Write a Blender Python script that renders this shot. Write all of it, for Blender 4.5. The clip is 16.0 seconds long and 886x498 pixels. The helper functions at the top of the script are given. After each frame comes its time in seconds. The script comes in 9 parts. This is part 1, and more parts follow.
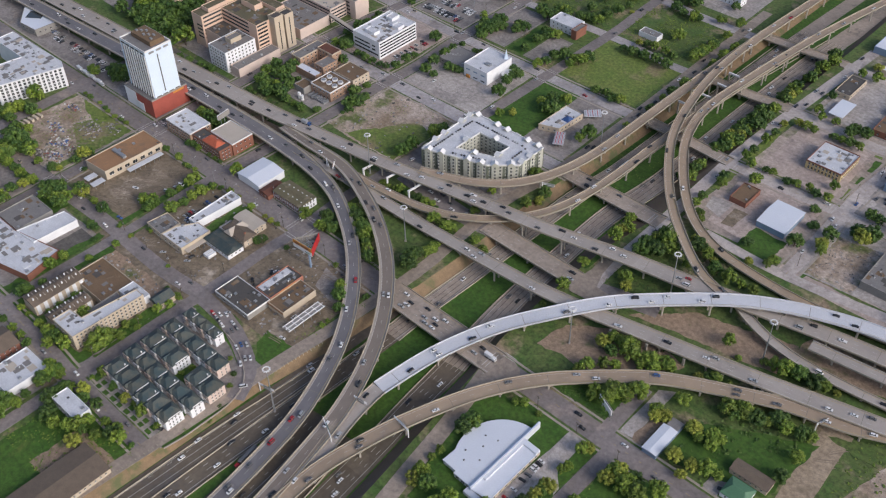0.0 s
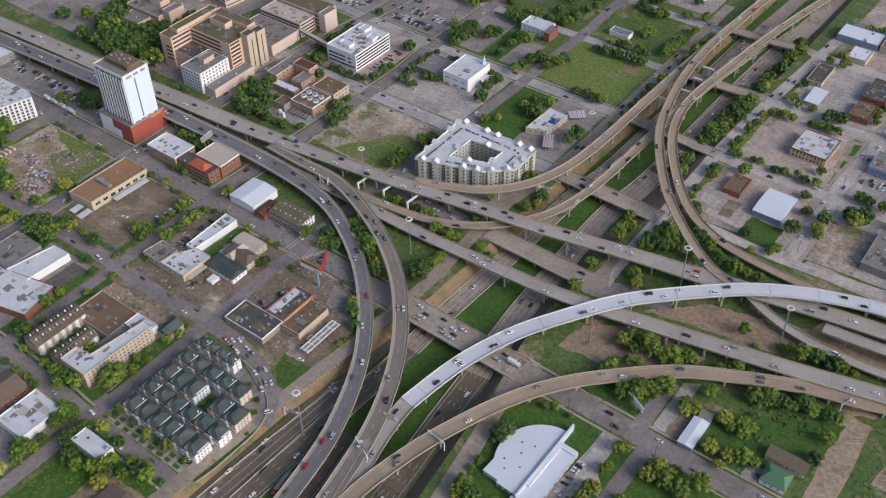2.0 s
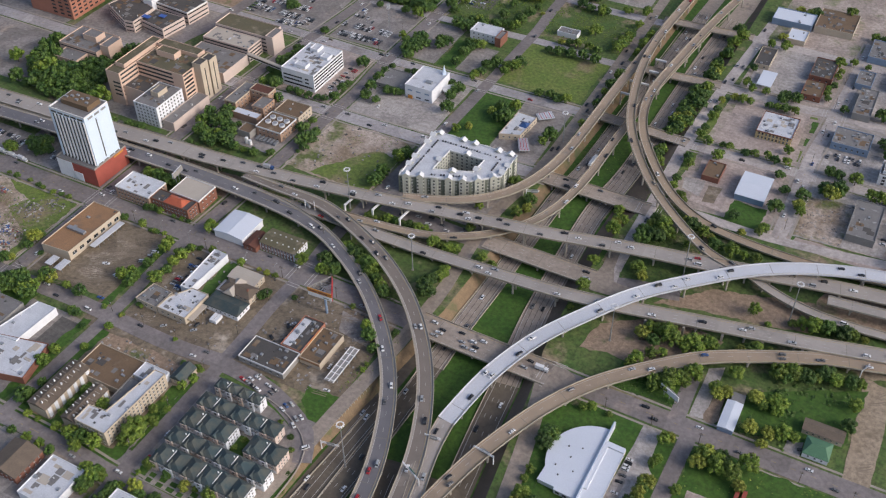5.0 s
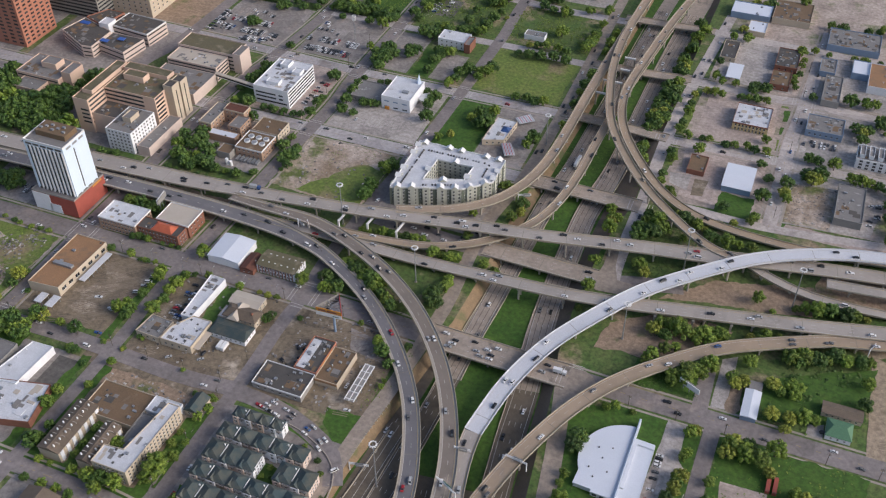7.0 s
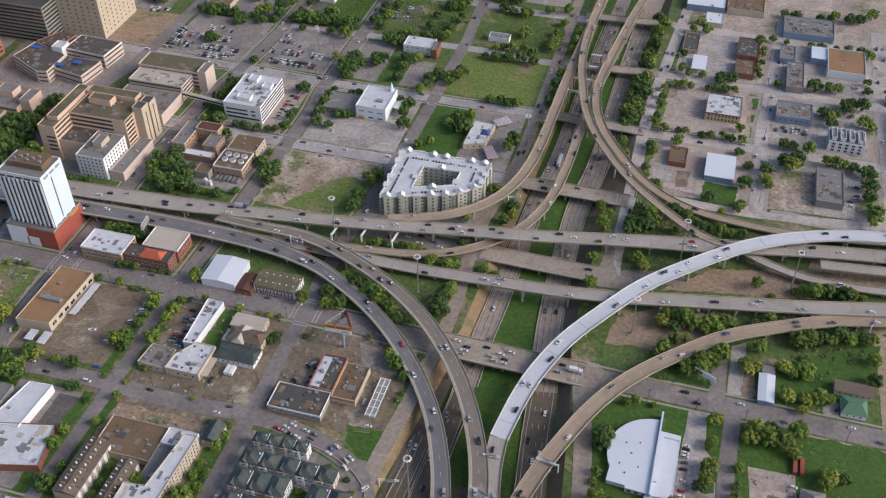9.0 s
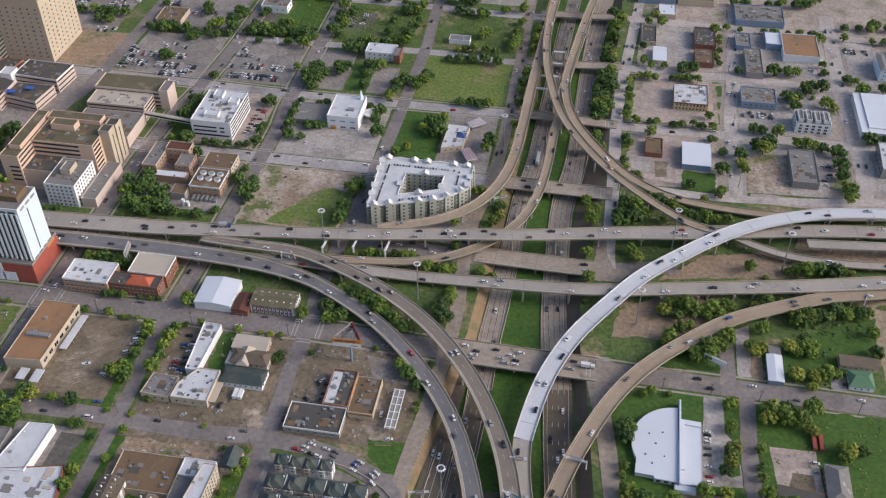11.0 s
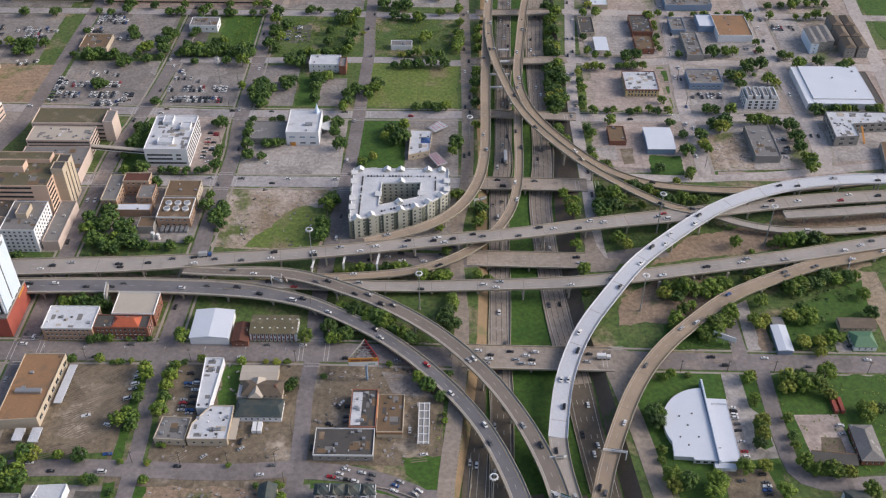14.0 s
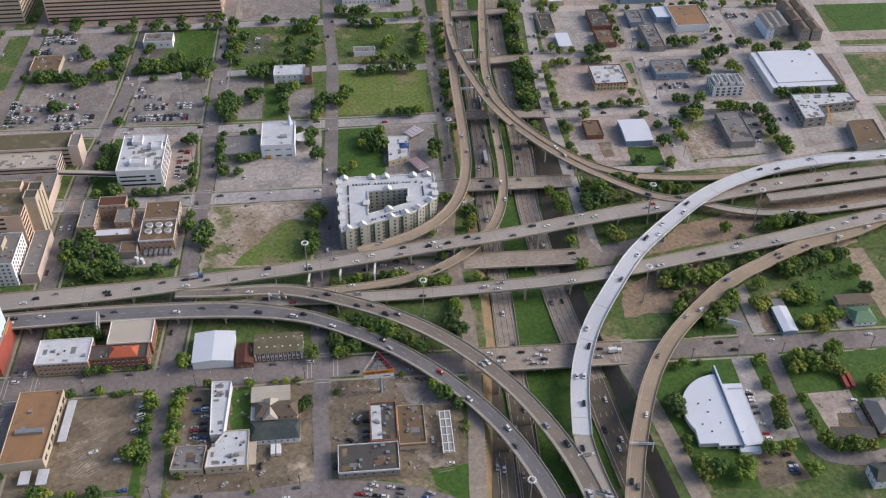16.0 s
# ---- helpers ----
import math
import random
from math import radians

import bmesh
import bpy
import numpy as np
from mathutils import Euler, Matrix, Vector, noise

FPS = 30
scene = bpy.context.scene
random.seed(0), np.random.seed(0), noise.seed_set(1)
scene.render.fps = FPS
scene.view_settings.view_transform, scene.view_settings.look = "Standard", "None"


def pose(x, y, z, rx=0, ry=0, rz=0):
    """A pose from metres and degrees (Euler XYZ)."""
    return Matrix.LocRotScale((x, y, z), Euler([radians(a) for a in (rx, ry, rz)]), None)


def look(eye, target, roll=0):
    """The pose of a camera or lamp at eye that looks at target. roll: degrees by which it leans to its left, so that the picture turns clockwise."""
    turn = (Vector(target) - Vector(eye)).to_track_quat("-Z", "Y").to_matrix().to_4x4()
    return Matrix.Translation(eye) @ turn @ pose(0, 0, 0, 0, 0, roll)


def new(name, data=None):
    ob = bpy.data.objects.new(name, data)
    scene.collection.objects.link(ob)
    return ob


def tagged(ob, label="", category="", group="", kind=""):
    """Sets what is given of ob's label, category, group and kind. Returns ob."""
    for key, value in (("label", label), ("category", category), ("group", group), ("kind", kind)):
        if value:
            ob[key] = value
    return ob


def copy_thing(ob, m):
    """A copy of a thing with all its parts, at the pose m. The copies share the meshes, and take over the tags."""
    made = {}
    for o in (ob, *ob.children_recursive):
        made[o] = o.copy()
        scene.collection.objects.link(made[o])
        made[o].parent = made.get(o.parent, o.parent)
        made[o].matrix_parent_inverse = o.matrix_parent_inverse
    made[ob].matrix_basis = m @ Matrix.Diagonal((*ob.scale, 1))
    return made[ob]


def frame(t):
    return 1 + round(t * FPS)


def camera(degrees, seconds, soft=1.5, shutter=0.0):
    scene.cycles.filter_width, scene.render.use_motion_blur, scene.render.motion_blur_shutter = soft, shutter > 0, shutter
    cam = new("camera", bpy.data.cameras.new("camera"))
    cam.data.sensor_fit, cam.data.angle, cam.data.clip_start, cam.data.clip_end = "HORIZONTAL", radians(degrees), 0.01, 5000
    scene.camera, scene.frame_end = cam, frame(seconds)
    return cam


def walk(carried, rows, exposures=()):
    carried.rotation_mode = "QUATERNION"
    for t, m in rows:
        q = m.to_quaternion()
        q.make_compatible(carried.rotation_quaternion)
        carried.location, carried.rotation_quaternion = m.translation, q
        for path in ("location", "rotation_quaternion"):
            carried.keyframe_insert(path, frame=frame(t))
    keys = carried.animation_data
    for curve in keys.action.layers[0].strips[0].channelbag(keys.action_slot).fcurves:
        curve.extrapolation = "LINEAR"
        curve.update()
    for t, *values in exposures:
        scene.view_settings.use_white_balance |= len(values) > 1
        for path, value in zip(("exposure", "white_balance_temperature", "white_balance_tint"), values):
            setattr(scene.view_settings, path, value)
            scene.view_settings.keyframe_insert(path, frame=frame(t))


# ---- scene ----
cam = camera(47.7, 16.0, soft=1.2)
METRES, EYE, TILT, LEAN, TURN = 460.0, 496.66, -42.71, 0.84, 42.6
ROWS = [
    (0.0, 0.0, 0.0, 0.0, 0.0, 0.0, -0.0),
    (0.5, -0.0328, 0.0023, 0.0011, -1.0, 0.08, 0.87),
    (1.0, -0.0653, 0.0052, 0.0031, -2.04, 0.14, 1.8),
    (1.5, -0.0977, 0.0088, 0.0055, -3.17, 0.21, 2.79),
    (2.0, -0.1295, 0.0129, 0.0086, -4.34, 0.25, 3.84),
    (2.5, -0.1614, 0.0178, 0.012, -5.54, 0.28, 4.88),
    (3.0, -0.1933, 0.0232, 0.016, -6.71, 0.26, 5.89),
    (3.5, -0.2243, 0.0294, 0.0212, -7.84, 0.2, 6.88),
    (4.0, -0.2551, 0.0364, 0.0264, -8.97, 0.13, 7.84),
    (6.5, -0.4002, 0.0804, 0.0589, -14.58, -0.39, 12.58),
    (7.0, -0.4283, 0.091, 0.0671, -15.73, -0.55, 13.51),
    (7.5, -0.4562, 0.1025, 0.0752, -16.92, -0.71, 14.45),
    (8.0, -0.4839, 0.1146, 0.0844, -18.13, -0.97, 15.39),
    (10.5, -0.6156, 0.185, 0.1315, -24.48, -2.53, 20.1),
    (11.0, -0.6399, 0.2005, 0.1422, -25.83, -2.94, 21.07),
    (11.5, -0.6636, 0.2167, 0.1531, -27.22, -3.38, 22.02),
    (12.0, -0.6864, 0.2329, 0.165, -28.59, -3.86, 22.9),
    (12.5, -0.709, 0.2503, 0.1766, -29.94, -4.32, 23.77),
    (13.0, -0.7311, 0.2679, 0.1882, -31.29, -4.79, 24.64),
    (13.5, -0.7517, 0.2861, 0.2008, -32.63, -5.32, 25.51),
    (14.0, -0.7722, 0.3049, 0.2139, -34.04, -5.88, 26.36),
    (14.5, -0.7914, 0.3241, 0.2272, -35.45, -6.46, 27.2),
    (15.0, -0.8101, 0.3438, 0.2413, -36.89, -7.08, 28.02),
    (15.5, -0.8282, 0.3638, 0.2537, -38.3, -7.65, 28.83),
    (16.0, -0.8452, 0.3843, 0.2674, -39.74, -8.28, 29.63),
]
walk(cam, [(t, pose(327, -351, EYE, TILT, LEAN, TURN) @ pose(METRES * x, METRES * y, METRES * z, 90 + pitch, roll, yaw)) for t, x, y, z, yaw, pitch, roll in ROWS], [(0.0, 0.55, 6220, 13), (8.0, 0.66, 6340, 13), (16.0, 0.75, 6500, 13)])

# ---- light ----
world = bpy.data.worlds.new("world")
scene.world = world
world.use_nodes = True
wn = world.node_tree
sky = wn.nodes.new("ShaderNodeTexSky")
sky.sky_type = "NISHITA"
sky.sun_disc = False
sky.sun_elevation = radians(32)
sky.sun_rotation = radians(90)
sky.dust_density = 3.0
wn.links.new(sky.outputs[0], wn.nodes["Background"].inputs[0])
wn.nodes["Background"].inputs[1].default_value = 0.100
sun = new("sun", bpy.data.lights.new("sun", "SUN"))
sun.data.energy = 1.35
sun.data.angle = radians(30)
sun.data.color = (1.0, 0.955, 0.90)
sun.matrix_world = look((600, 20, 340), (0, 0, 0))

# ---- materials ----
MATS = {}


def mat(name, col, col2=None, rough=0.85, scale=0.25, fine=4.0, amount=0.5, metal=0.0, bump=0.3, per_object=0.0, per_island=0.0, stain=None, stain_scale=0.05, stain_at=0.55, patch=0.0, patch_scale=0.07, mottle=0.0, cracks=0.0, grain=0.5):
    """Two colours mixed by coarse and fine noise in metres, with an optional stain and a random shift of value."""
    if name in MATS:
        return MATS[name]
    m = bpy.data.materials.new(name)
    m.use_nodes = True
    n, l = m.node_tree.nodes, m.node_tree.links
    b = n["Principled BSDF"]
    b.inputs["Roughness"].default_value = rough
    b.inputs["Metallic"].default_value = metal
    geo = n.new("ShaderNodeNewGeometry")
    co = geo.outputs["Position"]
    col2 = col2 or tuple(c * 0.72 for c in col)

    def noisy(s, detail=6.0):
        t = n.new("ShaderNodeTexNoise")
        t.inputs["Scale"].default_value = s
        t.inputs["Detail"].default_value = detail
        t.inputs["Roughness"].default_value = 0.62
        l.new(co, t.inputs["Vector"])
        return t.outputs["Fac"]

    def ramp(src, a, c):
        r = n.new("ShaderNodeMapRange")
        r.inputs["From Min"].default_value = a
        r.inputs["From Max"].default_value = c
        l.new(src, r.inputs["Value"])
        return r.outputs["Result"]

    def mix(fac, a, c):
        x = n.new("ShaderNodeMix")
        x.data_type = "RGBA"
        for src, socket in ((fac, x.inputs[0]), (a, x.inputs[6]), (c, x.inputs[7])):
            if isinstance(src, tuple):
                socket.default_value = (*src, 1)
            elif isinstance(src, float):
                socket.default_value = src
            else:
                l.new(src, socket)
        return x.outputs[2]

    coarse, small = noisy(scale), noisy(fine, 3.0)
    out = mix(ramp(coarse, 0.5 - amount * 0.4, 0.5 + amount * 0.4), col, col2)
    out = mix(ramp(small, 0.3, 0.75), out, mix(grain, out, tuple(c * 0.45 for c in col2)))
    if stain:
        out = mix(ramp(noisy(stain_scale, 8.0), stain_at, stain_at + 0.12), out, stain)
    if patch:
        vor = n.new("ShaderNodeTexVoronoi")
        vor.distance = "CHEBYCHEV"
        vor.inputs["Scale"].default_value = patch_scale
        l.new(co, vor.inputs["Vector"])
        sep = n.new("ShaderNodeSeparateColor")
        l.new(vor.outputs["Color"], sep.inputs["Color"])
        r = n.new("ShaderNodeMapRange")
        r.inputs["To Min"].default_value = 1 - patch
        r.inputs["To Max"].default_value = 1 + patch
        l.new(sep.outputs[0], r.inputs["Value"])
        h = n.new("ShaderNodeHueSaturation")
        l.new(r.outputs["Result"], h.inputs["Value"])
        l.new(out, h.inputs["Color"])
        out = h.outputs["Color"]
    if mottle:
        r = n.new("ShaderNodeMapRange")
        r.inputs["From Min"].default_value, r.inputs["From Max"].default_value = 0.32, 0.68
        r.inputs["To Min"].default_value, r.inputs["To Max"].default_value = 1 - mottle, 1 + mottle
        l.new(noisy(0.33, 5.0), r.inputs["Value"])
        h = n.new("ShaderNodeHueSaturation")
        l.new(r.outputs["Result"], h.inputs["Value"])
        l.new(out, h.inputs["Color"])
        out = h.outputs["Color"]
    if cracks:
        vor = n.new("ShaderNodeTexVoronoi")
        vor.feature = "DISTANCE_TO_EDGE"
        vor.inputs["Scale"].default_value = cracks
        l.new(co, vor.inputs["Vector"])
        r = n.new("ShaderNodeMapRange")
        r.inputs["From Max"].default_value = 0.02
        r.inputs["To Min"].default_value, r.inputs["To Max"].default_value = 0.82, 1.0
        l.new(vor.outputs["Distance"], r.inputs["Value"])
        h = n.new("ShaderNodeHueSaturation")
        l.new(r.outputs["Result"], h.inputs["Value"])
        l.new(out, h.inputs["Color"])
        out = h.outputs["Color"]
    for k, by_object in ((per_object, True), (per_island, False)):
        if not k:
            continue
        rnd = n.new("ShaderNodeObjectInfo").outputs["Random"] if by_object else geo.outputs["Random Per Island"]
        r = n.new("ShaderNodeMapRange")
        r.inputs["To Min"].default_value = 1 - k
        r.inputs["To Max"].default_value = 1 + k
        l.new(rnd, r.inputs["Value"])
        h = n.new("ShaderNodeHueSaturation")
        l.new(r.outputs["Result"], h.inputs["Value"])
        l.new(out, h.inputs["Color"])
        out = h.outputs["Color"]
    l.new(out, b.inputs["Base Color"])
    if bump:
        bp = n.new("ShaderNodeBump")
        bp.inputs["Strength"].default_value = bump
        bp.inputs["Distance"].default_value = 0.15
        l.new(small, bp.inputs["Height"])
        l.new(bp.outputs["Normal"], b.inputs["Normal"])
    MATS[name] = m
    return m


GRASS = mat("grass", (0.094, 0.173, 0.023), (0.182, 0.206, 0.052), scale=0.06, fine=0.7, amount=0.7, stain=(0.22, 0.175, 0.10), stain_scale=0.024, stain_at=0.53, mottle=0.4)
LAWN = mat("lawn", (0.030, 0.092, 0.007), (0.066, 0.128, 0.014), scale=0.09, fine=0.8, amount=0.6, grain=0.35, stain=(0.13, 0.140, 0.035), stain_scale=0.03, stain_at=0.61, mottle=0.35)
WEEDS = mat("weeds", (0.048, 0.117, 0.017), (0.12, 0.147, 0.044), scale=0.07, fine=0.6, stain=(0.27, 0.205, 0.135), stain_scale=0.03, stain_at=0.54, mottle=0.45)
DIRT = mat("dirt", (0.366, 0.262, 0.181), (0.25, 0.183, 0.128), scale=0.07, fine=1.2, stain=(0.08, 0.115, 0.03), stain_scale=0.045, stain_at=0.56, mottle=0.3)
TRACK = mat("graded_dirt", (0.40, 0.315, 0.225), (0.30, 0.235, 0.165), scale=0.06, fine=1.4, amount=0.4, stain=(0.23, 0.18, 0.125), stain_scale=0.05, stain_at=0.56, mottle=0.3)
RUBBLE = mat("rubble", (0.52, 0.43, 0.365), (0.27, 0.20, 0.135), scale=0.035, fine=1.1, amount=0.3, stain=(0.105, 0.130, 0.035), stain_scale=0.04, stain_at=0.54, bump=0.5, mottle=0.35)
LOT = mat("lot_paving", (0.294, 0.266, 0.25), (0.201, 0.179, 0.163), scale=0.09, fine=1.6, patch=0.2, patch_scale=0.045, stain=(0.33, 0.265, 0.215), stain_scale=0.03, stain_at=0.57, mottle=0.26, cracks=0.11, grain=0.28)
LOT_TAN = mat("worn_lot_paving", (0.233, 0.184, 0.125), (0.147, 0.114, 0.078), scale=0.09, fine=1.5, patch=0.18, patch_scale=0.05, stain=(0.37, 0.31, 0.245), stain_scale=0.035, stain_at=0.55, mottle=0.32, cracks=0.09, grain=0.35)
LOT_PINK = mat("pinkish_lot_paving", (0.459, 0.373, 0.329), (0.351, 0.284, 0.248), scale=0.08, fine=1.8, patch=0.15, patch_scale=0.06, stain=(0.22, 0.19, 0.175), stain_scale=0.04, stain_at=0.6, mottle=0.24, cracks=0.13, grain=0.28)
GROUND_WORN = mat("worn_ground", (0.444, 0.369, 0.321), (0.296, 0.241, 0.204), scale=0.05, fine=1.6, amount=0.4, patch=0.12, patch_scale=0.04, stain=(0.13, 0.155, 0.06), stain_scale=0.03, stain_at=0.53, mottle=0.3, grain=0.3)
LOT_PALE = mat("pale_lot_paving", (0.425, 0.386, 0.362), (0.305, 0.276, 0.253), scale=0.08, fine=1.8, patch=0.18, patch_scale=0.05, stain=(0.20, 0.185, 0.165), stain_scale=0.04, stain_at=0.58, mottle=0.28, cracks=0.12, grain=0.28)
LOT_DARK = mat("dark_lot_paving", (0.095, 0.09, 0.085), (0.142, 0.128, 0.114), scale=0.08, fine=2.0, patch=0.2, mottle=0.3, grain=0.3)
STREET = mat("street_asphalt", (0.235, 0.206, 0.199), (0.181, 0.158, 0.152), scale=0.05, fine=1.8, patch=0.13, patch_scale=0.035, stain=(0.30, 0.25, 0.22), stain_scale=0.025, stain_at=0.57, mottle=0.2, grain=0.18)
STREET_TAN = mat("street_tan_asphalt", (0.328, 0.27, 0.22), (0.256, 0.213, 0.175), scale=0.05, fine=1.8, patch=0.13, patch_scale=0.035, stain=(0.17, 0.145, 0.125), stain_scale=0.03, stain_at=0.57, mottle=0.2, grain=0.2)
STREET_WORN = mat("street_worn_asphalt", (0.393, 0.364, 0.364), (0.311, 0.286, 0.285), scale=0.05, fine=1.8, patch=0.13, patch_scale=0.035, stain=(0.20, 0.18, 0.17), stain_scale=0.025, stain_at=0.58, mottle=0.2, grain=0.18)
# Paler and pinker than STREET, partly to paint hazy glare into the north-eastern streets.
STREET_PALE = mat("street_concrete", (0.479, 0.425, 0.4), (0.385, 0.341, 0.317), scale=0.05, fine=1.8, patch=0.12, patch_scale=0.04, stain=(0.25, 0.215, 0.20), stain_scale=0.03, stain_at=0.58, mottle=0.18, cracks=0.1, grain=0.18)
PAVE = mat("sidewalk_concrete", (0.42, 0.37, 0.32), (0.32, 0.28, 0.24), scale=0.12, fine=2.0)
CONC = mat("deck_concrete", (0.385, 0.344, 0.309), (0.304, 0.273, 0.248), scale=0.06, fine=1.8, patch=0.07, patch_scale=0.03, stain=(0.24, 0.215, 0.195), stain_scale=0.05, stain_at=0.6, grain=0.2)
DECK_GREY = mat("deck_asphalt", (0.174, 0.167, 0.177), (0.139, 0.133, 0.141), scale=0.06, fine=1.8, patch=0.08, patch_scale=0.03, stain=(0.245, 0.228, 0.215), stain_scale=0.03, stain_at=0.6, grain=0.2)
DECK_BROWN = mat("deck_worn_asphalt", (0.222, 0.187, 0.159), (0.171, 0.144, 0.123), scale=0.06, fine=1.8, patch=0.08, patch_scale=0.03, stain=(0.29, 0.25, 0.215), stain_scale=0.03, stain_at=0.6, grain=0.2)
DECK_TAN = mat("deck_tan_concrete", (0.373, 0.284, 0.2), (0.294, 0.227, 0.165), scale=0.06, fine=1.8, patch=0.07, patch_scale=0.03, stain=(0.22, 0.19, 0.165), stain_scale=0.05, stain_at=0.6, grain=0.2)
DECK_WHITE = mat("deck_new_concrete", (0.66, 0.67, 0.71), (0.58, 0.59, 0.625), scale=0.06, fine=1.8, amount=0.8, patch=0.03, patch_scale=0.02)
SHOULDER = mat("shoulder_concrete", (0.40, 0.365, 0.32), (0.32, 0.29, 0.255), scale=0.08, fine=1.8, stain=(0.22, 0.20, 0.18), stain_scale=0.06, stain_at=0.58)
PIER = mat("pier_concrete", (0.48, 0.435, 0.37), (0.37, 0.335, 0.285), scale=0.2, fine=2.0)
BARRIER = mat("barrier_concrete", (0.46, 0.40, 0.31), (0.36, 0.315, 0.25), scale=0.15, fine=2.0)
BARRIER_DARK = mat("weathered_barrier_concrete", (0.24, 0.215, 0.175), (0.19, 0.17, 0.14), scale=0.15, fine=2.5)
FREEWAY = mat("freeway_concrete", (0.367, 0.307, 0.256), (0.28, 0.232, 0.191), scale=0.06, fine=1.8, patch=0.1, patch_scale=0.03, stain=(0.12, 0.105, 0.095), stain_scale=0.05, stain_at=0.57, mottle=0.15, grain=0.2)
FREEWAY_OLD = mat("old_freeway_concrete", (0.143, 0.117, 0.086), (0.105, 0.084, 0.062), scale=0.05, fine=1.8, patch=0.12, patch_scale=0.03, stain=(0.095, 0.083, 0.073), stain_scale=0.04, stain_at=0.57, mottle=0.15, grain=0.2)
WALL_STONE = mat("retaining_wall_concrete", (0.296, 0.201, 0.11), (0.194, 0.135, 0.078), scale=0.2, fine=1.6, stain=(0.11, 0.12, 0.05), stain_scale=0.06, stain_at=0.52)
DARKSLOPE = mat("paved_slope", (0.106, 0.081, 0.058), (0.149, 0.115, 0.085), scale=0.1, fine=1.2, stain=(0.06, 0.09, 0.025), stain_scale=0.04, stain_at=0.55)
PAINT = mat("line_paint", (0.66, 0.64, 0.60), (0.50, 0.48, 0.45), scale=0.4, fine=3.0)
PAINT_YELLOW = mat("yellow_line_paint", (0.50, 0.36, 0.12), (0.40, 0.30, 0.12), scale=0.4, fine=3.0)


# ---- building helpers ----
def link(name, bm, material, parent=None, label=""):
    me = bpy.data.meshes.new(name)
    bm.to_mesh(me)
    bm.free()
    for m in material if isinstance(material, list) else [material]:
        me.materials.append(m)
    ob = new(name, me)
    if parent:
        ob.parent = parent
    if label:
        ob["label"] = label
    return ob


part = link


def box(bm, x0, x1, y0, y1, z0, z1, mi=0):
    v = [bm.verts.new((x, y, z)) for z in (z0, z1) for x, y in ((x0, y0), (x1, y0), (x1, y1), (x0, y1))]
    for q in ((3, 2, 1, 0), (4, 5, 6, 7), (0, 1, 5, 4), (1, 2, 6, 5), (2, 3, 7, 6), (3, 0, 4, 7)):
        bm.faces.new([v[i] for i in q]).material_index = mi
    return v


def prism(bm, poly, z0, z1):
    """A closed prism over a plan given counterclockwise."""
    lo = [bm.verts.new((x, y, z0)) for x, y in poly]
    hi = [bm.verts.new((x, y, z1)) for x, y in poly]
    bm.faces.new(hi)
    bm.faces.new(lo[::-1])
    for i in range(len(poly)):
        j = (i + 1) % len(poly)
        bm.faces.new((lo[i], lo[j], hi[j], hi[i]))


def rect(x0, x1, y0, y1):
    return [(x0, y0), (x1, y0), (x1, y1), (x0, y1)]


def ccw(poly):
    a = sum(p[0] * q[1] - q[0] * p[1] for p, q in zip(poly, poly[1:] + poly[:1]))
    return list(poly) if a > 0 else list(poly)[::-1]


def spline(pts, step=6.0):
    """Points of a smooth line through pts (any number of coordinates)."""
    p = [np.array(q, float) for q in pts]
    p = [2 * p[0] - p[1]] + p + [2 * p[-1] - p[-2]]
    out = []
    for a, b, c, d in zip(p, p[1:], p[2:], p[3:]):
        k = max(2, int(np.linalg.norm((c - b)[:2]) / step))
        for i in range(k):
            t = i / k
            out.append(0.5 * (2 * b + (c - a) * t + (2 * a - 5 * b + 4 * c - d) * t * t + (3 * b - a - 3 * c + d) * t ** 3))
    return out + [p[-2]]


def sides(line):
    """The unit vector to the left of the line at each of its points."""
    res = []
    for i in range(len(line)):
        d = line[min(i + 1, len(line) - 1)] - line[max(i - 1, 0)]
        d = d[:2] / np.linalg.norm(d[:2])
        res.append(np.array((-d[1], d[0])))
    return res


def sweep(bm, line, section, closed=True):
    """Sweeps a section (offset to the left, height; counterclockwise seen along the line) along a line of x, y, z and width.

    The section is a list, or a function of half the width."""
    rows = []
    for p, s in zip(line, sides(line)):
        rows.append([bm.verts.new((p[0] + s[0] * o, p[1] + s[1] * o, p[2] + h)) for o, h in (section(p[3] / 2) if callable(section) else section)])
    n = len(rows[0])
    for a, b in zip(rows, rows[1:]):
        for i in range(n if closed else n - 1):
            j = (i + 1) % n
            bm.faces.new((a[i], b[i], b[j], a[j]))
    if closed:
        bm.faces.new(rows[0])
        bm.faces.new(rows[-1][::-1])


# plan of what stands or runs where, so that no tree grows through it: road points with half width and height, and building plans
TAKEN, PLANS = [], []


# ---- ground ----
# stations along the sunken freeway: y, then the x of the west brink, west toe, east toe and east brink
TRENCH = [(-3000, -90, -82, 84, 92), (-400, -66, -58, 76, 88), (-260, -58, -50, 66, 77), (-135, -48, -44, 55, 64), (-80, -41, -36, 48.5, 57.5), (-30, -36, -30, 44, 52),
          (0, -30, -23, 39, 46), (50, -28, -21, 33, 43), (120, -29, -20, 32, 45), (170, -26, -19, 34, 54), (270, -26, -15, 42, 54), (370, -22, -12, 46, 54), (600, -16, -6, 50, 58), (3000, 40, 50, 106, 114)]
DEEP = -6.0
bm = bmesh.new()
rows = []
for y, a, b, c, d in TRENCH:
    rows.append([bm.verts.new(q) for q in ((-3000, y, 0), (a, y, 0), (b, y, DEEP), (c, y, DEEP), (d, y, 0), (3000, y, 0))])
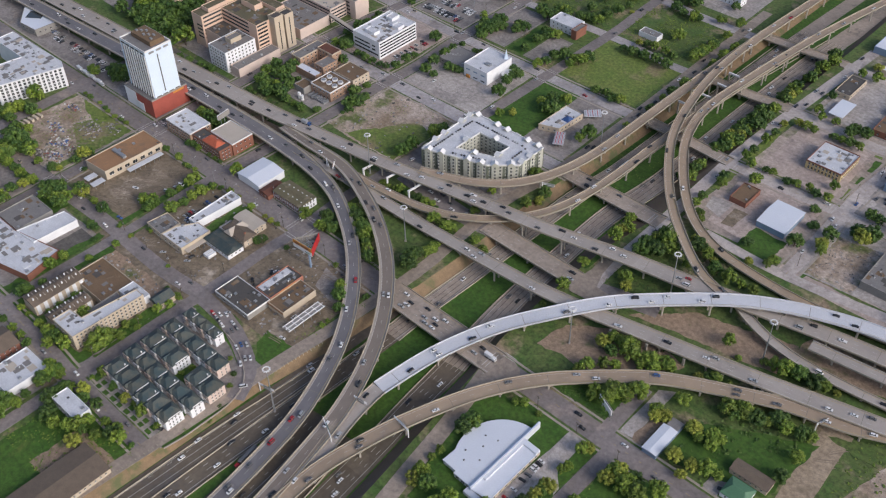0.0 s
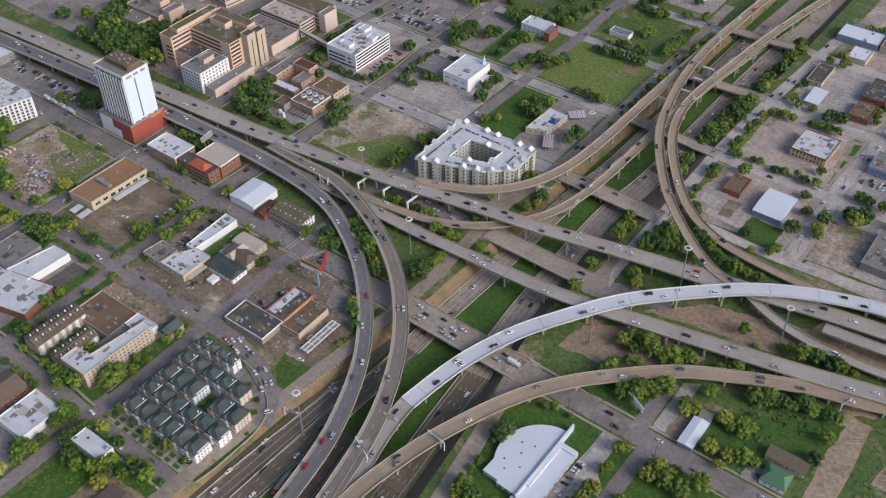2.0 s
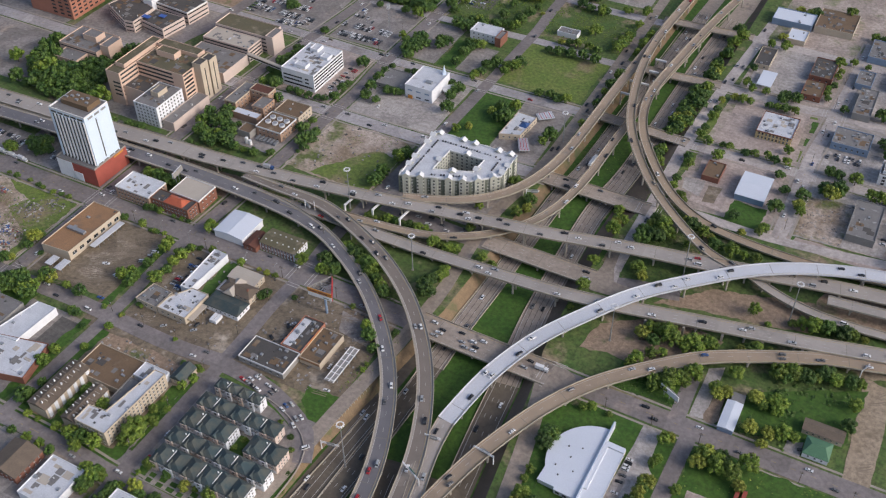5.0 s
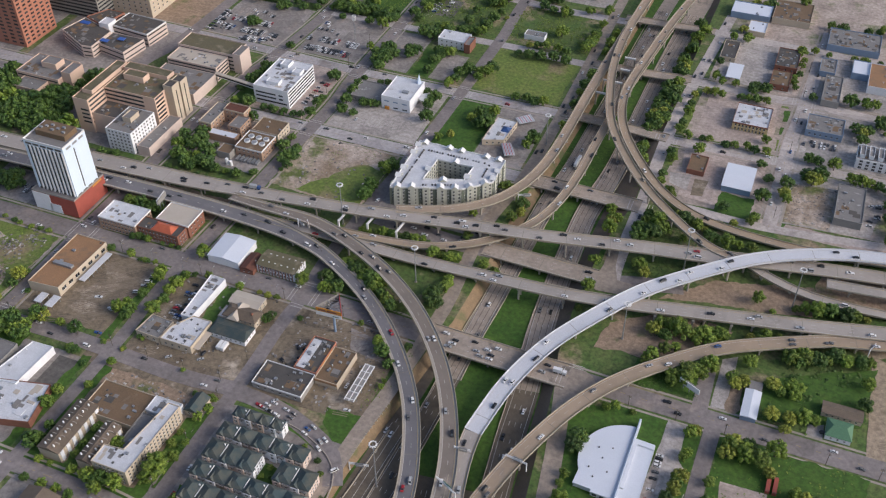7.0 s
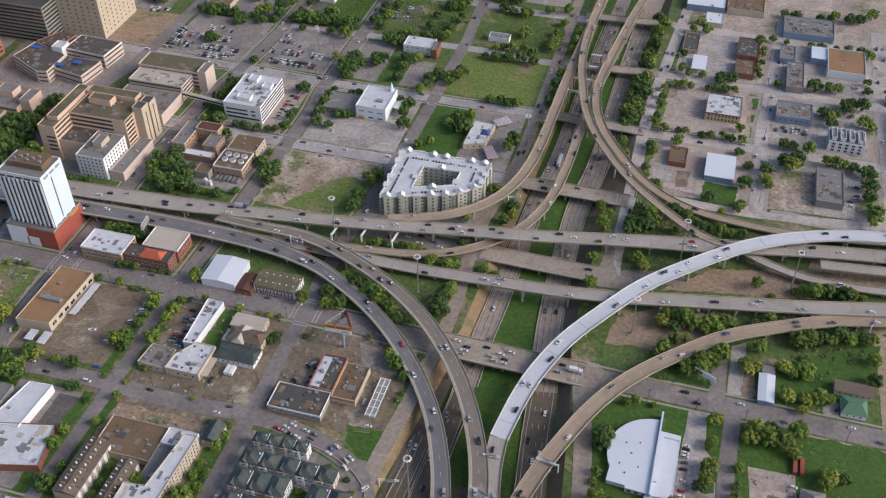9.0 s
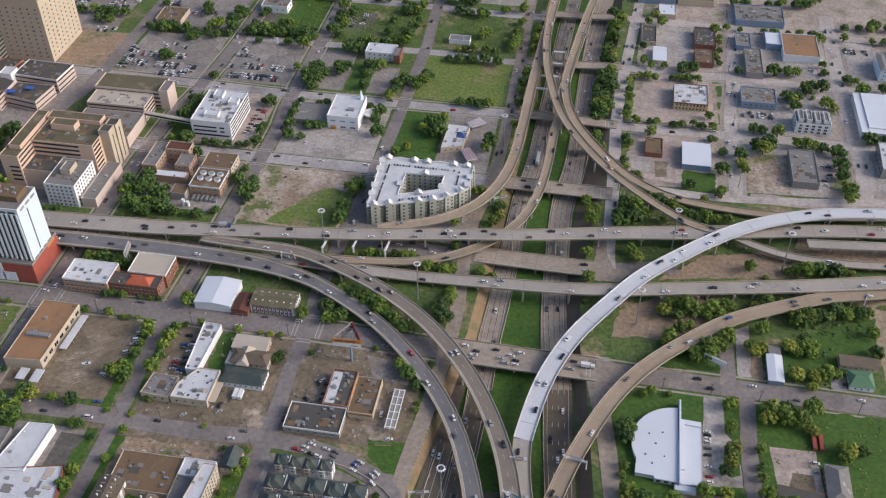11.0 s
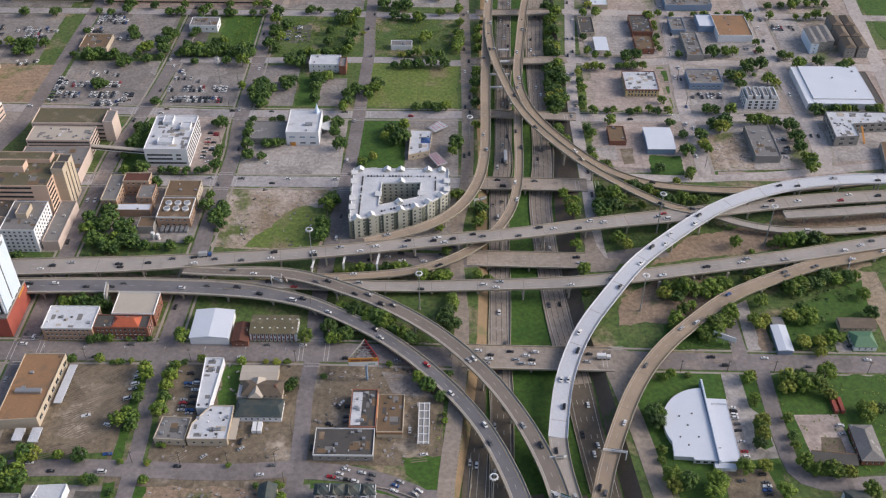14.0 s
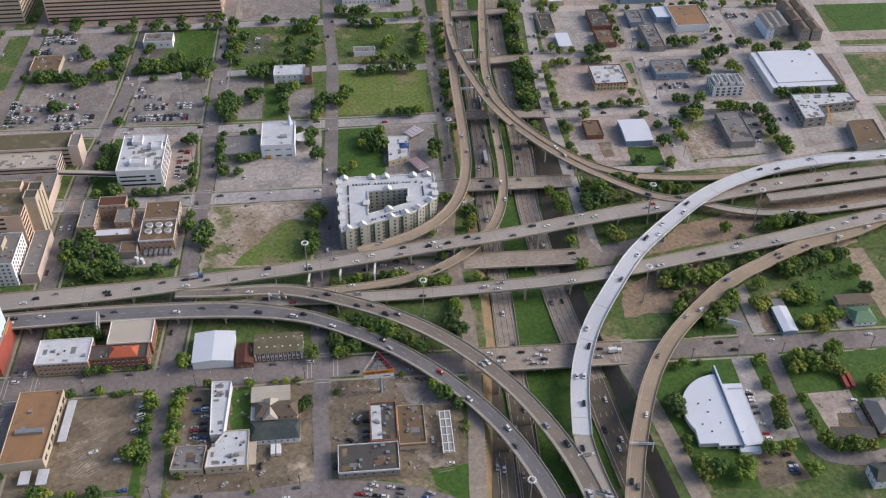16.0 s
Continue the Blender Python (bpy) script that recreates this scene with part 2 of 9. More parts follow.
for a, b in zip(rows, rows[1:]):
    for i in range(5):
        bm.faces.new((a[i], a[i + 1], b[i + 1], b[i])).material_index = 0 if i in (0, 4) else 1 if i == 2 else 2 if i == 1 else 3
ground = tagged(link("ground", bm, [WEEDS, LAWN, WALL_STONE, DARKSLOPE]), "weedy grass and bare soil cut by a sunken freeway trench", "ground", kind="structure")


def slab(name, poly, z, material, label, depth=0.3):
    bm = bmesh.new()
    prism(bm, ccw(poly), z - depth, z)
    return tagged(link(name, bm, material), label, name.split("_")[0], kind="structure")


def strip(name, pts, width, z, material, label, cat="road"):
    bm = bmesh.new()
    line = spline([(x, y, z) for x, y in pts], 12.0)
    w = width / 2
    TAKEN.extend((p[0], p[1], w, z) for p in line)
    sweep(bm, line, [(-w, 0), (-w, -0.3), (w, -0.3), (w, 0)])
    return tagged(link(name, bm, material), label, cat, kind="structure")


# ---- streets, lots and lawns ----
def rough(poly, seed, amount):
    """The same plan with an uneven, worn outline."""
    r = random.Random(seed)
    out = []
    for p, q in zip(poly, poly[1:] + poly[:1]):
        ln = math.dist(p, q)
        n = max(1, int(ln / 3.5))
        ux, uy = (q[0] - p[0]) / ln, (q[1] - p[1]) / ln
        drift = 0.0
        for i in range(n):
            drift = drift * 0.6 + r.uniform(-0.5, 0.5) * amount
            d = ln * i / n
            out.append((p[0] + ux * d - uy * drift, p[1] + uy * d + ux * drift))
    return out


A_STREET = "grey worn asphalt street with pale kerbs"
# plan of the streets: line, width, whether pavements and a centre line run along it
STREETS = (
    ([(-660, 282), (-320, 273), (-240, 270), (-87, 270), (-24, 271)], 12, True), ([(54, 267), (98, 268), (124, 268), (156, 269), (240, 269), (330, 266), (420, 262)], 12, True),
    ([(-660, 174), (-232, 172), (-24, 172)], 14, True), ([(54, 170), (63, 170)], 12, False),
    ([(-700, 458), (-200, 455), (-70, 450), (-20, 451)], 12, False), ([(54, 462), (480, 450)], 12, False),
    ([(-306, 361), (-235, 361), (-135, 363), (-100, 363), (-55, 358), (-20, 360)], 10.5, False), ([(54, 366), (104, 364.5), (138, 362.5), (171, 366), (213, 361.5), (420, 352)], 12, True),
    ([(-700, -15), (-326, -14.5), (-140, -13.5), (-35, -17)], 17, True), ([(46, -17), (140, -19), (420, -22)], 15, True),
    ([(-700, -110), (-345, -109), (-260, -107.5), (-183, -110), (-140, -107)], 12, False),
    ([(-500, -206), (-210, -206), (-140, -209), (-58, -211)], 11, True),
    ([(-125, 84), (-60, 78), (-28, 80)], 16, False), ([(43, 78), (62, 80), (75, 84), (110, 92)], 14, False),
    ([(-428, -330), (-430, 150), (-415, 270), (-408, 520)], 13, False),
    ([(-326, -330), (-327, 150), (-318, 255), (-315, 280), (-310, 332), (-308, 372), (-304, 520)], 12, True),
    ([(-236, -330), (-233, -112), (-236, -58), (-236, -8)], 9.5, False), ([(-235, -12), (-232, 60), (-230, 140), (-227, 210), (-230, 262), (-229, 370), (-228, 520)], 12.5, True),
    ([(-138, -330), (-137, -110), (-138.5, -50), (-137, -10)], 10, False), ([(-136, -12), (-138.5, 10), (-139, 40), (-134, 130), (-130, 200), (-128, 281), (-127, 342), (-126.5, 384), (-129, 429), (-130, 520)], 11, False),
    ([(-36, 500), (-34, 272), (-36, 172), (-44, 110), (-42, 50), (-40, 10), (-44, -60), (-49, -110), (-53, -170), (-62, -280), (-70, -420), (-72.2, -540), (-74.8, -680), (-78.4, -880), (-88, -1400)], 10, False),
    ([(74, 500), (64, 372), (60.5, 321), (59, 272), (59.5, 228), (60, 170), (60, 100), (62, 78)], 10, False), ([(56, -20), (66, -70), (72, -110), (82, -180), (94, -300), (104, -500), (107.2, -620), (110.9, -760), (116.3, -960), (128, -1400)], 11, False),
    ([(168, 500), (160, 347), (156.5, 305), (156, 270), (156.5, 218), (156, 182)], 11, True), ([(258, 500), (257, 396), (256, 351), (258, 309), (258.5, 276), (259.5, 228), (254, 192)], 14, True), ([(364, 500), (344, 300), (330, 200)], 13, False),
    ([(153, -20), (152, -60), (152.5, -95), (158, -110), (178, -114.5), (204, -113), (300, -108)], 10, False), ([(141, 30), (142, -14)], 10, False),
    ([(90, 182), (150, 180), (226, 188), (330, 205)], 9, False),
)
for level, (pts, w, paved) in enumerate(STREETS):
    pale = pts[0][0] > 50 and pts[0][1] > 100
    strip("road", pts, w, 0.16 + 0.0025 * level, STREET_TAN if pts[-1][1] < -1000 else STREET_PALE if pale else STREET_WORN if min(pts[0][1], pts[-1][1]) > 150 else STREET, "pale pinkish concrete street with worn kerbs" if pale else A_STREET)
strip("road", [(-140, -108), (-108, -110), (-80, -118), (-57, -131), (-46, -150)], 12, 0.245, STREET, A_STREET)

for level, (poly, m, name, label) in enumerate((
    ([(68, 186), (345, 200), (352, 356), (365, 640), (82, 640)], GROUND_WORN, "vacant_lot", "worn pinkish paved ground between low buildings"),
    # north of the elevated freeway
    (rect(-700, -436, 352, 450), LOT, "parking_lot", "worn asphalt lots of the far blocks"), (rect(-700, -436, 464, 640), LOT, "parking_lot", "worn asphalt lots of the far blocks"), (rect(-404, -232, 463, 640), LOT_PINK, "pavement", "pale paving round the parking garage"), (rect(-222, -138, 463, 540), LOT, "parking_lot", "empty striped asphalt parking lot"), (rect(-124, -44, 470, 560), LOT_PALE, "parking_lot", "pale lot round a long white building"), (rect(-700, -436, 84, 164), LOT, "parking_lot", "paved yards of the far blocks"), (rect(-700, -550, 180, 275), LOT, "parking_lot", "paved yards of the far blocks"),
    (rect(-402, -320, 283, 358), LOT, "parking_lot", "grey asphalt parking lot full of cars"), (rect(-303, -239, 282, 358), LOT, "parking_lot", "grey asphalt parking lot full of cars"),
    (rect(-402, -320, 372, 450), LOT, "parking_lot", "worn asphalt lot with parked cars"), 
    (rect(-274, -236, 372, 450), LAWN, "lawn", "mown green grass lot"), (rect(-309, -285, 388, 432), LOT_DARK, "parking_lot", "dark asphalt yard beside a low building"),
    (rect(-223, -188, 283, 352), LOT, "parking_lot", "empty cracked asphalt lot"), (rect(-186, -168, 283, 332), LAWN, "lawn", "bright green lawn strip"), (rect(-166, -143, 283, 330), LOT, "parking_lot", "pale concrete parking lot"),
    (rect(-220, -137, 180, 263), LOT_PALE, "parking_lot", "pale concrete parking lot around a white building"), (rect(-126, -86, 180, 266), LAWN, "lawn", "green lawn with trees"), (rect(-86, -42, 180, 266), LOT, "parking_lot", "asphalt lot round a small restaurant"),
    (rect(-126, -42, 282, 356), GRASS, "lawn", "large mown grass field with bare patches"), (rect(-126, -30, 374, 450), WEEDS, "lawn", "weedy overgrown block"),
    (rect(-222, -143, 374, 450), WEEDS, "lawn", "weedy lot with hedges"), (rect(-205, -186, 395, 430), LOT_DARK, "parking_lot", "dark asphalt parking lot"),
    (rect(-224, -142, 90, 164), RUBBLE, "vacant_lot", "bare demolished lot of pale rubble and dirt"), ([(-202, 91), (-144, 90), (-143, 138), (-160, 142), (-176, 132), (-186, 112)], GRASS, "lawn", "green corner of the vacant lot"),
    (rect(-316, -240, 96, 164), LOT, "parking_lot", "concrete yard of a plant building"), (rect(-318, -240, 182, 266), LOT_PINK, "parking_lot", "reddish paved lot beside the white office block"), (rect(-316, -297, 180, 262), LAWN, "lawn", "shaded lawn strip with trees"),
    (rect(-420, -336, 84, 164), LOT, "parking_lot", "paved hospital yard"), (rect(-470, -415, 284, 350), DIRT, "vacant_lot", "cleared brown dirt lot"), (rect(-540, -420, 180, 270), LOT, "parking_lot", "paved school yard"),
    (rect(-130, -42, 90, 164), LOT, "parking_lot", "paved ground round the apartment block"), (rect(-640, -440, -4, 28), LOT, "parking_lot", "worn asphalt lot beside the elevated freeway"), (rect(-436, -336, -2, 34), LOT, "parking_lot", "asphalt parking lot under the tower"),
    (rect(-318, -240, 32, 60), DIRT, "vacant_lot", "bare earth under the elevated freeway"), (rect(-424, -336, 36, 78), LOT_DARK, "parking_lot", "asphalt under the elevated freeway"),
    # between the two southern streets
    (rect(-148, -127, -104, -23), LOT_TAN, "vacant_lot", "bare tan verge along the street"), (rect(-248, -140, -122, -100), LOT_TAN, "vacant_lot", "bare tan verge along the street"), (rect(-148, -128, -200, -118), LOT, "pavement", "cracked concrete verge along the street"), (rect(-232, -224, -104, -23), WEEDS, "lawn", "weedy verge along the street"),
    (rect(-420, -336, -103, -25), RUBBLE, "vacant_lot", "fenced construction lot of dirt and debris"), ([(-410, -26), (-338, -26), (-338, -100), (-346, -98), (-345, -84), (-352, -70), (-367, -62), (-385, -55), (-377, -40), (-396, -34)], GRASS, "lawn", "rough green grass on the construction lot"),
    (rect(-318, -247, -104, -24), LOT_TAN, "parking_lot", "worn tan dirt and asphalt lot"), (rect(-247.5, -241.2, -103, -25), LAWN, "lawn", "grass strip along the kerb"),
    (rect(-226, -146, -106, -22), LOT_TAN, "parking_lot", "worn tan lot behind low shops"), (rect(-193, -180, -62, -24), LAWN, "lawn", "bright green lawn between buildings"),
    (rect(-129, -52, -104, -24), LOT_TAN, "parking_lot", "worn concrete lot round shuttered shops"), ([(-92, -30), (-66, -34), (-58, -52), (-84, -48)], LOT, "parking_lot", "pale concrete apron"),
    ([(-76, -98), (-50, -97), (-49, -118), (-62, -122), (-74, -110)], LAWN, "lawn", "triangle of green lawn at the bend"),
    (rect(-320, -244, -196, -120), LOT, "parking_lot", "grey asphalt lot beside a warehouse"), (rect(-262, -242, -160, -124), LOT_DARK, "parking_lot", "dark walled parking yard"),
    (rect(-226, -146, -196, -120), LOT_TAN, "parking_lot", "tan dirt lot behind apartments"), (rect(-222, -146, -134, -121), DIRT, "vacant_lot", "bare tan dirt strip"),
    (rect(-128, -50, -204, -121), LOT, "parking_lot", "paved drives between the town houses"), (rect(-130, -124, -203, -182), LAWN, "lawn", "front garden lawn"),
    (rect(-128, -60, -290, -212), LAWN, "lawn", "green yard with trees"), (rect(-226, -146, -290, -212), LOT, "parking_lot", "asphalt lot round a white warehouse"), (rect(-100, -58, -262, -228), DIRT, "vacant_lot", "brown dirt yard"),
    (rect(-422, -334, -196, -120), LOT, "parking_lot", "asphalt lot behind trees"),
    (rect(-231, -222, -200, -120), LAWN, "lawn", "green verge under street trees"), (rect(-226, -147, -204, -196), LAWN, "lawn", "green verge under street trees"), (rect(-204, -194, -196, -160), LAWN, "lawn", "shaded green court between row houses"), (rect(-154, -145, -200, -138), LAWN, "lawn", "front lawn of the apartments"), (rect(-145, -141, -190, -124), LAWN, "lawn", "narrow green verge"), (rect(-126, -54, -181, -178.8), LAWN, "lawn", "hedge-planted gap between town houses"), (rect(-91, -78, -164, -150), LAWN, "lawn", "small green court between town houses"), (rect(-126, -88, -137.4, -134.6), WEEDS, "lawn", "planted strip behind town houses"),
    (rect(-248, -241, -200, -118), LAWN, "lawn", "green verge along a warehouse"), (rect(-322, -292, -130, -115), LAWN, "lawn", "green verge under big trees"), (rect(-420, -334, -122, -116), LAWN, "lawn", "green verge under big trees"), (rect(-318, -250, -103, -97), WEEDS, "lawn", "weedy verge along the street"),
    # inside and east of the interchange
    ([(66, 14), (128, 20), (150, 62), (110, 66), (70, 40)], DIRT, "vacant_lot", "bare brown soil under the flyovers"), ([(96, 76), (200, 96), (196, 126), (130, 108)], DIRT, "vacant_lot", "bare brown soil between ramps"),
    ([(196, 118), (340, 126), (340, 146), (200, 146)], DIRT, "vacant_lot", "dug-up orange dirt of a road works"), (rect(148, 400, 178, 190), LOT_PINK, "pavement", "reddish worn pavement"),
    ([(84, 196), (142, 190), (143, 262), (76, 262)], LOT_PINK, "parking_lot", "pinkish concrete lot round a shed"), ([(113, 184), (140, 184), (141, 212), (115, 212)], LAWN, "lawn", "green lawn before a shed"), ([(72, 223), (89, 225), (89, 204), (74, 209)], LOT_PALE, "parking_lot", "pale cracked concrete pad"), ([(92, 221), (103, 222), (102, 201), (93, 199)], LOT_TAN, "vacant_lot", "stained slab of a removed building"),
    (rect(146, 150.5, 330, 347), LAWN, "lawn", "narrow green verge along the street"), (rect(146, 150.3, 309, 320), LAWN, "lawn", "narrow green verge along the street"), (rect(145.5, 149.5, 284, 300), GRASS, "lawn", "narrow green verge along the street"), (rect(163.3, 166.8, 296, 323), LAWN, "lawn", "narrow green verge along the street"), (rect(162.6, 165.2, 276, 290), LAWN, "lawn", "narrow green verge along the street"), (rect(163, 166.5, 183, 214), LAWN, "lawn", "green verge beside a fenced lot"),
    (rect(264.8, 268, 286, 353), GRASS, "lawn", "grass verge beside the white warehouse"), (rect(266.5, 270, 205, 254), LAWN, "lawn", "green verge beside the street"), ([(266, 388), (281, 385), (276, 369), (266, 371)], GRASS, "lawn", "rough grass corner lot"), ([(336, 371), (362, 371), (350, 335), (335, 345)], LOT_PINK, "parking_lot", "pinkish brick-paved lot"),
    (rect(66, 72, 232, 262), GRASS, "lawn", "grass edge under trees"), (rect(160, 300, 262.5, 264), GRASS, "lawn", "thin grass verge"), (rect(66, 150, 275, 278), GRASS, "lawn", "thin grass verge under hedges"), (rect(72, 148, 351, 355), GRASS, "lawn", "thin grass verge under hedges"), (rect(66, 71, 280, 345), GRASS, "lawn", "grass edge under hedges"), (rect(205, 236, 254, 262), GRASS, "lawn", "grass edge under hedges"),
    ([(162, 190), (228, 196), (240, 260), (158, 264)], LOT_PALE, "vacant_lot", "grey lot of rubble and a long roof"), ([(164, 192), (198, 194), (200, 246), (166, 244)], RUBBLE, "vacant_lot", "rubble of a cleared building"),
    (rect(80, 142, 280, 362), LOT_PINK, "parking_lot", "pinkish concrete lot round a small office"), (rect(160, 242, 276, 360), LOT_PALE, "parking_lot", "grey concrete lot"),
    (rect(80, 148, 376, 456), LOT_PALE, "parking_lot", "grey concrete lot with low buildings"), (rect(164, 250, 372, 452), LOT_PALE, "parking_lot", "grey lot crowded with parked cars"),
    (rect(256, 336, 274, 356), LOT_PALE, "parking_lot", "grey lot round a white warehouse"), ([(262, 204), (326, 212), (338, 268), (254, 262)], LOT_PALE, "parking_lot", "grey lot round an L-shaped building"),
    (rect(268, 296, 366, 448), LOT_PALE, "parking_lot", "gravel lot with parked cars"), (rect(372, 520, 380, 520), LAWN, "lawn", "wide mown green field"), (rect(350, 430, 372, 390), LOT_PINK, "pavement", "wide pinkish pavement"),
    ([(96, -40), (132, -36), (118, -50), (80, -64)], LAWN, "lawn", "green lawn before the round-roofed hall"), ([(66, -34), (90, -36), (84, -120), (80, -122)], LAWN, "lawn", "green strip beside the freeway"),
    (rect(84, 147, -128, -28), LAWN, "lawn", "green lawn round the round-roofed hall"), ([(126, -29), (137.5, -29), (138, -57), (146, -66), (147, -96), (122, -98), (125, -52)], LOT_PALE, "parking_lot", "worn concrete parking lot beside the round-roofed hall"), ([(112, -104), (138, -104), (143, -126), (112, -130)], LOT_TAN, "parking_lot", "tan gravel parking lot behind the hall"),
    ([(139, -57), (140, -30), (146, -30), (146, -58)], LAWN, "lawn", "green island between lot and street"), ([(137, -69), (142, -64), (146, -73), (146, -87), (140, -90), (136, -84)], LAWN, "lawn", "oval green island with shrubs"),
    ([(158, -29), (246, -30), (240, -105), (158, -107)], LAWN, "lawn", "bright green lawn"), ([(164, -62.6), (191, -62), (193, -92), (167, -92)], LOT_PINK, "parking_lot", "sandy concrete yard"), ([(176, -80), (188, -80), (188, -92), (173, -92)], LOT_TAN, "parking_lot", "spilled yellow sand on a yard"),
    ([(148, 34), (157.5, 40), (157, 13), (157, -8), (148, -9)], LOT_PALE, "parking_lot", "tan concrete drive beside a metal shed"), ([(157, 11.5), (165, 15), (166, -4), (163, -9.6), (156, -8)], DIRT, "vacant_lot", "bare brown yard beside the shed"), ([(206, -9), (216, -9), (216, 20), (209, 22)], LOT_PALE, "parking_lot", "pale concrete house drive"), ([(242, -13), (240.5, 40), (238.5, 79), (256, 81), (258, 33), (257.5, -13)], TRACK, "vacant_lot", "wide graded track of pale tan dirt"), ([(241, 72), (276, 82), (282, 69), (262, 68)], WEEDS, "vacant_lot", "olive weeds and dirt beside the ramp"),
    ([(176, 26), (244, 62), (238, 8), (178, -8)], LAWN, "lawn", "overgrown green meadow"), ([(96, 14), (140, 34), (138, -6), (92, -8)], LAWN, "lawn", "green verge with trees"),
    ([(270, 30), (330, 30), (330, 100), (284, 90)], RUBBLE, "vacant_lot", "bare lot with pale rubble"),
)):
    slab(name, rough(poly, level, 2.2 if m in (LAWN, GRASS, WEEDS, DIRT, RUBBLE) else 0.5), 0.02 + 0.0012 * level, m, label)

# wide junctions at the eastern ends of the street bridges
slab("pavement", [(50.2, 69.5), (52.5, 67.3), (69.5, 68.5), (77, 82), (64.3, 82.6), (59.7, 96), (57.4, 116.4), (50, 115), (51, 94.5), (50.2, 89)], 0.275, STREET_TAN, "wide worn pinkish junction beside the bridge")
slab("lawn", [(45, 112), (48.5, 114), (48.7, 96), (47, 92), (44.5, 95)], 0.1, LAWN, "narrow green island beside the frontage road")
slab("pavement", [(58.2, -9.5), (67, -9), (73, -12), (83, -26), (69, -31), (63, -57), (58.5, -51), (57, -31), (58.2, -27)], 0.279, STREET_TAN, "wide worn pinkish junction beside the bridge")
# freeway lanes and green median in the trench
strip("road", [(20, 700), (5, 465), (-1, 300), (-3, 250), (-5, 208), (-10, 158), (-13, 45), (-15, 0), (-15, -42)], 14, DEEP + 0.08, FREEWAY, "tan concrete freeway lanes in a trench")
strip("road", [(-15, -42), (-17, -112), (-22, -200), (-26, -420), (-27.7, -540), (-29.7, -680), (-32.6, -880), (-40, -1400)], 14, DEEP + 0.076, FREEWAY_OLD, "dark worn freeway lanes in a trench")
strip("road", [(55, 700), (35, 465), (31, 361), (30, 247), (28, 206), (22, 150), (25, 48), (30, 0), (34.5, -34)], 18, DEEP + 0.08, FREEWAY, "tan concrete freeway lanes in a trench")
strip("road", [(34.5, -34), (38, -75), (43, -118), (49, -180), (57, -300), (62, -420), (65.4, -540), (69.4, -680), (75.1, -880), (90, -1400)], 18, DEEP + 0.076, FREEWAY_OLD, "dark worn freeway lanes in a trench")
strip("road", [(-30, -10), (-31, -60), (-36, -130), (-42, -220), (-48, -420), (-49.7, -540), (-51.7, -680), (-54.6, -880), (-62, -1400)], 11, DEEP + 0.085, FREEWAY_OLD, "dark worn freeway lanes in a trench")
strip("road", [(-25, -84), (-28, -130), (-33, -200), (-38, -300), (-44, -420), (-45.5, -540), (-47.2, -680), (-49.6, -880), (-56, -1400)], 24, DEEP + 0.07, FREEWAY_OLD, "dark worn freeway lanes in a trench")
strip("road", [(-4, -120), (2, -170), (6, -240), (8, -420), (8.7, -540), (9.6, -680), (10.8, -880), (14, -1400)], 22, DEEP + 0.09, FREEWAY_OLD, "dark worn freeway lanes in a trench")
strip("road", [(24, -120), (30, -180), (34, -420), (36, -540), (38.2, -680), (41.5, -880), (50, -1400)], 16, DEEP + 0.095, FREEWAY_OLD, "dark worn freeway lanes in a trench")


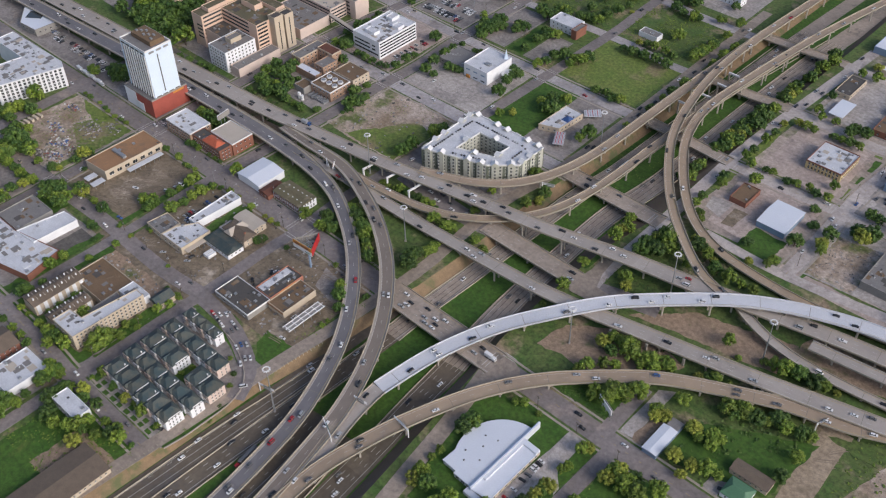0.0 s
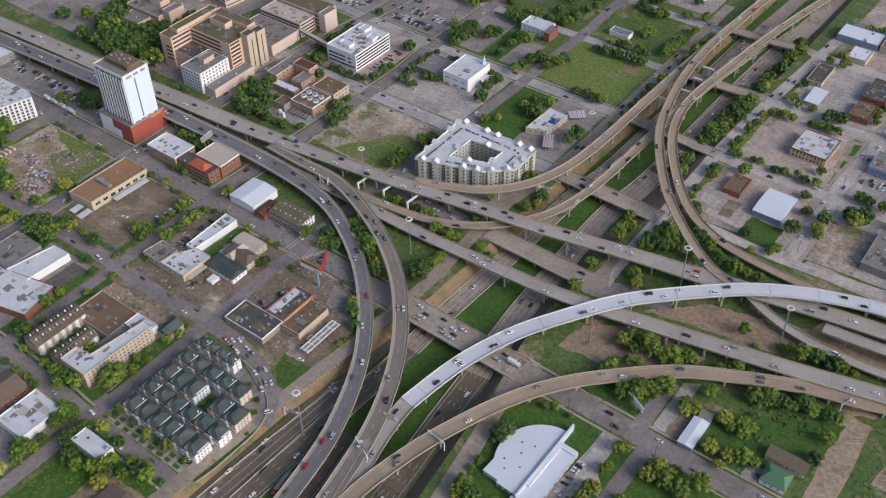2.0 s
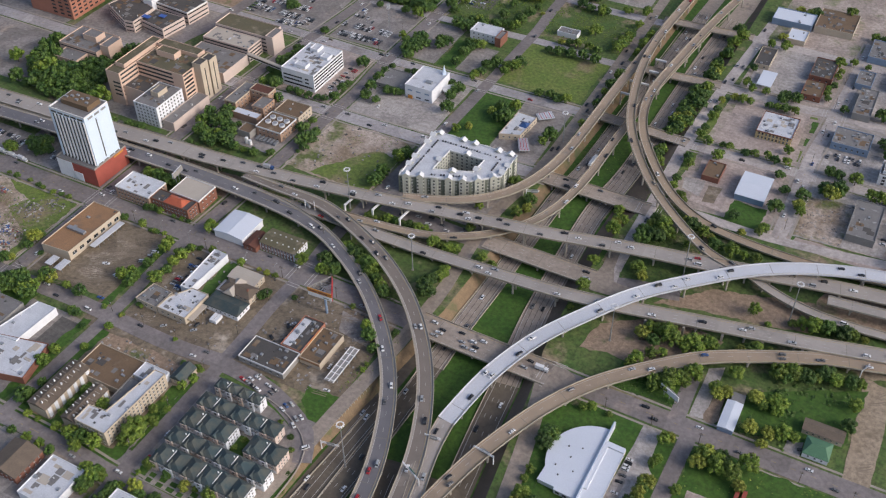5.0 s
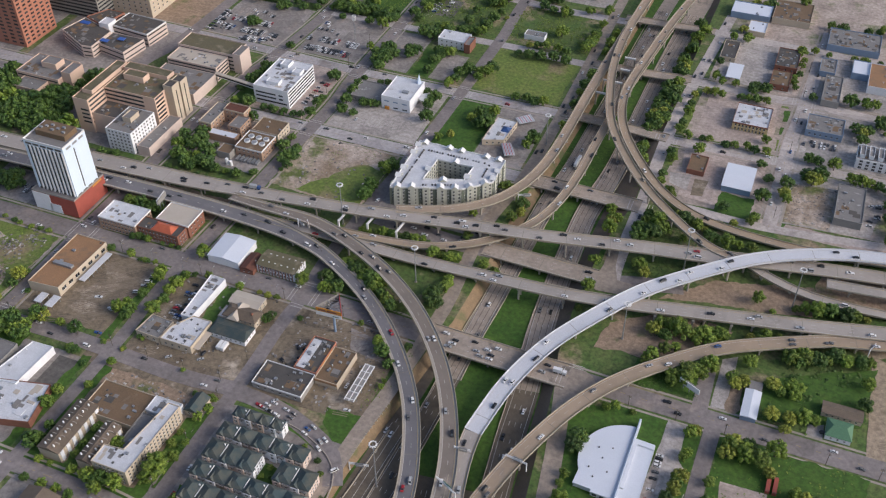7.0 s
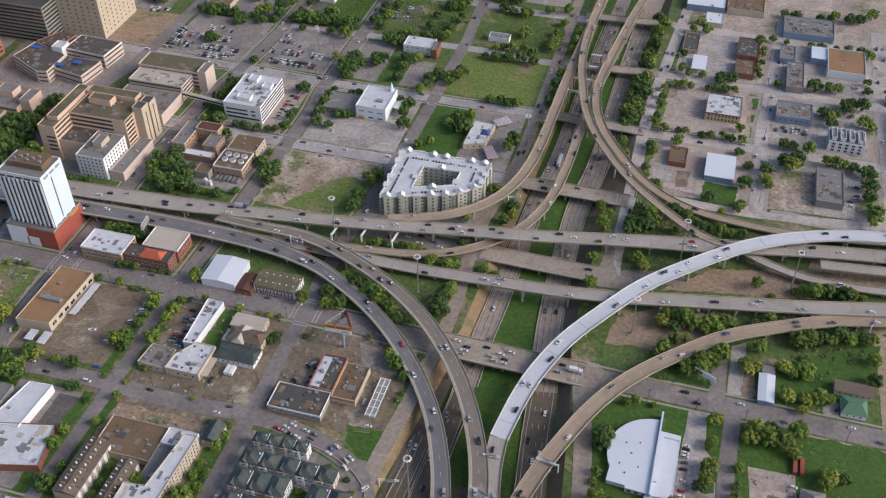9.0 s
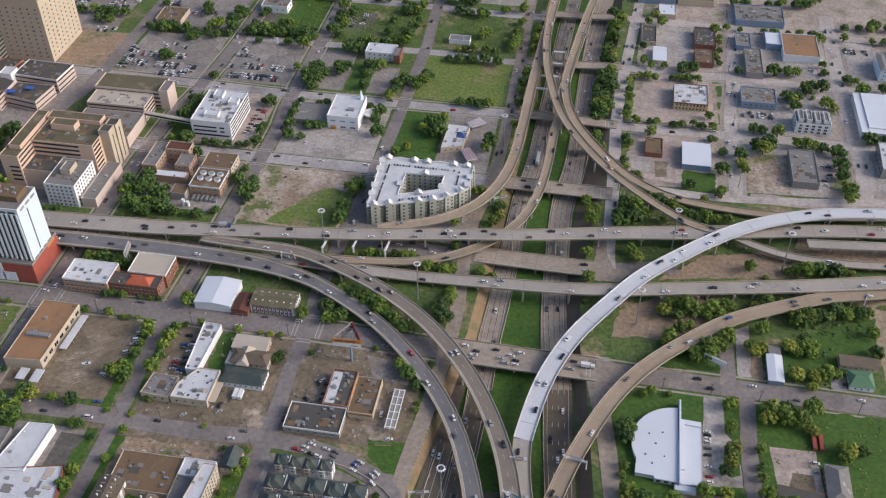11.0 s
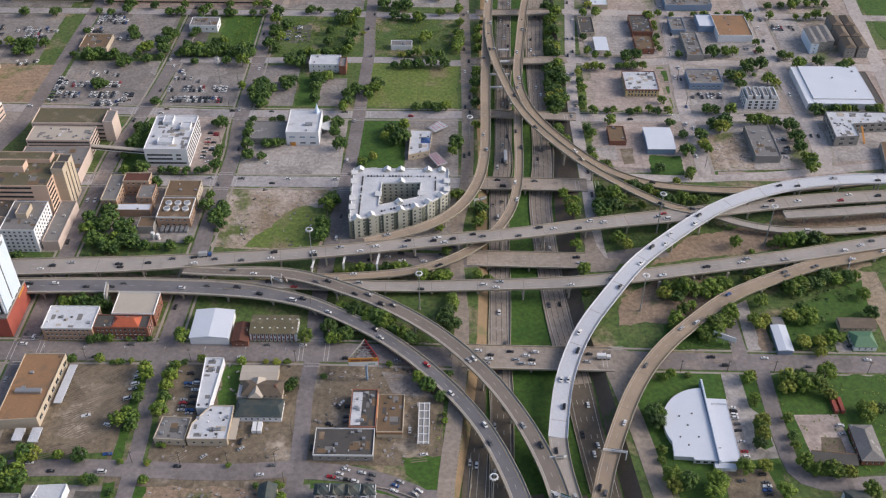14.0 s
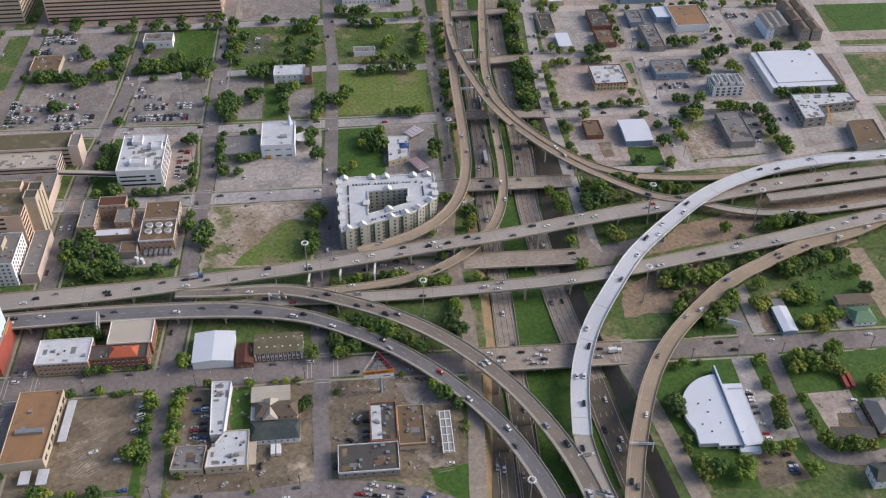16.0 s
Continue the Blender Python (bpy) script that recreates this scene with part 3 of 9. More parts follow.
# ---- bridges and flyovers ----
def deck(name, pts, width, surface, label, barrier=BARRIER, thick=1.6, piers=32.0, lanes=2, edge=1.2, skip=(), bent="column", shoulder=None, yellow=True):
    """A road on a concrete deck with barriers, lane lines and piers down to the ground."""
    line = spline([p if len(p) == 4 else (*p, width) for p in pts], 5.0)
    for _ in range(10):
        line = [line[0]] + [(a + 2 * b + c) / 4 for a, b, c in zip(line, line[1:], line[2:])] + [line[-1]]
    thing = tagged(new(name), label, "flyover" if name == "flyover" else "bridge")
    bm = bmesh.new()
    sweep(bm, line, lambda w: [(-w, 0), (-w, -0.5), (-w * 0.72, -thick), (w * 0.72, -thick), (w, -0.5), (w, 0)])
    part("deck", bm, PIER if surface is not DECK_WHITE else DECK_WHITE, thing)
    bm = bmesh.new()
    sweep(bm, line, lambda w: [(-w + 0.3, 0.03), (-w + 0.3, -0.1), (w - 0.3, -0.1), (w - 0.3, 0.03)])
    part("road_surface", bm, surface, thing, "worn road surface")
    for s in (-1, 1):
        bm = bmesh.new()

        def rail(w):
            a, b = sorted((s * w, s * (w - 0.34)))
            return [(a, 0.9), (a, -0.55 if s < 0 else 0), (b, 0 if s < 0 else -0.55), (b, 0.9)]

        sweep(bm, line, rail)
        part("barrier", bm, barrier, thing, "concrete parapet barrier")
        if shoulder:
            bm = bmesh.new()
            sweep(bm, line, lambda w: sorted([(s * (w - 0.34), 0.042), (s * (w - 0.3 - edge), 0.042)]), closed=False)
            part("shoulder", bm, shoulder, thing, "paler concrete shoulder")
    TAKEN.extend((p[0], p[1], p[3] / 2 + 0.5, p[2]) for p in line)
    run = np.cumsum([0] + [np.linalg.norm((b - a)[:2]) for a, b in zip(line, line[1:])])
    sd = sides(line)

    def at(d, share, off, lift):
        i = min(int(np.searchsorted(run, d, "right")) - 1, len(line) - 2)
        k = (d - run[i]) / max(run[i + 1] - run[i], 1e-6)
        p, q = line[i] * (1 - k) + line[i + 1] * k, sd[i] * (1 - k) + sd[i + 1] * k
        o = share * (p[3] / 2 - 0.34 - edge) + off
        return (p[0] + q[0] * o, p[1] + q[1] * o, p[2] + lift)

    # painted lines
    for s, m in ((-1, PAINT), (1, PAINT_YELLOW if yellow else PAINT)):
        bm = bmesh.new()
        sweep(bm, line, lambda w: [(s * (w - 0.34 - edge) - 0.1, 0.052), (s * (w - 0.34 - edge) + 0.1, 0.052)], closed=False)
        part("edge_line", bm, m, thing)
    bm = bmesh.new()
    for k in range(1, lanes):
        d = 3.0
        while d < run[-1] - 6:
            bm.faces.new([bm.verts.new(at(d + u, 2 * k / lanes - 1, v, 0.055)) for u, v in ((0, -0.08), (3.2, -0.08), (3.2, 0.08), (0, 0.08))])
            d += 12.2
    if lanes > 1:
        tagged(part("lane_marking", bm, PAINT, thing, "dashed white lane lines"), kind="stuff")
    # expansion joints
    bm = bmesh.new()
    d = piers * 0.5
    while d < run[-1]:
        bm.faces.new([bm.verts.new(at(d + u, v, 0, 0.05)) for u, v in ((-0.14, -1.1), (0.14, -1.1), (0.14, 1.1), (-0.14, 1.1))])
        d += piers
    tagged(part("expansion_joint", bm, BARRIER_DARK, thing, "dark expansion joints"), kind="stuff")
    # piers
    d = piers * 0.5
    while d < run[-1]:
        x, y, z = at(d, 0, 0, 0)
        base = trench_height(x, y)
        if z - thick - base > 2.2 and not any(a < d < b for a, b in skip):
            i = min(int(np.searchsorted(run, d)), len(sd) - 1)
            w = line[i][3] / 2
            ang = math.atan2(sd[i][1], sd[i][0])
            pier = new("pier")
            pier.parent = thing
            pier.matrix_local = Matrix.Translation((x, y, 0)) @ Matrix.Rotation(ang, 4, "Z")
            bm = bmesh.new()
            top = z - thick
            box(bm, -w * 0.86, w * 0.86, -0.8, 0.8, top - 0.7, top)
            box(bm, -w * 0.5, w * 0.5, -0.7, 0.7, top - 1.4, top - 0.7)
            part("pier_cap", bm, PIER, pier)
            n = 1 if w < 5 else 2 if w < 7.6 else 3
            for j in range(n):
                bm = bmesh.new()
                o = (j - (n - 1) / 2) * w * (0.9 if n == 2 else 0.62)
                bmesh.ops.create_cone(bm, cap_ends=True, segments=12, radius1=0.75, radius2=0.75, depth=top - 1.3 - base + 0.3, matrix=Matrix.Translation((o, 0, (top - 1.3 + base - 0.3) / 2)))
                part("column", bm, PIER, pier)
        d += piers
    return thing, line, (width - 0.7 - 2 * edge) / lanes


def trench_height(x, y):
    for p, q in zip(TRENCH, TRENCH[1:]):
        if p[0] <= y <= q[0]:
            k = (y - p[0]) / (q[0] - p[0])
            a, b, c, d = (u + (v - u) * k for u, v in zip(p[1:], q[1:]))
            if x <= a or x >= d:
                return 0.0
            if b <= x <= c:
                return DEEP
            return DEEP * ((x - a) / (b - a) if x < b else (d - x) / (d - c))
    return 0.0


PATHS = {}
for key, name, pts, width, surface, label, kw in (
    ("A", "flyover", [(-760, 35, 9, 17), (-560, 47, 9, 17), (-420, 53, 9.5, 17), (-330, 57.5, 10, 17), (-277, 59.5, 10.5, 16), (-225, 64, 11, 14), (-180, 69, 11, 12.5), (-140, 74, 11, 12.5), (-90, 82, 11, 12.5), (-43, 90, 11, 12.5), (0, 97, 10.5, 12.5), (45, 107, 10, 13), (86, 115.5, 9.5, 14), (120, 121, 9.3, 15), (150, 128, 9, 14), (225, 142, 8.5, 13.5), (300, 150, 8.5, 13.5), (460, 165, 8, 13.5)], 12.5, CONC, "wide elevated concrete freeway with light traffic", dict(lanes=3)),
    ("C", "flyover", [(-760, 17, 9, 15), (-560, 28, 9, 15), (-420, 36, 9, 15), (-330, 38.5, 9, 15), (-275, 40, 8.5, 15), (-240, 40, 8, 15), (-200, 38.5, 7.5, 15.5), (-170, 34, 7, 13), (-141, 26, 6.5, 11.5), (-126, 17.5, 6, 11), (-107, 6.5, 5.8, 11), (-89, -6, 5.5, 11), (-72, -21, 5, 11), (-56, -38, 4.5, 11), (-40, -58, 4, 11), (-26, -80, 3.5, 11), (-15, -105, 2.8, 11.5), (-5, -135, 1, 12), (1, -180, -2, 12), (4, -225, -4.8, 12), (5, -280, -5.7, 12)], 11, DECK_GREY, "curving grey asphalt flyover ramp", dict(lanes=2, edge=1.6, shoulder=SHOULDER)),
    ("B", "flyover", [(-235, 54, 10.8, 9), (-201, 52, 10.8, 9.5), (-163, 52, 10.6, 11), (-135, 43, 10.5, 11), (-106, 30, 10.3, 11), (-88, 20, 10, 11), (-70, 7.5, 9.7, 11), (-53, -6, 8.8, 11), (-37, -23, 7.8, 11), (-21, -43, 6.5, 11), (-7, -66, 5, 11), (4, -90, 4, 11.5), (13, -116, 2.5, 12), (18, -146, 0.5, 12), (23, -180, -2, 12), (27, -225, -4.5, 12), (30, -280, -5.6, 12)], 11, DECK_BROWN, "curving grey-brown asphalt flyover ramp with tan barriers", dict(lanes=2, edge=1.6, shoulder=SHOULDER)),
    ("D", "flyover", [(-205, 42, 7.4, 8), (-160, 45, 6, 9), (-117, 45.5, 4.8, 10.5), (-67, 45.5, 4.5, 10.5), (-28, 46.5, 5.5, 11), (31, 48, 7, 11.3), (72, 53, 7.5, 12), (114, 61, 8, 12.5), (160, 70, 8, 12.5), (204, 79, 8, 12.5), (260, 92, 8, 13), (340, 108, 8, 13), (460, 128, 8, 13)], 11.5, CONC, "straight elevated concrete freeway bridge", dict(lanes=3)),
    ("E", "flyover", [(460, 168, 14.5), (380, 168, 14.5), (308, 163, 14.5), (257, 161, 14.5), (208, 152, 14), (153, 127, 13), (96, 78, 11.7), (80, 61, 10.8), (66, 41, 9.8), (53, 22, 8.5), (43, 8, 7), (32, -16, 5), (24, -40, 4), (20, -62, 3.2), (17, -84, 2.6)], 11.8, DECK_WHITE, "sweeping white new-concrete flyover on white piers", dict(lanes=2, barrier=DECK_WHITE)),
    ("E2", "flyover", [(17, -84, 2.6), (17, -100, 2.2), (19, -114, 1.7), (23, -132, 0.7), (29, -160, -1.2), (34, -200, -4)], 11.4, CONC, "older tan concrete ramp joining the new white flyover", dict(lanes=2)),
    ("F", "flyover", [(330, 118, 7), (268, 88, 7), (245, 78, 7), (220, 73, 7), (190, 60, 7), (145, 37, 7), (118, 14, 6.8), (94, -9, 6.5), (76, -33, 6.2), (63, -57, 6), (53, -82, 5.5), (44, -105, 4.5), (39, -125, 3), (33, -145, 1), (31, -172, -1.5), (33, -220, -4.6)], 10.5, DECK_TAN, "curving tan concrete flyover ramp", dict(lanes=2)),
    ("G", "flyover", [(4, 700, 9), (-5, 560, 9), (-11, 470, 9), (-15, 390, 9), (-18, 310, 9), (-19, 248, 9), (-21, 197, 9), (-27, 160, 9.5), (-41, 128, 10), (-68, 103, 10.6), (-110, 86, 11)], 8.5, DECK_TAN, "tan concrete ramp curving past the apartment block", dict(lanes=2, edge=0.8)),
    ("H", "flyover", [(24, 440, 8), (17, 375, 8), (11, 310, 8), (9, 262, 8), (7.5, 225, 8), (7, 195, 8), (4, 158, 7.5), (-4, 124, 6.5), (-20, 97, 6), (-42, 77, 5.2), (-72, 62, 4.8), (-110, 56, 4.5), (-150, 54, 4)], 7.2, DECK_TAN, "narrow tan concrete ramp passing under the freeway", dict(lanes=1, edge=1.2)),
    ("I", "flyover", [(-12, 430, 9.4), (-13, 400, 10), (-9, 348, 12), (0.5, 298, 13), (12, 257, 13), (31, 221, 12.5), (56, 185, 12), (83, 158, 11), (105, 140, 10), (122, 129, 9.4), (140, 126, 9)], 7.4, DECK_TAN, "tan concrete ramp crossing over the freeway", dict(lanes=1, edge=1.2)),
    ("R", "flyover", [(70, 700, 9), (38, 540, 9), (24, 455, 9), (16, 380, 9), (11, 320, 9), (15, 283, 8.6), (24, 256, 8), (38, 232, 7), (63, 198, 5.5), (86, 178, 4.5), (110, 167, 4), (145, 162, 3.5), (187, 161, 3), (240, 168, 2), (300, 180, 1.2)], 7.8, DECK_TAN, "tan concrete ramp curving down to the street", dict(lanes=2, edge=0.6)),
    ("J", "flyover", [(150, 126, 7), (158, 121, 6), (190, 111, 5), (228, 110, 4.5), (266, 114, 4), (320, 122, 3), (400, 134, 2)], 7.5, CONC, "low narrow concrete ramp over bare soil", dict(lanes=1, edge=1.0, piers=22)),
    ("K", "flyover", [(203, 124, 8.5), (244, 128, 8.5), (292, 134, 8.5), (360, 142, 8.5), (460, 152, 8.5)], 9, CONC, "unfinished pale concrete bridge deck ending in mid-air", dict(lanes=2, edge=0.6, barrier=PIER)),
):
    PATHS[key] = deck(name, pts, width, surface, label, **kw)
for pts, w, key in (([(-40, -16, 0.2), (0, -17, 0.2), (58, -18, 0.2)], 21, "S1"), ([(-36, 81, 0.2), (8, 80, 0.2), (50, 79, 0.2)], 17, "S2"), ([(-34, 172, 0.2), (15, 171, 0.2), (60, 170, 0.2)], 16, "S3"), ([(-34, 273, 0.2), (15, 271, 0.2), (60, 268, 0.2)], 12, "S4"), ([(-30, 362, 0.2), (20, 363, 0.2), (60, 367, 0.2)], 12, "S5"), ([(-24, 458, 0.2), (20, 460, 0.2), (64, 462, 0.2)], 12, "S6")):
    PATHS[key] = deck("street_bridge", pts, w, FREEWAY, "level street bridge over the sunken freeway", lanes=4, piers=30, thick=1.2)

# concrete barriers along the lanes in the trench
for pts in ([(-34, -96), (-37, -130), (-43, -200), (-52, -400)], [(-22.5, -60), (-24, -100), (-28, -200), (-33, -400)], [(-8, -60), (-10, -112), (-14, -200), (-18, -400)], [(12, -190), (14, -260), (15, -400)], [(34, -140), (40, -200), (46, -400)],
            [(28, 500), (2, 300), (3, 208), (-2.5, 158), (-5.5, 45), (-7.5, 0), (-7.5, -42)], [(-4, 470), (-9, 300), (-12, 208), (-17.5, 158), (-20.5, 45), (-22.5, 0), (-22.5, -60)], [(26, 465), (22.5, 361), (21, 247), (19, 206), (13.5, 150), (16.5, 48), (20.5, 0), (25, -34), (29, -75), (34, -118)], [(43, 465), (39, 361), (38, 247), (36.5, 206), (30.5, 150)]):
    bm = bmesh.new()
    sweep(bm, spline([(x, y, DEEP + 0.09) for x, y in pts], 8.0), [(-0.15, 0.85), (-0.3, 0), (0.3, 0), (0.15, 0.85)])
    tagged(link("median_barrier", bm, BARRIER), "long low concrete barrier beside freeway lanes", "barrier", kind="structure")
# ribs of the western retaining wall
bm = bmesh.new()
y = -300.0
while y < -78:
    for p, q in zip(TRENCH, TRENCH[1:]):
        if p[0] <= y < q[0]:
            x = p[1] + (q[1] - p[1]) * (y - p[0]) / (q[0] - p[0])
    box(bm, x - 0.3, x + 1.0, y - 0.2, y + 0.2, DEEP, 0.3)
    y += 3.0
tagged(link("wall_ribs", bm, BARRIER), "tan concrete ribs along the retaining wall", "wall", kind="stuff")
# curved verge and garden wall round the town houses
strip("lawn", [(-97, -120.5), (-84, -123), (-71, -128), (-60, -134), (-51, -144), (-47.5, -157), (-47.5, -174), (-48, -190), (-50, -203)], 2.4, 0.16, LAWN, "narrow green verge along a garden wall", "lawn")
bm = bmesh.new()
sweep(bm, spline([(-97, -118.4, 0.1), (-83.5, -120.8, 0.1), (-70, -126, 0.1), (-58.4, -132.4, 0.1), (-49, -143, 0.1), (-45.4, -157, 0.1), (-45.4, -174, 0.1), (-46, -190, 0.1), (-48, -203, 0.1)], 5.0), [(-0.3, 0.9), (-0.3, 0), (0.3, 0), (0.3, 0.9)])
tagged(link("garden_wall", bm, PAVE), "low pale curved garden wall", "wall", kind="structure")

# small front lawns between the drives of the town houses
for k in range(9):
    for y0, y1 in ((-203.2, -200.4), (-199.4, -196.4)):
        slab("lawn", rough(rect(-121.5 + k * 7.6, -117.5 + k * 7.6 + (k % 3) * 0.5, y0, y1), k, 0.4), 0.17, LAWN, "small front lawn between concrete drives")


# ---- building materials ----
ROOF_WHITE = mat("white_roof_membrane", (0.684, 0.695, 0.73), (0.536, 0.547, 0.576), rough=0.6, scale=0.12, fine=1.5, stain=(0.36, 0.35, 0.35), stain_scale=0.09, stain_at=0.62)
ROOF_CLEAN = mat("clean_white_metal_roof", (0.664, 0.695, 0.758), (0.6, 0.632, 0.695), rough=0.45, scale=0.06, fine=1.2, amount=0.8, grain=0.16)
ROOF_GREY = mat("grey_roof_gravel", (0.25, 0.24, 0.23), (0.18, 0.17, 0.165), scale=0.12, fine=1.5, stain=(0.42, 0.41, 0.40), stain_scale=0.12, stain_at=0.6)
ROOF_TAN = mat("orange_brown_roof_gravel", (0.36, 0.20, 0.10), (0.28, 0.16, 0.085), scale=0.09, fine=1.4, stain=(0.17, 0.12, 0.08), stain_scale=0.06, stain_at=0.57)
ROOF_BROWN = mat("brown_roof_felt", (0.204, 0.131, 0.075), (0.156, 0.105, 0.062), scale=0.1, fine=1.4, stain=(0.26, 0.20, 0.14), stain_scale=0.07, stain_at=0.6)
ROOF_DARK = mat("dark_roof_felt", (0.072, 0.068, 0.064), (0.102, 0.093, 0.085), scale=0.12, fine=1.5, stain=(0.30, 0.29, 0.28), stain_scale=0.1, stain_at=0.63)
ROOF_CREAM = mat("cream_roof_coating", (0.47, 0.415, 0.35), (0.42, 0.37, 0.31), scale=0.1, fine=1.4, grain=0.16)
ROOF_MOSS = mat("mossy_parking_deck", (0.15, 0.125, 0.07), (0.12, 0.11, 0.065), scale=0.1, fine=1.4, stain=(0.24, 0.20, 0.14), stain_scale=0.08)
# Broad brown patches put warm sunlight on the slopes into the teal colour.
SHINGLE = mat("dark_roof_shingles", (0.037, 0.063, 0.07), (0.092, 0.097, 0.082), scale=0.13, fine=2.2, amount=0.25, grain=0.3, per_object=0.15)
SHINGLE_BROWN = mat("brown_roof_shingles", (0.17, 0.13, 0.095), (0.13, 0.10, 0.075), scale=0.25, fine=2.2, per_object=0.15)
ORANGE_TILE = mat("orange_roof_tiles", (0.52, 0.13, 0.065), (0.42, 0.10, 0.05), scale=0.3, fine=2.5)
GREEN_TILE = mat("green_metal_roof", (0.10, 0.22, 0.12), (0.08, 0.18, 0.10), rough=0.5, scale=0.3, fine=2.0)
RED_ROOF = mat("rust_red_roof", (0.15, 0.055, 0.035), (0.11, 0.045, 0.03), scale=0.3, fine=2.0)
WALL_WHITE = mat("white_painted_wall", (0.762, 0.773, 0.795), (0.672, 0.683, 0.706), scale=0.15, fine=1.2, bump=0.1, grain=0.16)
# Blue in the base colour stands for sky reflected in the tower's east face.
WALL_SKY_TINT = mat("sky_tinted_white_panel_wall", (0.66, 0.76, 0.88), (0.62, 0.72, 0.84), rough=0.3, scale=0.1, fine=0.8, bump=0.05, grain=0.16)
WALL_CREAM = mat("cream_stucco_wall", (0.52, 0.44, 0.34), (0.45, 0.38, 0.29), scale=0.15, fine=1.2, bump=0.1, grain=0.16)
WALL_BEIGE = mat("pinkish_beige_panel_wall", (0.66, 0.48, 0.37), (0.60, 0.435, 0.335), scale=0.12, fine=1.2, bump=0.1, grain=0.16)
WALL_BRICK = mat("red_brown_brick_wall", (0.25, 0.105, 0.068), (0.19, 0.08, 0.052), scale=0.25, fine=3.0, grain=0.16)
WALL_ORANGE = mat("orange_brick_wall", (0.399, 0.173, 0.114), (0.342, 0.147, 0.096), scale=0.15, fine=2.0, grain=0.16)
WALL_RED = mat("red_painted_wall", (0.36, 0.085, 0.06), (0.29, 0.07, 0.05), scale=0.2, fine=2.0, bump=0.1, grain=0.16)
WALL_SAGE = mat("pale_sage_stucco_wall", (0.47, 0.475, 0.405), (0.40, 0.405, 0.345), scale=0.2, fine=1.5, bump=0.1, grain=0.16)
WALL_SAGE_DARK = mat("sage_green_stucco_wall", (0.16, 0.175, 0.135), (0.13, 0.145, 0.11), scale=0.2, fine=1.5, bump=0.1, grain=0.16)
WALL_GREY = mat("grey_concrete_wall", (0.30, 0.285, 0.265), (0.24, 0.23, 0.215), scale=0.2, fine=1.5, grain=0.16)
WALL_BLUE = mat("blue_grey_metal_wall", (0.22, 0.30, 0.42), (0.19, 0.26, 0.36), rough=0.5, scale=0.2, fine=1.5, bump=0.1, grain=0.16)
WALL_YELLOW = mat("yellow_stucco_wall", (0.55, 0.43, 0.22), (0.48, 0.37, 0.19), scale=0.2, fine=1.5, bump=0.1, grain=0.16)
WALL_PINK = mat("pinkish_white_wall", (0.62, 0.505, 0.44), (0.55, 0.45, 0.39), scale=0.15, fine=1.2, bump=0.1, grain=0.16)
WALL_TANBRICK = mat("tan_brick_wall", (0.40, 0.265, 0.18), (0.33, 0.215, 0.15), scale=0.2, fine=2.5, grain=0.16)
GLASS = mat("dark_window_glass", (0.035, 0.04, 0.045), (0.055, 0.06, 0.062), rough=0.18, scale=0.3, fine=0.6, per_object=0.5, bump=0)
FRAME = mat("white_trim_paint", (0.739, 0.739, 0.739), (0.65, 0.65, 0.65), scale=0.3, fine=2.0, bump=0.1, grain=0.16)
METAL = mat("galvanised_metal", (0.42, 0.43, 0.44), (0.34, 0.35, 0.36), rough=0.45, metal=0.5, scale=0.5, fine=3.0)
DARK_METAL = mat("dark_metal", (0.06, 0.06, 0.06), (0.09, 0.085, 0.08), rough=0.5, scale=0.5, fine=3.0)
ORANGE_PAINT = mat("orange_sign_paint", (0.62, 0.27, 0.04), (0.54, 0.23, 0.04), rough=0.5, scale=0.3, fine=2.0, bump=0.1)
RED_PAINT = mat("red_sign_paint", (0.55, 0.035, 0.035), (0.45, 0.03, 0.03), rough=0.5, scale=0.3, fine=2.0, bump=0.1)
BLUE_TARP = mat("blue_tarpaulin", (0.05, 0.14, 0.48), (0.04, 0.11, 0.38), rough=0.5, scale=0.6, fine=2.0)
GREEN_PAINT = mat("green_sign_paint", (0.02, 0.16, 0.10), (0.018, 0.13, 0.085), rough=0.5, scale=0.3, fine=2.0, bump=0.1)
WOOD = mat("weathered_pole_wood", (0.13, 0.10, 0.075), (0.10, 0.08, 0.06), scale=1.0, fine=4.0)
ACCENT_BLUE = mat("blue_awning_paint", (0.04, 0.10, 0.28), (0.04, 0.09, 0.23), rough=0.5, scale=0.3, fine=2.0, bump=0.1)


def put(name, mesh, parent, m, label=""):
    ob = new(name, mesh)
    ob.parent = parent
    ob.matrix_local = Matrix.Translation(-parent.location) @ m
    if label:
        ob["label"] = label
    return ob


def piece(name, bm, material, parent, label=""):
    """A part of a thing whose bmesh is in world metres."""
    bmesh.ops.translate(bm, verts=bm.verts, vec=-parent.location)
    return part(name, bm, material, parent, label)


SHARED = {}


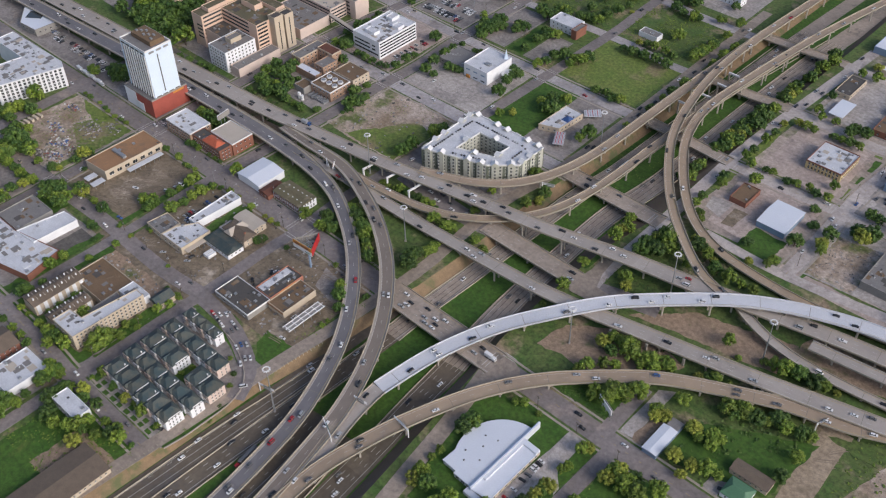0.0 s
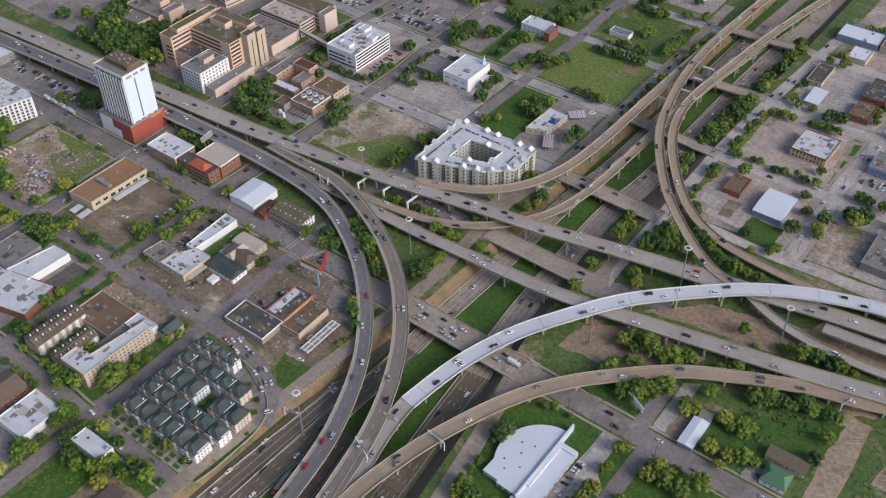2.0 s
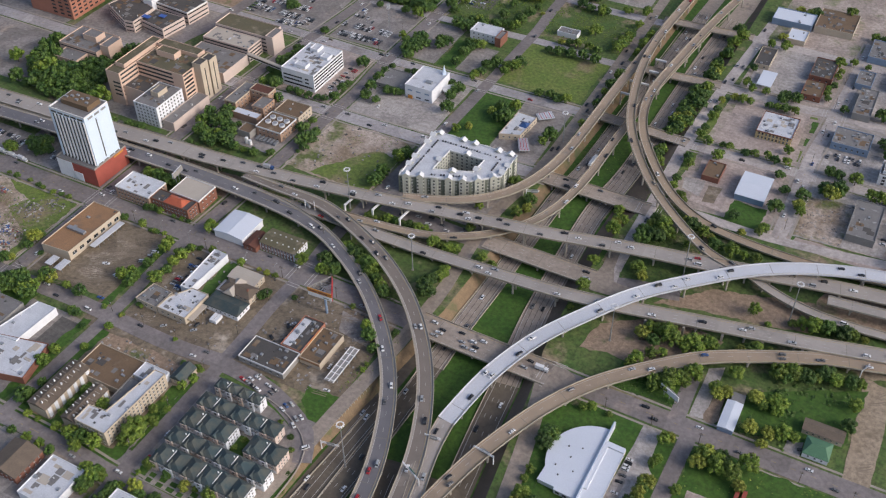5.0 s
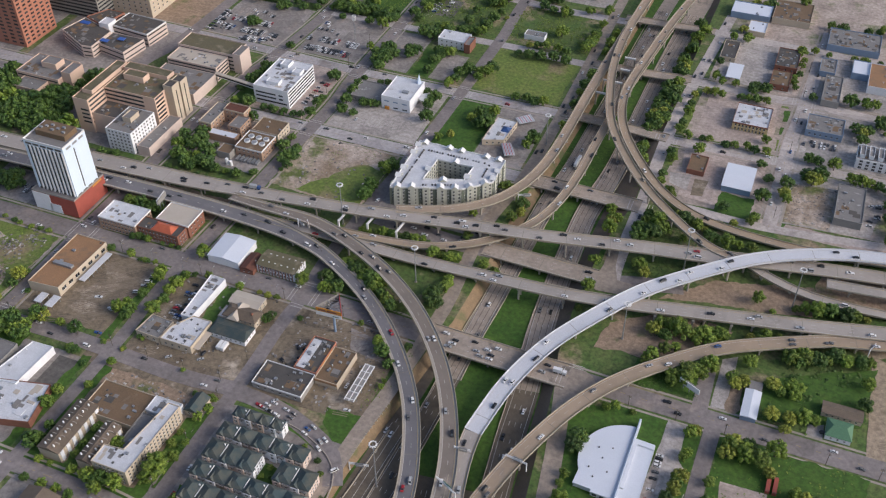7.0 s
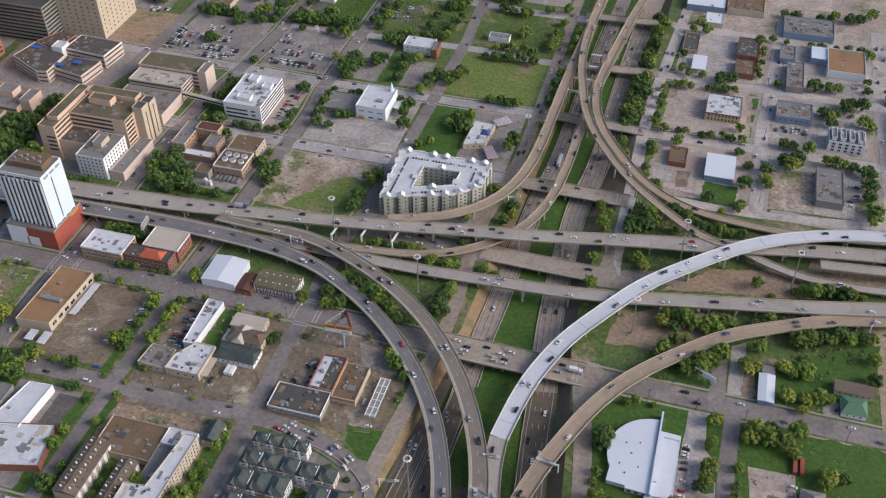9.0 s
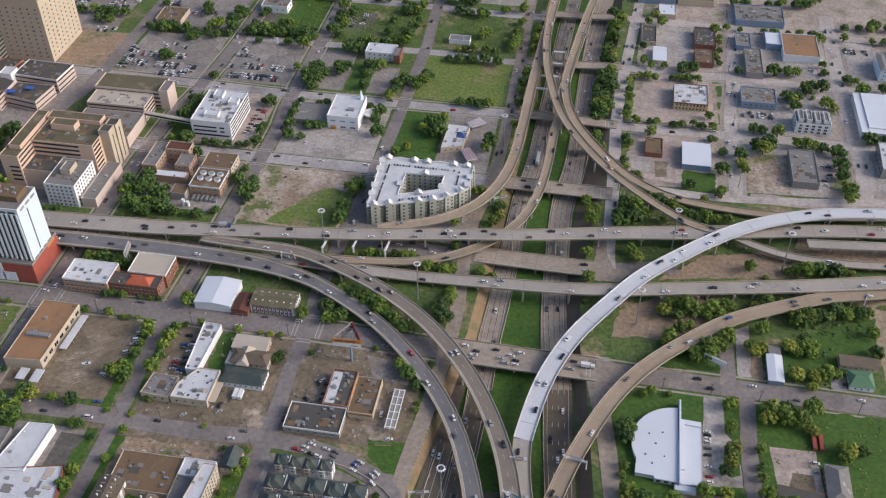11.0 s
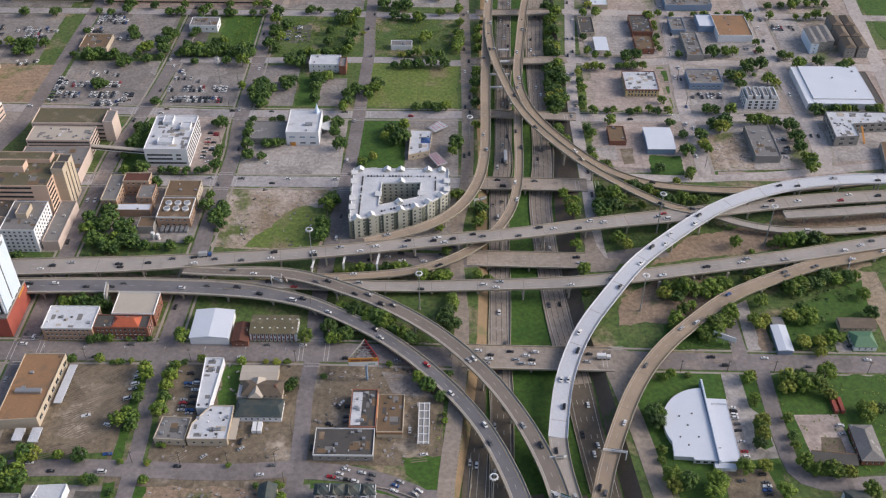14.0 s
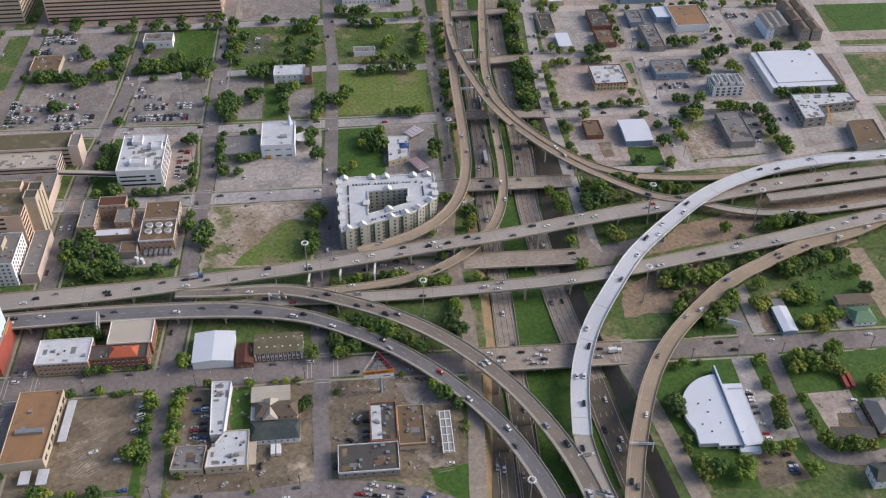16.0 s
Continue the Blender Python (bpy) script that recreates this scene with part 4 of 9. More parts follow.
def box_mesh(sx, sy, sz, material, frame_mat=None):
    """A shared box mesh about its centre, with a thin frame round its front (-y) when frame_mat is given."""
    key = (round(sx, 2), round(sy, 2), round(sz, 2), material.name, frame_mat.name if frame_mat else "")
    if key not in SHARED:
        bm = bmesh.new()
        box(bm, -sx / 2, sx / 2, -sy / 2, sy / 2, -sz / 2, sz / 2)
        if frame_mat:
            box(bm, -sx / 2 - 0.12, sx / 2 + 0.12, -sy / 2 - 0.1, sy / 2, -sz / 2 - 0.16, -sz / 2, 1)
            box(bm, -0.05, 0.05, -sy / 2 - 0.04, sy / 2, -sz / 2, sz / 2, 1)
        me = bpy.data.meshes.new("window")
        bm.to_mesh(me)
        bm.free()
        me.materials.append(material)
        if frame_mat:
            me.materials.append(frame_mat)
        SHARED[key] = me
    return SHARED[key]


def on_edge(p, q, d, z, out=0.0):
    """A pose at distance d along the wall line p to q (the outside on its right hand), its -y axis facing out."""
    u = (Vector(q) - Vector(p)).normalized()
    n = Vector((u.y, -u.x))
    a = Vector(p) + u * d + n * out
    return Matrix.Translation((a.x, a.y, z)) @ Matrix.Rotation(math.atan2(u.y, u.x), 4, "Z")


RNG = random.Random(7)


def roof_units(thing, poly, h, n, big=1.0):
    cx = [p[0] for p in poly]
    cy = [p[1] for p in poly]
    for _ in range(n):
        for _ in range(20):
            x, y = RNG.uniform(min(cx) + 2, max(cx) - 2), RNG.uniform(min(cy) + 2, max(cy) - 2)
            if inside(x, y, poly):
                break
        else:
            continue
        k = RNG.random()
        if k < 0.55:
            s = RNG.uniform(1.0, 1.9) * big
            unit = put("air_conditioner", box_mesh(round(s * 2) / 2 + 0.4, round(s * 1.6) / 2 + 0.4, 1.1, METAL), thing, Matrix.Translation((x, y, h + 0.55)) @ Matrix.Rotation(RNG.choice((0, 1.57)), 4, "Z"))
        elif k < 0.8:
            put("roof_hatch", box_mesh(1.3, 1.3, 0.5, DARK_METAL), thing, Matrix.Translation((x, y, h + 0.25)))
        else:
            put("vent", box_mesh(0.6, 0.6, 1.2, FRAME), thing, Matrix.Translation((x, y, h + 0.6)))


def roof_patches(thing, poly, h, roof):
    """Repairs, stained sheets and low curbs lying on a flat roof."""
    x0, x1, y0, y1 = min(p[0] for p in poly), max(p[0] for p in poly), min(p[1] for p in poly), max(p[1] for p in poly)
    bm = bmesh.new()
    for k in range(int((x1 - x0) * (y1 - y0) / 45)):
        a, b = RNG.uniform(0.8, 3.2), RNG.uniform(0.8, 3.2)
        x, y = RNG.uniform(x0, x1), RNG.uniform(y0, y1)
        if all(inside(x + u * (a + 0.6), y + v * (b + 0.6), poly) for u in (-1, 1) for v in (-1, 1)):
            box(bm, x - a, x + a, y - b, y + b, h, h + 0.075 + 0.006 * k, RNG.choice((0, 0, 1, 2)))
    pale = roof in (ROOF_WHITE, ROOF_CLEAN, ROOF_CREAM)
    bmesh.ops.translate(bm, verts=bm.verts, vec=-thing.location)
    ob = part("roof_repair", bm, [ROOF_GREY, ROOF_CREAM, ROOF_WHITE] if pale else [ROOF_BROWN, ROOF_DARK, ROOF_GREY], thing, "patches and stained sheets on the roof")
    tagged(ob, kind="stuff")


def inside(x, y, poly):
    c = False
    for (x0, y0), (x1, y1) in zip(poly, poly[1:] + poly[:1]):
        if (y0 > y) != (y1 > y) and x < (x1 - x0) * (y - y0) / (y1 - y0) + x0:
            c = not c
    return c


def windows(thing, p, q, z0, floors, fh, bay, size, inset=1.5, material=None, skip=None, trim=FRAME):
    """Rows of single windows on the wall from p to q."""
    ln = (Vector(q) - Vector(p)).length
    n = int((ln - 2 * inset) / bay)
    if n < 1 or (q[0] - p[0]) / ln < -0.85:
        return
    me = box_mesh(size[0], 0.16, size[1], material or GLASS, trim)
    for f in range(floors):
        for i in range(n):
            if skip and skip(i, f):
                continue
            put("window", me, thing, on_edge(p, q, inset + (ln - 2 * inset) * (i + 0.5) / n, z0 + fh * (f + 0.55), 0.03))


def bands(thing, p, q, z0, floors, fh, height, a=1.0, b=1.0, trim=None):
    """Long dark ribbon windows on the wall from p to q."""
    ln = (Vector(q) - Vector(p)).length
    me = box_mesh(ln - a - b, 0.18, height, GLASS, None)
    for f in range(floors):
        put("window_band", me, thing, on_edge(p, q, a + (ln - a - b) / 2, z0 + fh * (f + 0.55), 0.03))


def building(name, label, poly, h, wall, roof, cat="building", floors=0, bay=4.2, size=(1.3, 1.5), walls=None, parapet=0.8, units=0, z0=0.0, thing=None, band=None, cap=None, group="", bigunits=1.0):
    poly = ccw(poly)
    PLANS.append(poly)
    if thing is None:
        thing = tagged(new(name), label, cat, group)
        thing.location = (sum(p[0] for p in poly) / len(poly), sum(p[1] for p in poly) / len(poly), 0)
    bm = bmesh.new()
    prism(bm, poly, z0 - (0.2 if z0 == 0 else 0), h)
    piece("wall", bm, wall, thing)
    bm = bmesh.new()
    prism(bm, poly, h - 0.2, h + 0.06)
    piece("roof", bm, roof, thing, roof.name.replace("_", " "))
    if parapet:
        bm = bmesh.new()
        line = [Vector(p) for p in poly]
        n = len(line)
        inner = []
        for i in range(n):
            a, b, c = line[i - 1], line[i], line[(i + 1) % n]
            u, v = (b - a).normalized(), (c - b).normalized()
            n1, n2 = Vector((-u.y, u.x)), Vector((-v.y, v.x))
            m = (n1 + n2)
            m = m / max(m.dot(n1), 0.3)
            inner.append((b + m * 0.28, b - m * 0.06))
        for i in range(n):
            j = (i + 1) % n
            q = [inner[i][1], inner[j][1], inner[j][0], inner[i][0]]
            lo = [bm.verts.new((p.x, p.y, h - 0.5)) for p in q]
            hi = [bm.verts.new((p.x, p.y, h + parapet)) for p in q]
            bm.faces.new(hi)
            for k in range(4):
                bm.faces.new((lo[k], lo[(k + 1) % 4], hi[(k + 1) % 4], hi[k]))
        piece("parapet", bm, cap or wall, thing)
    fh = (h - z0) / max(floors, 1)
    for i in range(len(poly)):
        if walls is not None and i not in walls:
            continue
        p, q = poly[i], poly[(i + 1) % len(poly)]
        if band:
            bands(thing, p, q, z0, floors, fh, band)
        elif floors:
            windows(thing, p, q, z0, floors, fh, bay, size)
    roof_units(thing, poly, h, units, bigunits)
    if units > 3:
        roof_patches(thing, poly, h, roof)
    return thing


def pitched(thing, x0, x1, y0, y1, z, rise, roof, axis="x", hip=0.0, over=0.4, name="roof"):
    """A ridged roof; hip is how far the ridge stops short of the ends."""
    x0, x1, y0, y1 = x0 - over, x1 + over, y0 - over, y1 + over
    bm = bmesh.new()
    if axis == "x":
        m = (y0 + y1) / 2
        ridge = [(x0 + hip, m), (x1 - hip, m)]
        corners = [(x0, y0), (x1, y0), (x1, y1), (x0, y1)]
    else:
        m = (x0 + x1) / 2
        ridge = [(m, y0 + hip), (m, y1 - hip)]
        corners = [(x1, y0), (x1, y1), (x0, y1), (x0, y0)]
    lo = [bm.verts.new((*c, z - 0.25)) for c in corners]
    md = [bm.verts.new((*c, z)) for c in corners]
    r = [bm.verts.new((*c, z + rise)) for c in ridge]
    bm.faces.new(lo[::-1])
    for i in range(4):
        bm.faces.new((lo[i], lo[(i + 1) % 4], md[(i + 1) % 4], md[i]))
    bm.faces.new((md[0], md[1], r[1], r[0]))
    bm.faces.new((md[2], md[3], r[0], r[1]))
    bm.faces.new((md[1], md[2], r[1]))
    bm.faces.new((md[3], md[0], r[0]))
    return piece(name, bm, roof, thing, roof.name.replace("_", " "))


def house(name, label, x0, x1, y0, y1, h, wall, roof, rise=2.4, axis="x", hip=0.0, floors=1, cat="house", bay=3.5, size=(1.0, 1.3), group="", walls=(0, 1, 2, 3)):
    thing = tagged(new(name), label, cat, group)
    thing.location = ((x0 + x1) / 2, (y0 + y1) / 2, 0)
    PLANS.append(rect(x0, x1, y0, y1))
    bm = bmesh.new()
    prism(bm, rect(x0, x1, y0, y1), -0.2, h)
    piece("wall", bm, wall, thing)
    pitched(thing, x0, x1, y0, y1, h, rise, roof, axis, hip)
    p = rect(x0, x1, y0, y1)
    for i in walls:
        windows(thing, p[i], p[(i + 1) % 4], 0, floors, h / floors, bay, size)
    return thing


def canopy(name, label, poly, z, roof, posts=(3, 2), thick=0.5, cat="canopy"):
    """A flat roof on thin posts."""
    poly = ccw(poly)
    thing = tagged(new(name), label, cat)
    thing.location = (sum(p[0] for p in poly) / len(poly), sum(p[1] for p in poly) / len(poly), 0)
    bm = bmesh.new()
    prism(bm, poly, z - thick, z)
    piece("roof", bm, roof, thing)
    a, b, c, d = (Vector(p) for p in poly[:4])
    me = box_mesh(0.3, 0.3, z - thick, METAL)
    for i in range(posts[0]):
        for j in range(posts[1]):
            u, v = (0.08 + 0.84 * i / max(posts[0] - 1, 1)), (0.15 + 0.7 * j / max(posts[1] - 1, 1))
            p = (a * (1 - u) + b * u) * (1 - v) + (d * (1 - u) + c * u) * v
            put("post", me, thing, Matrix.Translation((p.x, p.y, (z - thick) / 2)))
    return thing


# ---- apartment block beside the ramp ----
def apartment_block():
    outer = [(-122, 102), (-69, 119.5), (-50, 136), (-50, 166), (-124, 166.5)]
    court = [(-102, 120), (-72, 131), (-71, 149), (-101, 148)]
    h = 17.0
    PLANS.append(outer)
    thing = tagged(new("apartment_block"), "pale sage five-storey apartment block with a white roof round a courtyard", "apartment building")
    thing.location = (-88, 136, 0)
    bm = bmesh.new()
    for loop, sign in ((outer, 1), (court, -1)):
        lo = [bm.verts.new((x, y, -0.2)) for x, y in loop]
        hi = [bm.verts.new((x, y, h)) for x, y in loop]
        for i in range(len(loop)):
            j = (i + 1) % len(loop)
            f = (lo[i], lo[j], hi[j], hi[i])
            bm.faces.new(f if sign > 0 else f[::-1])
    piece("wall", bm, WALL_SAGE, thing)
    bm = bmesh.new()
    edges = []
    for loop in (outer, court):
        v = [bm.verts.new((x, y, h)) for x, y in loop]
        edges += [bm.edges.new((v[i], v[(i + 1) % len(v)])) for i in range(len(v))]
    bmesh.ops.triangle_fill(bm, use_beauty=True, edges=edges, normal=(0, 0, 1))
    bmesh.ops.recalc_face_normals(bm, faces=bm.faces)
    if bm.faces[:][0].normal.z < 0:
        bmesh.ops.reverse_faces(bm, faces=bm.faces)
    piece("roof", bm, ROOF_WHITE, thing, "white membrane roof")
    for loop, sign in ((outer, 1), (court[::-1], 1)):
        for i in range(len(loop)):
            p, q = Vector(loop[i]), Vector(loop[(i + 1) % len(loop)])
            ln = (q - p).length
            put("parapet", box_mesh(ln, 0.5, 1.3, FRAME), thing, on_edge(p, q, ln / 2, h + 0.35, -0.1))
            n = max(1, round(ln / 10.5))
            for k in range(n):
                d = ln * (k + 0.5) / n
                if loop is outer:
                    put("bay", box_mesh(5.2, 1.2, h + 0.9, WALL_SAGE), thing, on_edge(p, q, d, (h + 0.9) / 2, 0.55), "pale projecting bay")
                    put("recess_panel", box_mesh(3.4, 0.2, h - 1.0, WALL_SAGE_DARK), thing, on_edge(p, q, d - ln / n / 2 + 1.4, h / 2 - 0.4, 0.04), "dark sage wall strip")
                if k % 3 != 2 if loop is outer else k == 1:
                    key = "gable"
                    if key not in SHARED:
                        g = bmesh.new()
                        f = [g.verts.new(c) for c in ((-3.0, -0.3, 0), (3.0, -0.3, 0), (0, -0.3, 2.2))]
                        b = [g.verts.new(c) for c in ((-3.0, 4.6, 0), (3.0, 4.6, 0), (0, 4.6, 2.2))]
                        g.faces.new(f).material_index = 1
                        g.faces.new(b[::-1]).material_index = 1
                        g.faces.new((f[1], b[1], b[2], f[2]))
                        g.faces.new((f[2], b[2], b[0], f[0]))
                        me = bpy.data.meshes.new("gable")
                        g.to_mesh(me)
                        g.free()
                        me.materials.append(FRAME)
                        me.materials.append(WALL_SAGE)
                        SHARED[key] = me
                    put("gable", SHARED[key], thing, on_edge(p, q, d, h + 0.9, 1.0), "white-roofed gable")
            if (q - p).x / ln < -0.85:
                continue
            m = max(2, int(ln / 4.0))
            for f in range(5):
                for k in range(m):
                    d = ln * (k + 0.5) / m
                    near = min(abs(d - ln * (c + 0.5) / n) for c in range(n))
                    if loop is outer:
                        put("window", box_mesh(1.3, 0.16, 1.7, GLASS, FRAME), thing, on_edge(p, q, d, 1.0 + f * 3.25 + 1.1, 1.2 if near < 2.4 else 0.05))
                    else:
                        put("window", box_mesh(1.3, 0.16, 1.7, GLASS, FRAME), thing, on_edge(p, q, d, 1.0 + f * 3.25 + 1.1, 0.05))
    for a, b in (((-116, 110), (-116, 158)), ((-112, 157), (-62, 157)), ((-60, 140), (-60, 158)), ((-106, 111), (-72, 124))):
        a, b = Vector(a), Vector(b)
        n = int((b - a).length / 2.3)
        for i in range(n):
            if RNG.random() < 0.8:
                c = a + (b - a) * (i / n)
                put("air_conditioner", box_mesh(1.2, 1.2, 1.0, DARK_METAL if RNG.random() < 0.6 else METAL), thing, Matrix.Translation((c.x, c.y, h + 0.5)))
    return thing


apartment_block()


# ---- tower on a red podium ----
def tower():
    thing = building("office_tower", "white slab tower with dark window stripes on a red podium", rect(-378, -338, -2, 34), 17, WALL_RED, ROOF_GREY, cat="tower", parapet=1.0, cap=WALL_GREY)
    x0, x1, y0, y1, h = -374.5, -338.5, 2.5, 28.5, 62
    bm = bmesh.new()
    prism(bm, rect(x0, x1, y0, y1), 17, h)
    piece("tower_wall", bm, WALL_SKY_TINT, thing, "white panel walls with the sky's blue mixed into the colour")
    put("podium_panel", box_mesh(16, 0.3, 16, WALL_WHITE), thing, on_edge((-378, -2), (-338, -2), 8.0, 8.2, 0.16), "white podium panel")
    put("podium_panel", box_mesh(10, 0.3, 8, WALL_WHITE), thing, on_edge((-378, -2), (-338, -2), 20.0, 4.2, 0.16), "white podium panel")
    put("podium_panel", box_mesh(30, 0.3, 15.5, WALL_WHITE), thing, on_edge((-378, 34), (-378, -2), 18, 8.2, 0.16), "white podium panel")
    n = 9
    for side in (((x0, y0), (x1, y0)), ((x1, y1), (x0, y1))):
        for i in range(n):
            d = 1.6 + (x1 - x0 - 3.2) * (i + 0.5) / n
            put("window_stripe", box_mesh(1.1, 0.3, 40, GLASS), thing, on_edge(*side, d, 38.2, 0.05), "tall dark window stripe")
            put("fin", box_mesh(0.7, 0.9, 41, FRAME), thing, on_edge(*side, d + 1.85, 38.2, 0.3), "white vertical fin")
        for i in range(5):
            put("louvre", box_mesh(5.4, 0.3, 1.6, DARK_METAL), thing, on_edge(*side, 4.5 + i * 6.7, 60.0, 0.06))
            put("louvre", box_mesh(5.4, 0.3, 1.6, DARK_METAL), thing, on_edge(*side, 4.5 + i * 6.7, 17.9, 0.06))
    for side in (((x1, y0), (x1, y1)), ((x0, y1), (x0, y0))):
        put("window_stripe", box_mesh(0.9, 0.3, 36, DARK_METAL), thing, on_edge(*side, 11, 38.5, 0.05), "dark vertical slot")
        for i in range(3):
            put("louvre", box_mesh(5.0, 0.3, 1.8, METAL), thing, on_edge(*side, 6 + i * 7.2, 60.0, 0.06))
        for i in range(4):
            put("louvre", box_mesh(4.4, 0.3, 1.4, DARK_METAL), thing, on_edge(*side, 4 + i * 6.2, 17.9, 0.06))
    put("sign_panel", box_mesh(11, 0.3, 1.6, ORANGE_PAINT), thing, on_edge((-338, -2), (-338, 34), 27, 15.5, 0.2), "yellow sign strip")
    bm = bmesh.new()
    prism(bm, rect(x0 + 0.6, x1 - 0.6, y0 + 0.6, y1 - 0.6), h - 0.1, h + 0.1)
    piece("roof", bm, ROOF_GREY, thing, "grey flat roof")
    for p, q in (((x0, y0), (x1, y0)), ((x1, y0), (x1, y1)), ((x1, y1), (x0, y1)), ((x0, y1), (x0, y0))):
        ln = (Vector(q) - Vector(p)).length
        put("parapet", box_mesh(ln, 0.6, 1.4, FRAME), thing, on_edge(p, q, ln / 2, h + 0.5, -0.25))
    bm = bmesh.new()
    box(bm, x0 + 5, x1 - 4, y0 + 9, y1 - 3, h, h + 4.5)
    piece("penthouse", bm, ROOF_BROWN, thing, "brown rooftop machine house")
    for i in range(7):
        put("air_conditioner", box_mesh(2.4, 1.8, 1.2, METAL), thing, Matrix.Translation((x0 + 8 + i * 3.4, y0 + 13 + (i % 3) * 2.6, h + 5.1)))


tower()


# ---- hospital ----
def hospital():
    h = 32
    t = building("hospital", "pinkish beige hospital with ribbon windows round a courtyard", rect(-412, -397, 98, 162), h, WALL_BEIGE, ROOF_MOSS, units=3)
    building("", "", rect(-397, -346, 121, 162), h, WALL_BEIGE, ROOF_MOSS, thing=t, units=8)
    building("", "", rect(-409, -399, 108, 158), h + 3, WALL_BEIGE, ROOF_MOSS, thing=t, z0=h)
    building("", "", rect(-388, -368, 138, 147), h + 5, WALL_BEIGE, ROOF_MOSS, thing=t, z0=h)
    building("", "", rect(-397, -352, 150, 160), h + 3, WALL_BEIGE, ROOF_MOSS, thing=t, z0=h)
    bands(t, (-397, 98), (-397, 121), 8, 6, 4, 1.7, 1.5, 0.5)
    bands(t, (-397, 121), (-352, 121), 8, 6, 4, 1.7, 0.5, 6)
    bands(t, (-346, 121), (-346, 134), 6, 7, 3.8, 1.8, 0.8, 0.8)
    bands(t, (-412, 98), (-397, 98), 8, 4, 4, 1.6, 6, 1)
    for f in (0, 1):
        building("", "", rect(-347, -338, 136 + f * 12, 146 + f * 12), h + 4 - f * 2, WALL_CREAM, ROOF_DARK, thing=t, parapet=1.0)
    for d in (4, 16):
        put("window_stripe", box_mesh(0.9, 0.3, 28, GLASS), t, on_edge((-338, 136), (-338, 158), d + 1, 17, 0.08), "dark vertical slot")
    building("", "", rect(-397, -372, 100, 121), 19, WALL_BEIGE, ROOF_DARK, thing=t, units=4)
    building("white_hospital_wing", "old white hospital wing with rows of small windows", rect(-372, -347, 84, 118), 20, WALL_WHITE, ROOF_GREY, floors=6, bay=3.6, size=(1.5, 1.5), walls=[0, 1, 3], units=5)
    building("penthouse_block", "small white rooftop block", rect(-364, -356, 98, 110), 24, WALL_CREAM, ROOF_GREY, z0=20)
    building("podium_building", "low pale hospital podium with a grey roof", rect(-345, -333, 86, 134), 8, WALL_PINK, ROOF_GREY, units=3)
    building("low_hospital_link", "low grey-roofed hospital link building", rect(-394, -341, 166, 203), 10, WALL_PINK, ROOF_GREY, units=12)
    t = building("parking_deck", "beige hospital parking deck with dark openings", rect(-396, -336, 228, 251), 16, WALL_PINK, ROOF_MOSS, floors=4, band=1.5, parapet=1.1)
    building("", "", rect(-336, -328, 226, 243), 19, WALL_PINK, ROOF_GREY, thing=t)
    building("medical_building", "beige medical building with dark ribbon windows and a grey roof", rect(-394, -342, 206, 227), 14, WALL_PINK, ROOF_CREAM, floors=4, band=1.4, walls=[0, 1], units=8)
    t = tagged(new("sky_bridge"), "enclosed pale pedestrian bridge between hospital buildings", "bridge")
    t.location = (-316, 200, 0)
    for name, z0, z1, m in (("floor", 8.0, 8.6, FRAME), ("glazing", 8.6, 10.2, GLASS), ("roof", 10.2, 11.0, ROOF_CREAM)):
        bm = bmesh.new()
        prism(bm, [(-342, 203), (-293, 196.5), (-293, 200.0), (-342, 206.5)], z0, z1)
        piece(name, bm, m, t)
    put("pier", box_mesh(1.2, 1.2, 8.2, PIER), t, Matrix.Translation((-318, 202, 4.0)))


hospital()

t = building("office_block", "white four-storey office block with black ribbon windows", rect(-294, -259.5, 190.5, 239), 17, WALL_WHITE, ROOF_WHITE, units=7, parapet=0.9)
bands(t, (-259.5, 190.5), (-259.5, 239), 1.2, 5, 3.1, 1.5, 1.0, 1.0)
for z in (4.0, 8.0, 11.8):
    put("window_band", box_mesh(20, 0.2, 1.5, GLASS), t, on_edge((-294, 190.5), (-259.5, 190.5), 12, z, 0.05))
    put("window_band", box_mesh(4 if z > 5 else 11, 0.2, 1.5, GLASS), t, on_edge((-294, 190.5), (-259.5, 190.5), 27, z, 0.05))
for r in (rect(-286, -278, 226, 236), rect(-270, -262, 218, 226), rect(-284, -272, 197, 204)):
    building("", "", r, 19.5, WALL_WHITE, ROOF_WHITE, thing=t, z0=17)

# gallery with a spire
t = building("white_gallery", "white cube-shaped church building with a pale spire", rect(-185, -158, 223, 257), 12, WALL_WHITE, ROOF_WHITE, units=1, parapet=1.0)
for k in range(3):
    put("window_band", box_mesh(4.5, 0.2, 1.2, WALL_BLUE), t, on_edge((-185, 223), (-158, 223), 5 + k * 8.5, 8.0, 0.05))
    put("window_band", box_mesh(4.5, 0.2, 1.2, GLASS), t, on_edge((-185, 223), (-158, 223), 5 + k * 8.5, 2.2, 0.05))
put("doorway", box_mesh(4, 1.6, 2.6, ORANGE_PAINT), t, on_edge((-185, 223), (-158, 223), 5.5, 1.3, 0.5), "orange entrance porch")
bm = bmesh.new()
bmesh.ops.create_cone(bm, cap_ends=True, segments=4, radius1=2.4, radius2=0.15, depth=9, matrix=Matrix.Translation((-162, 254, 16.5)))
piece("spire", bm, WALL_SKY_TINT, t, "thin pale spire")
bm = bmesh.new()
bmesh.ops.create_cone(bm, cap_ends=True, segments=20, radius1=7, radius2=1.5, depth=2.2, matrix=Matrix.Translation((-152, 246, 5.2)))
piece("entrance_canopy", bm, FRAME, t, "round white entrance canopy")
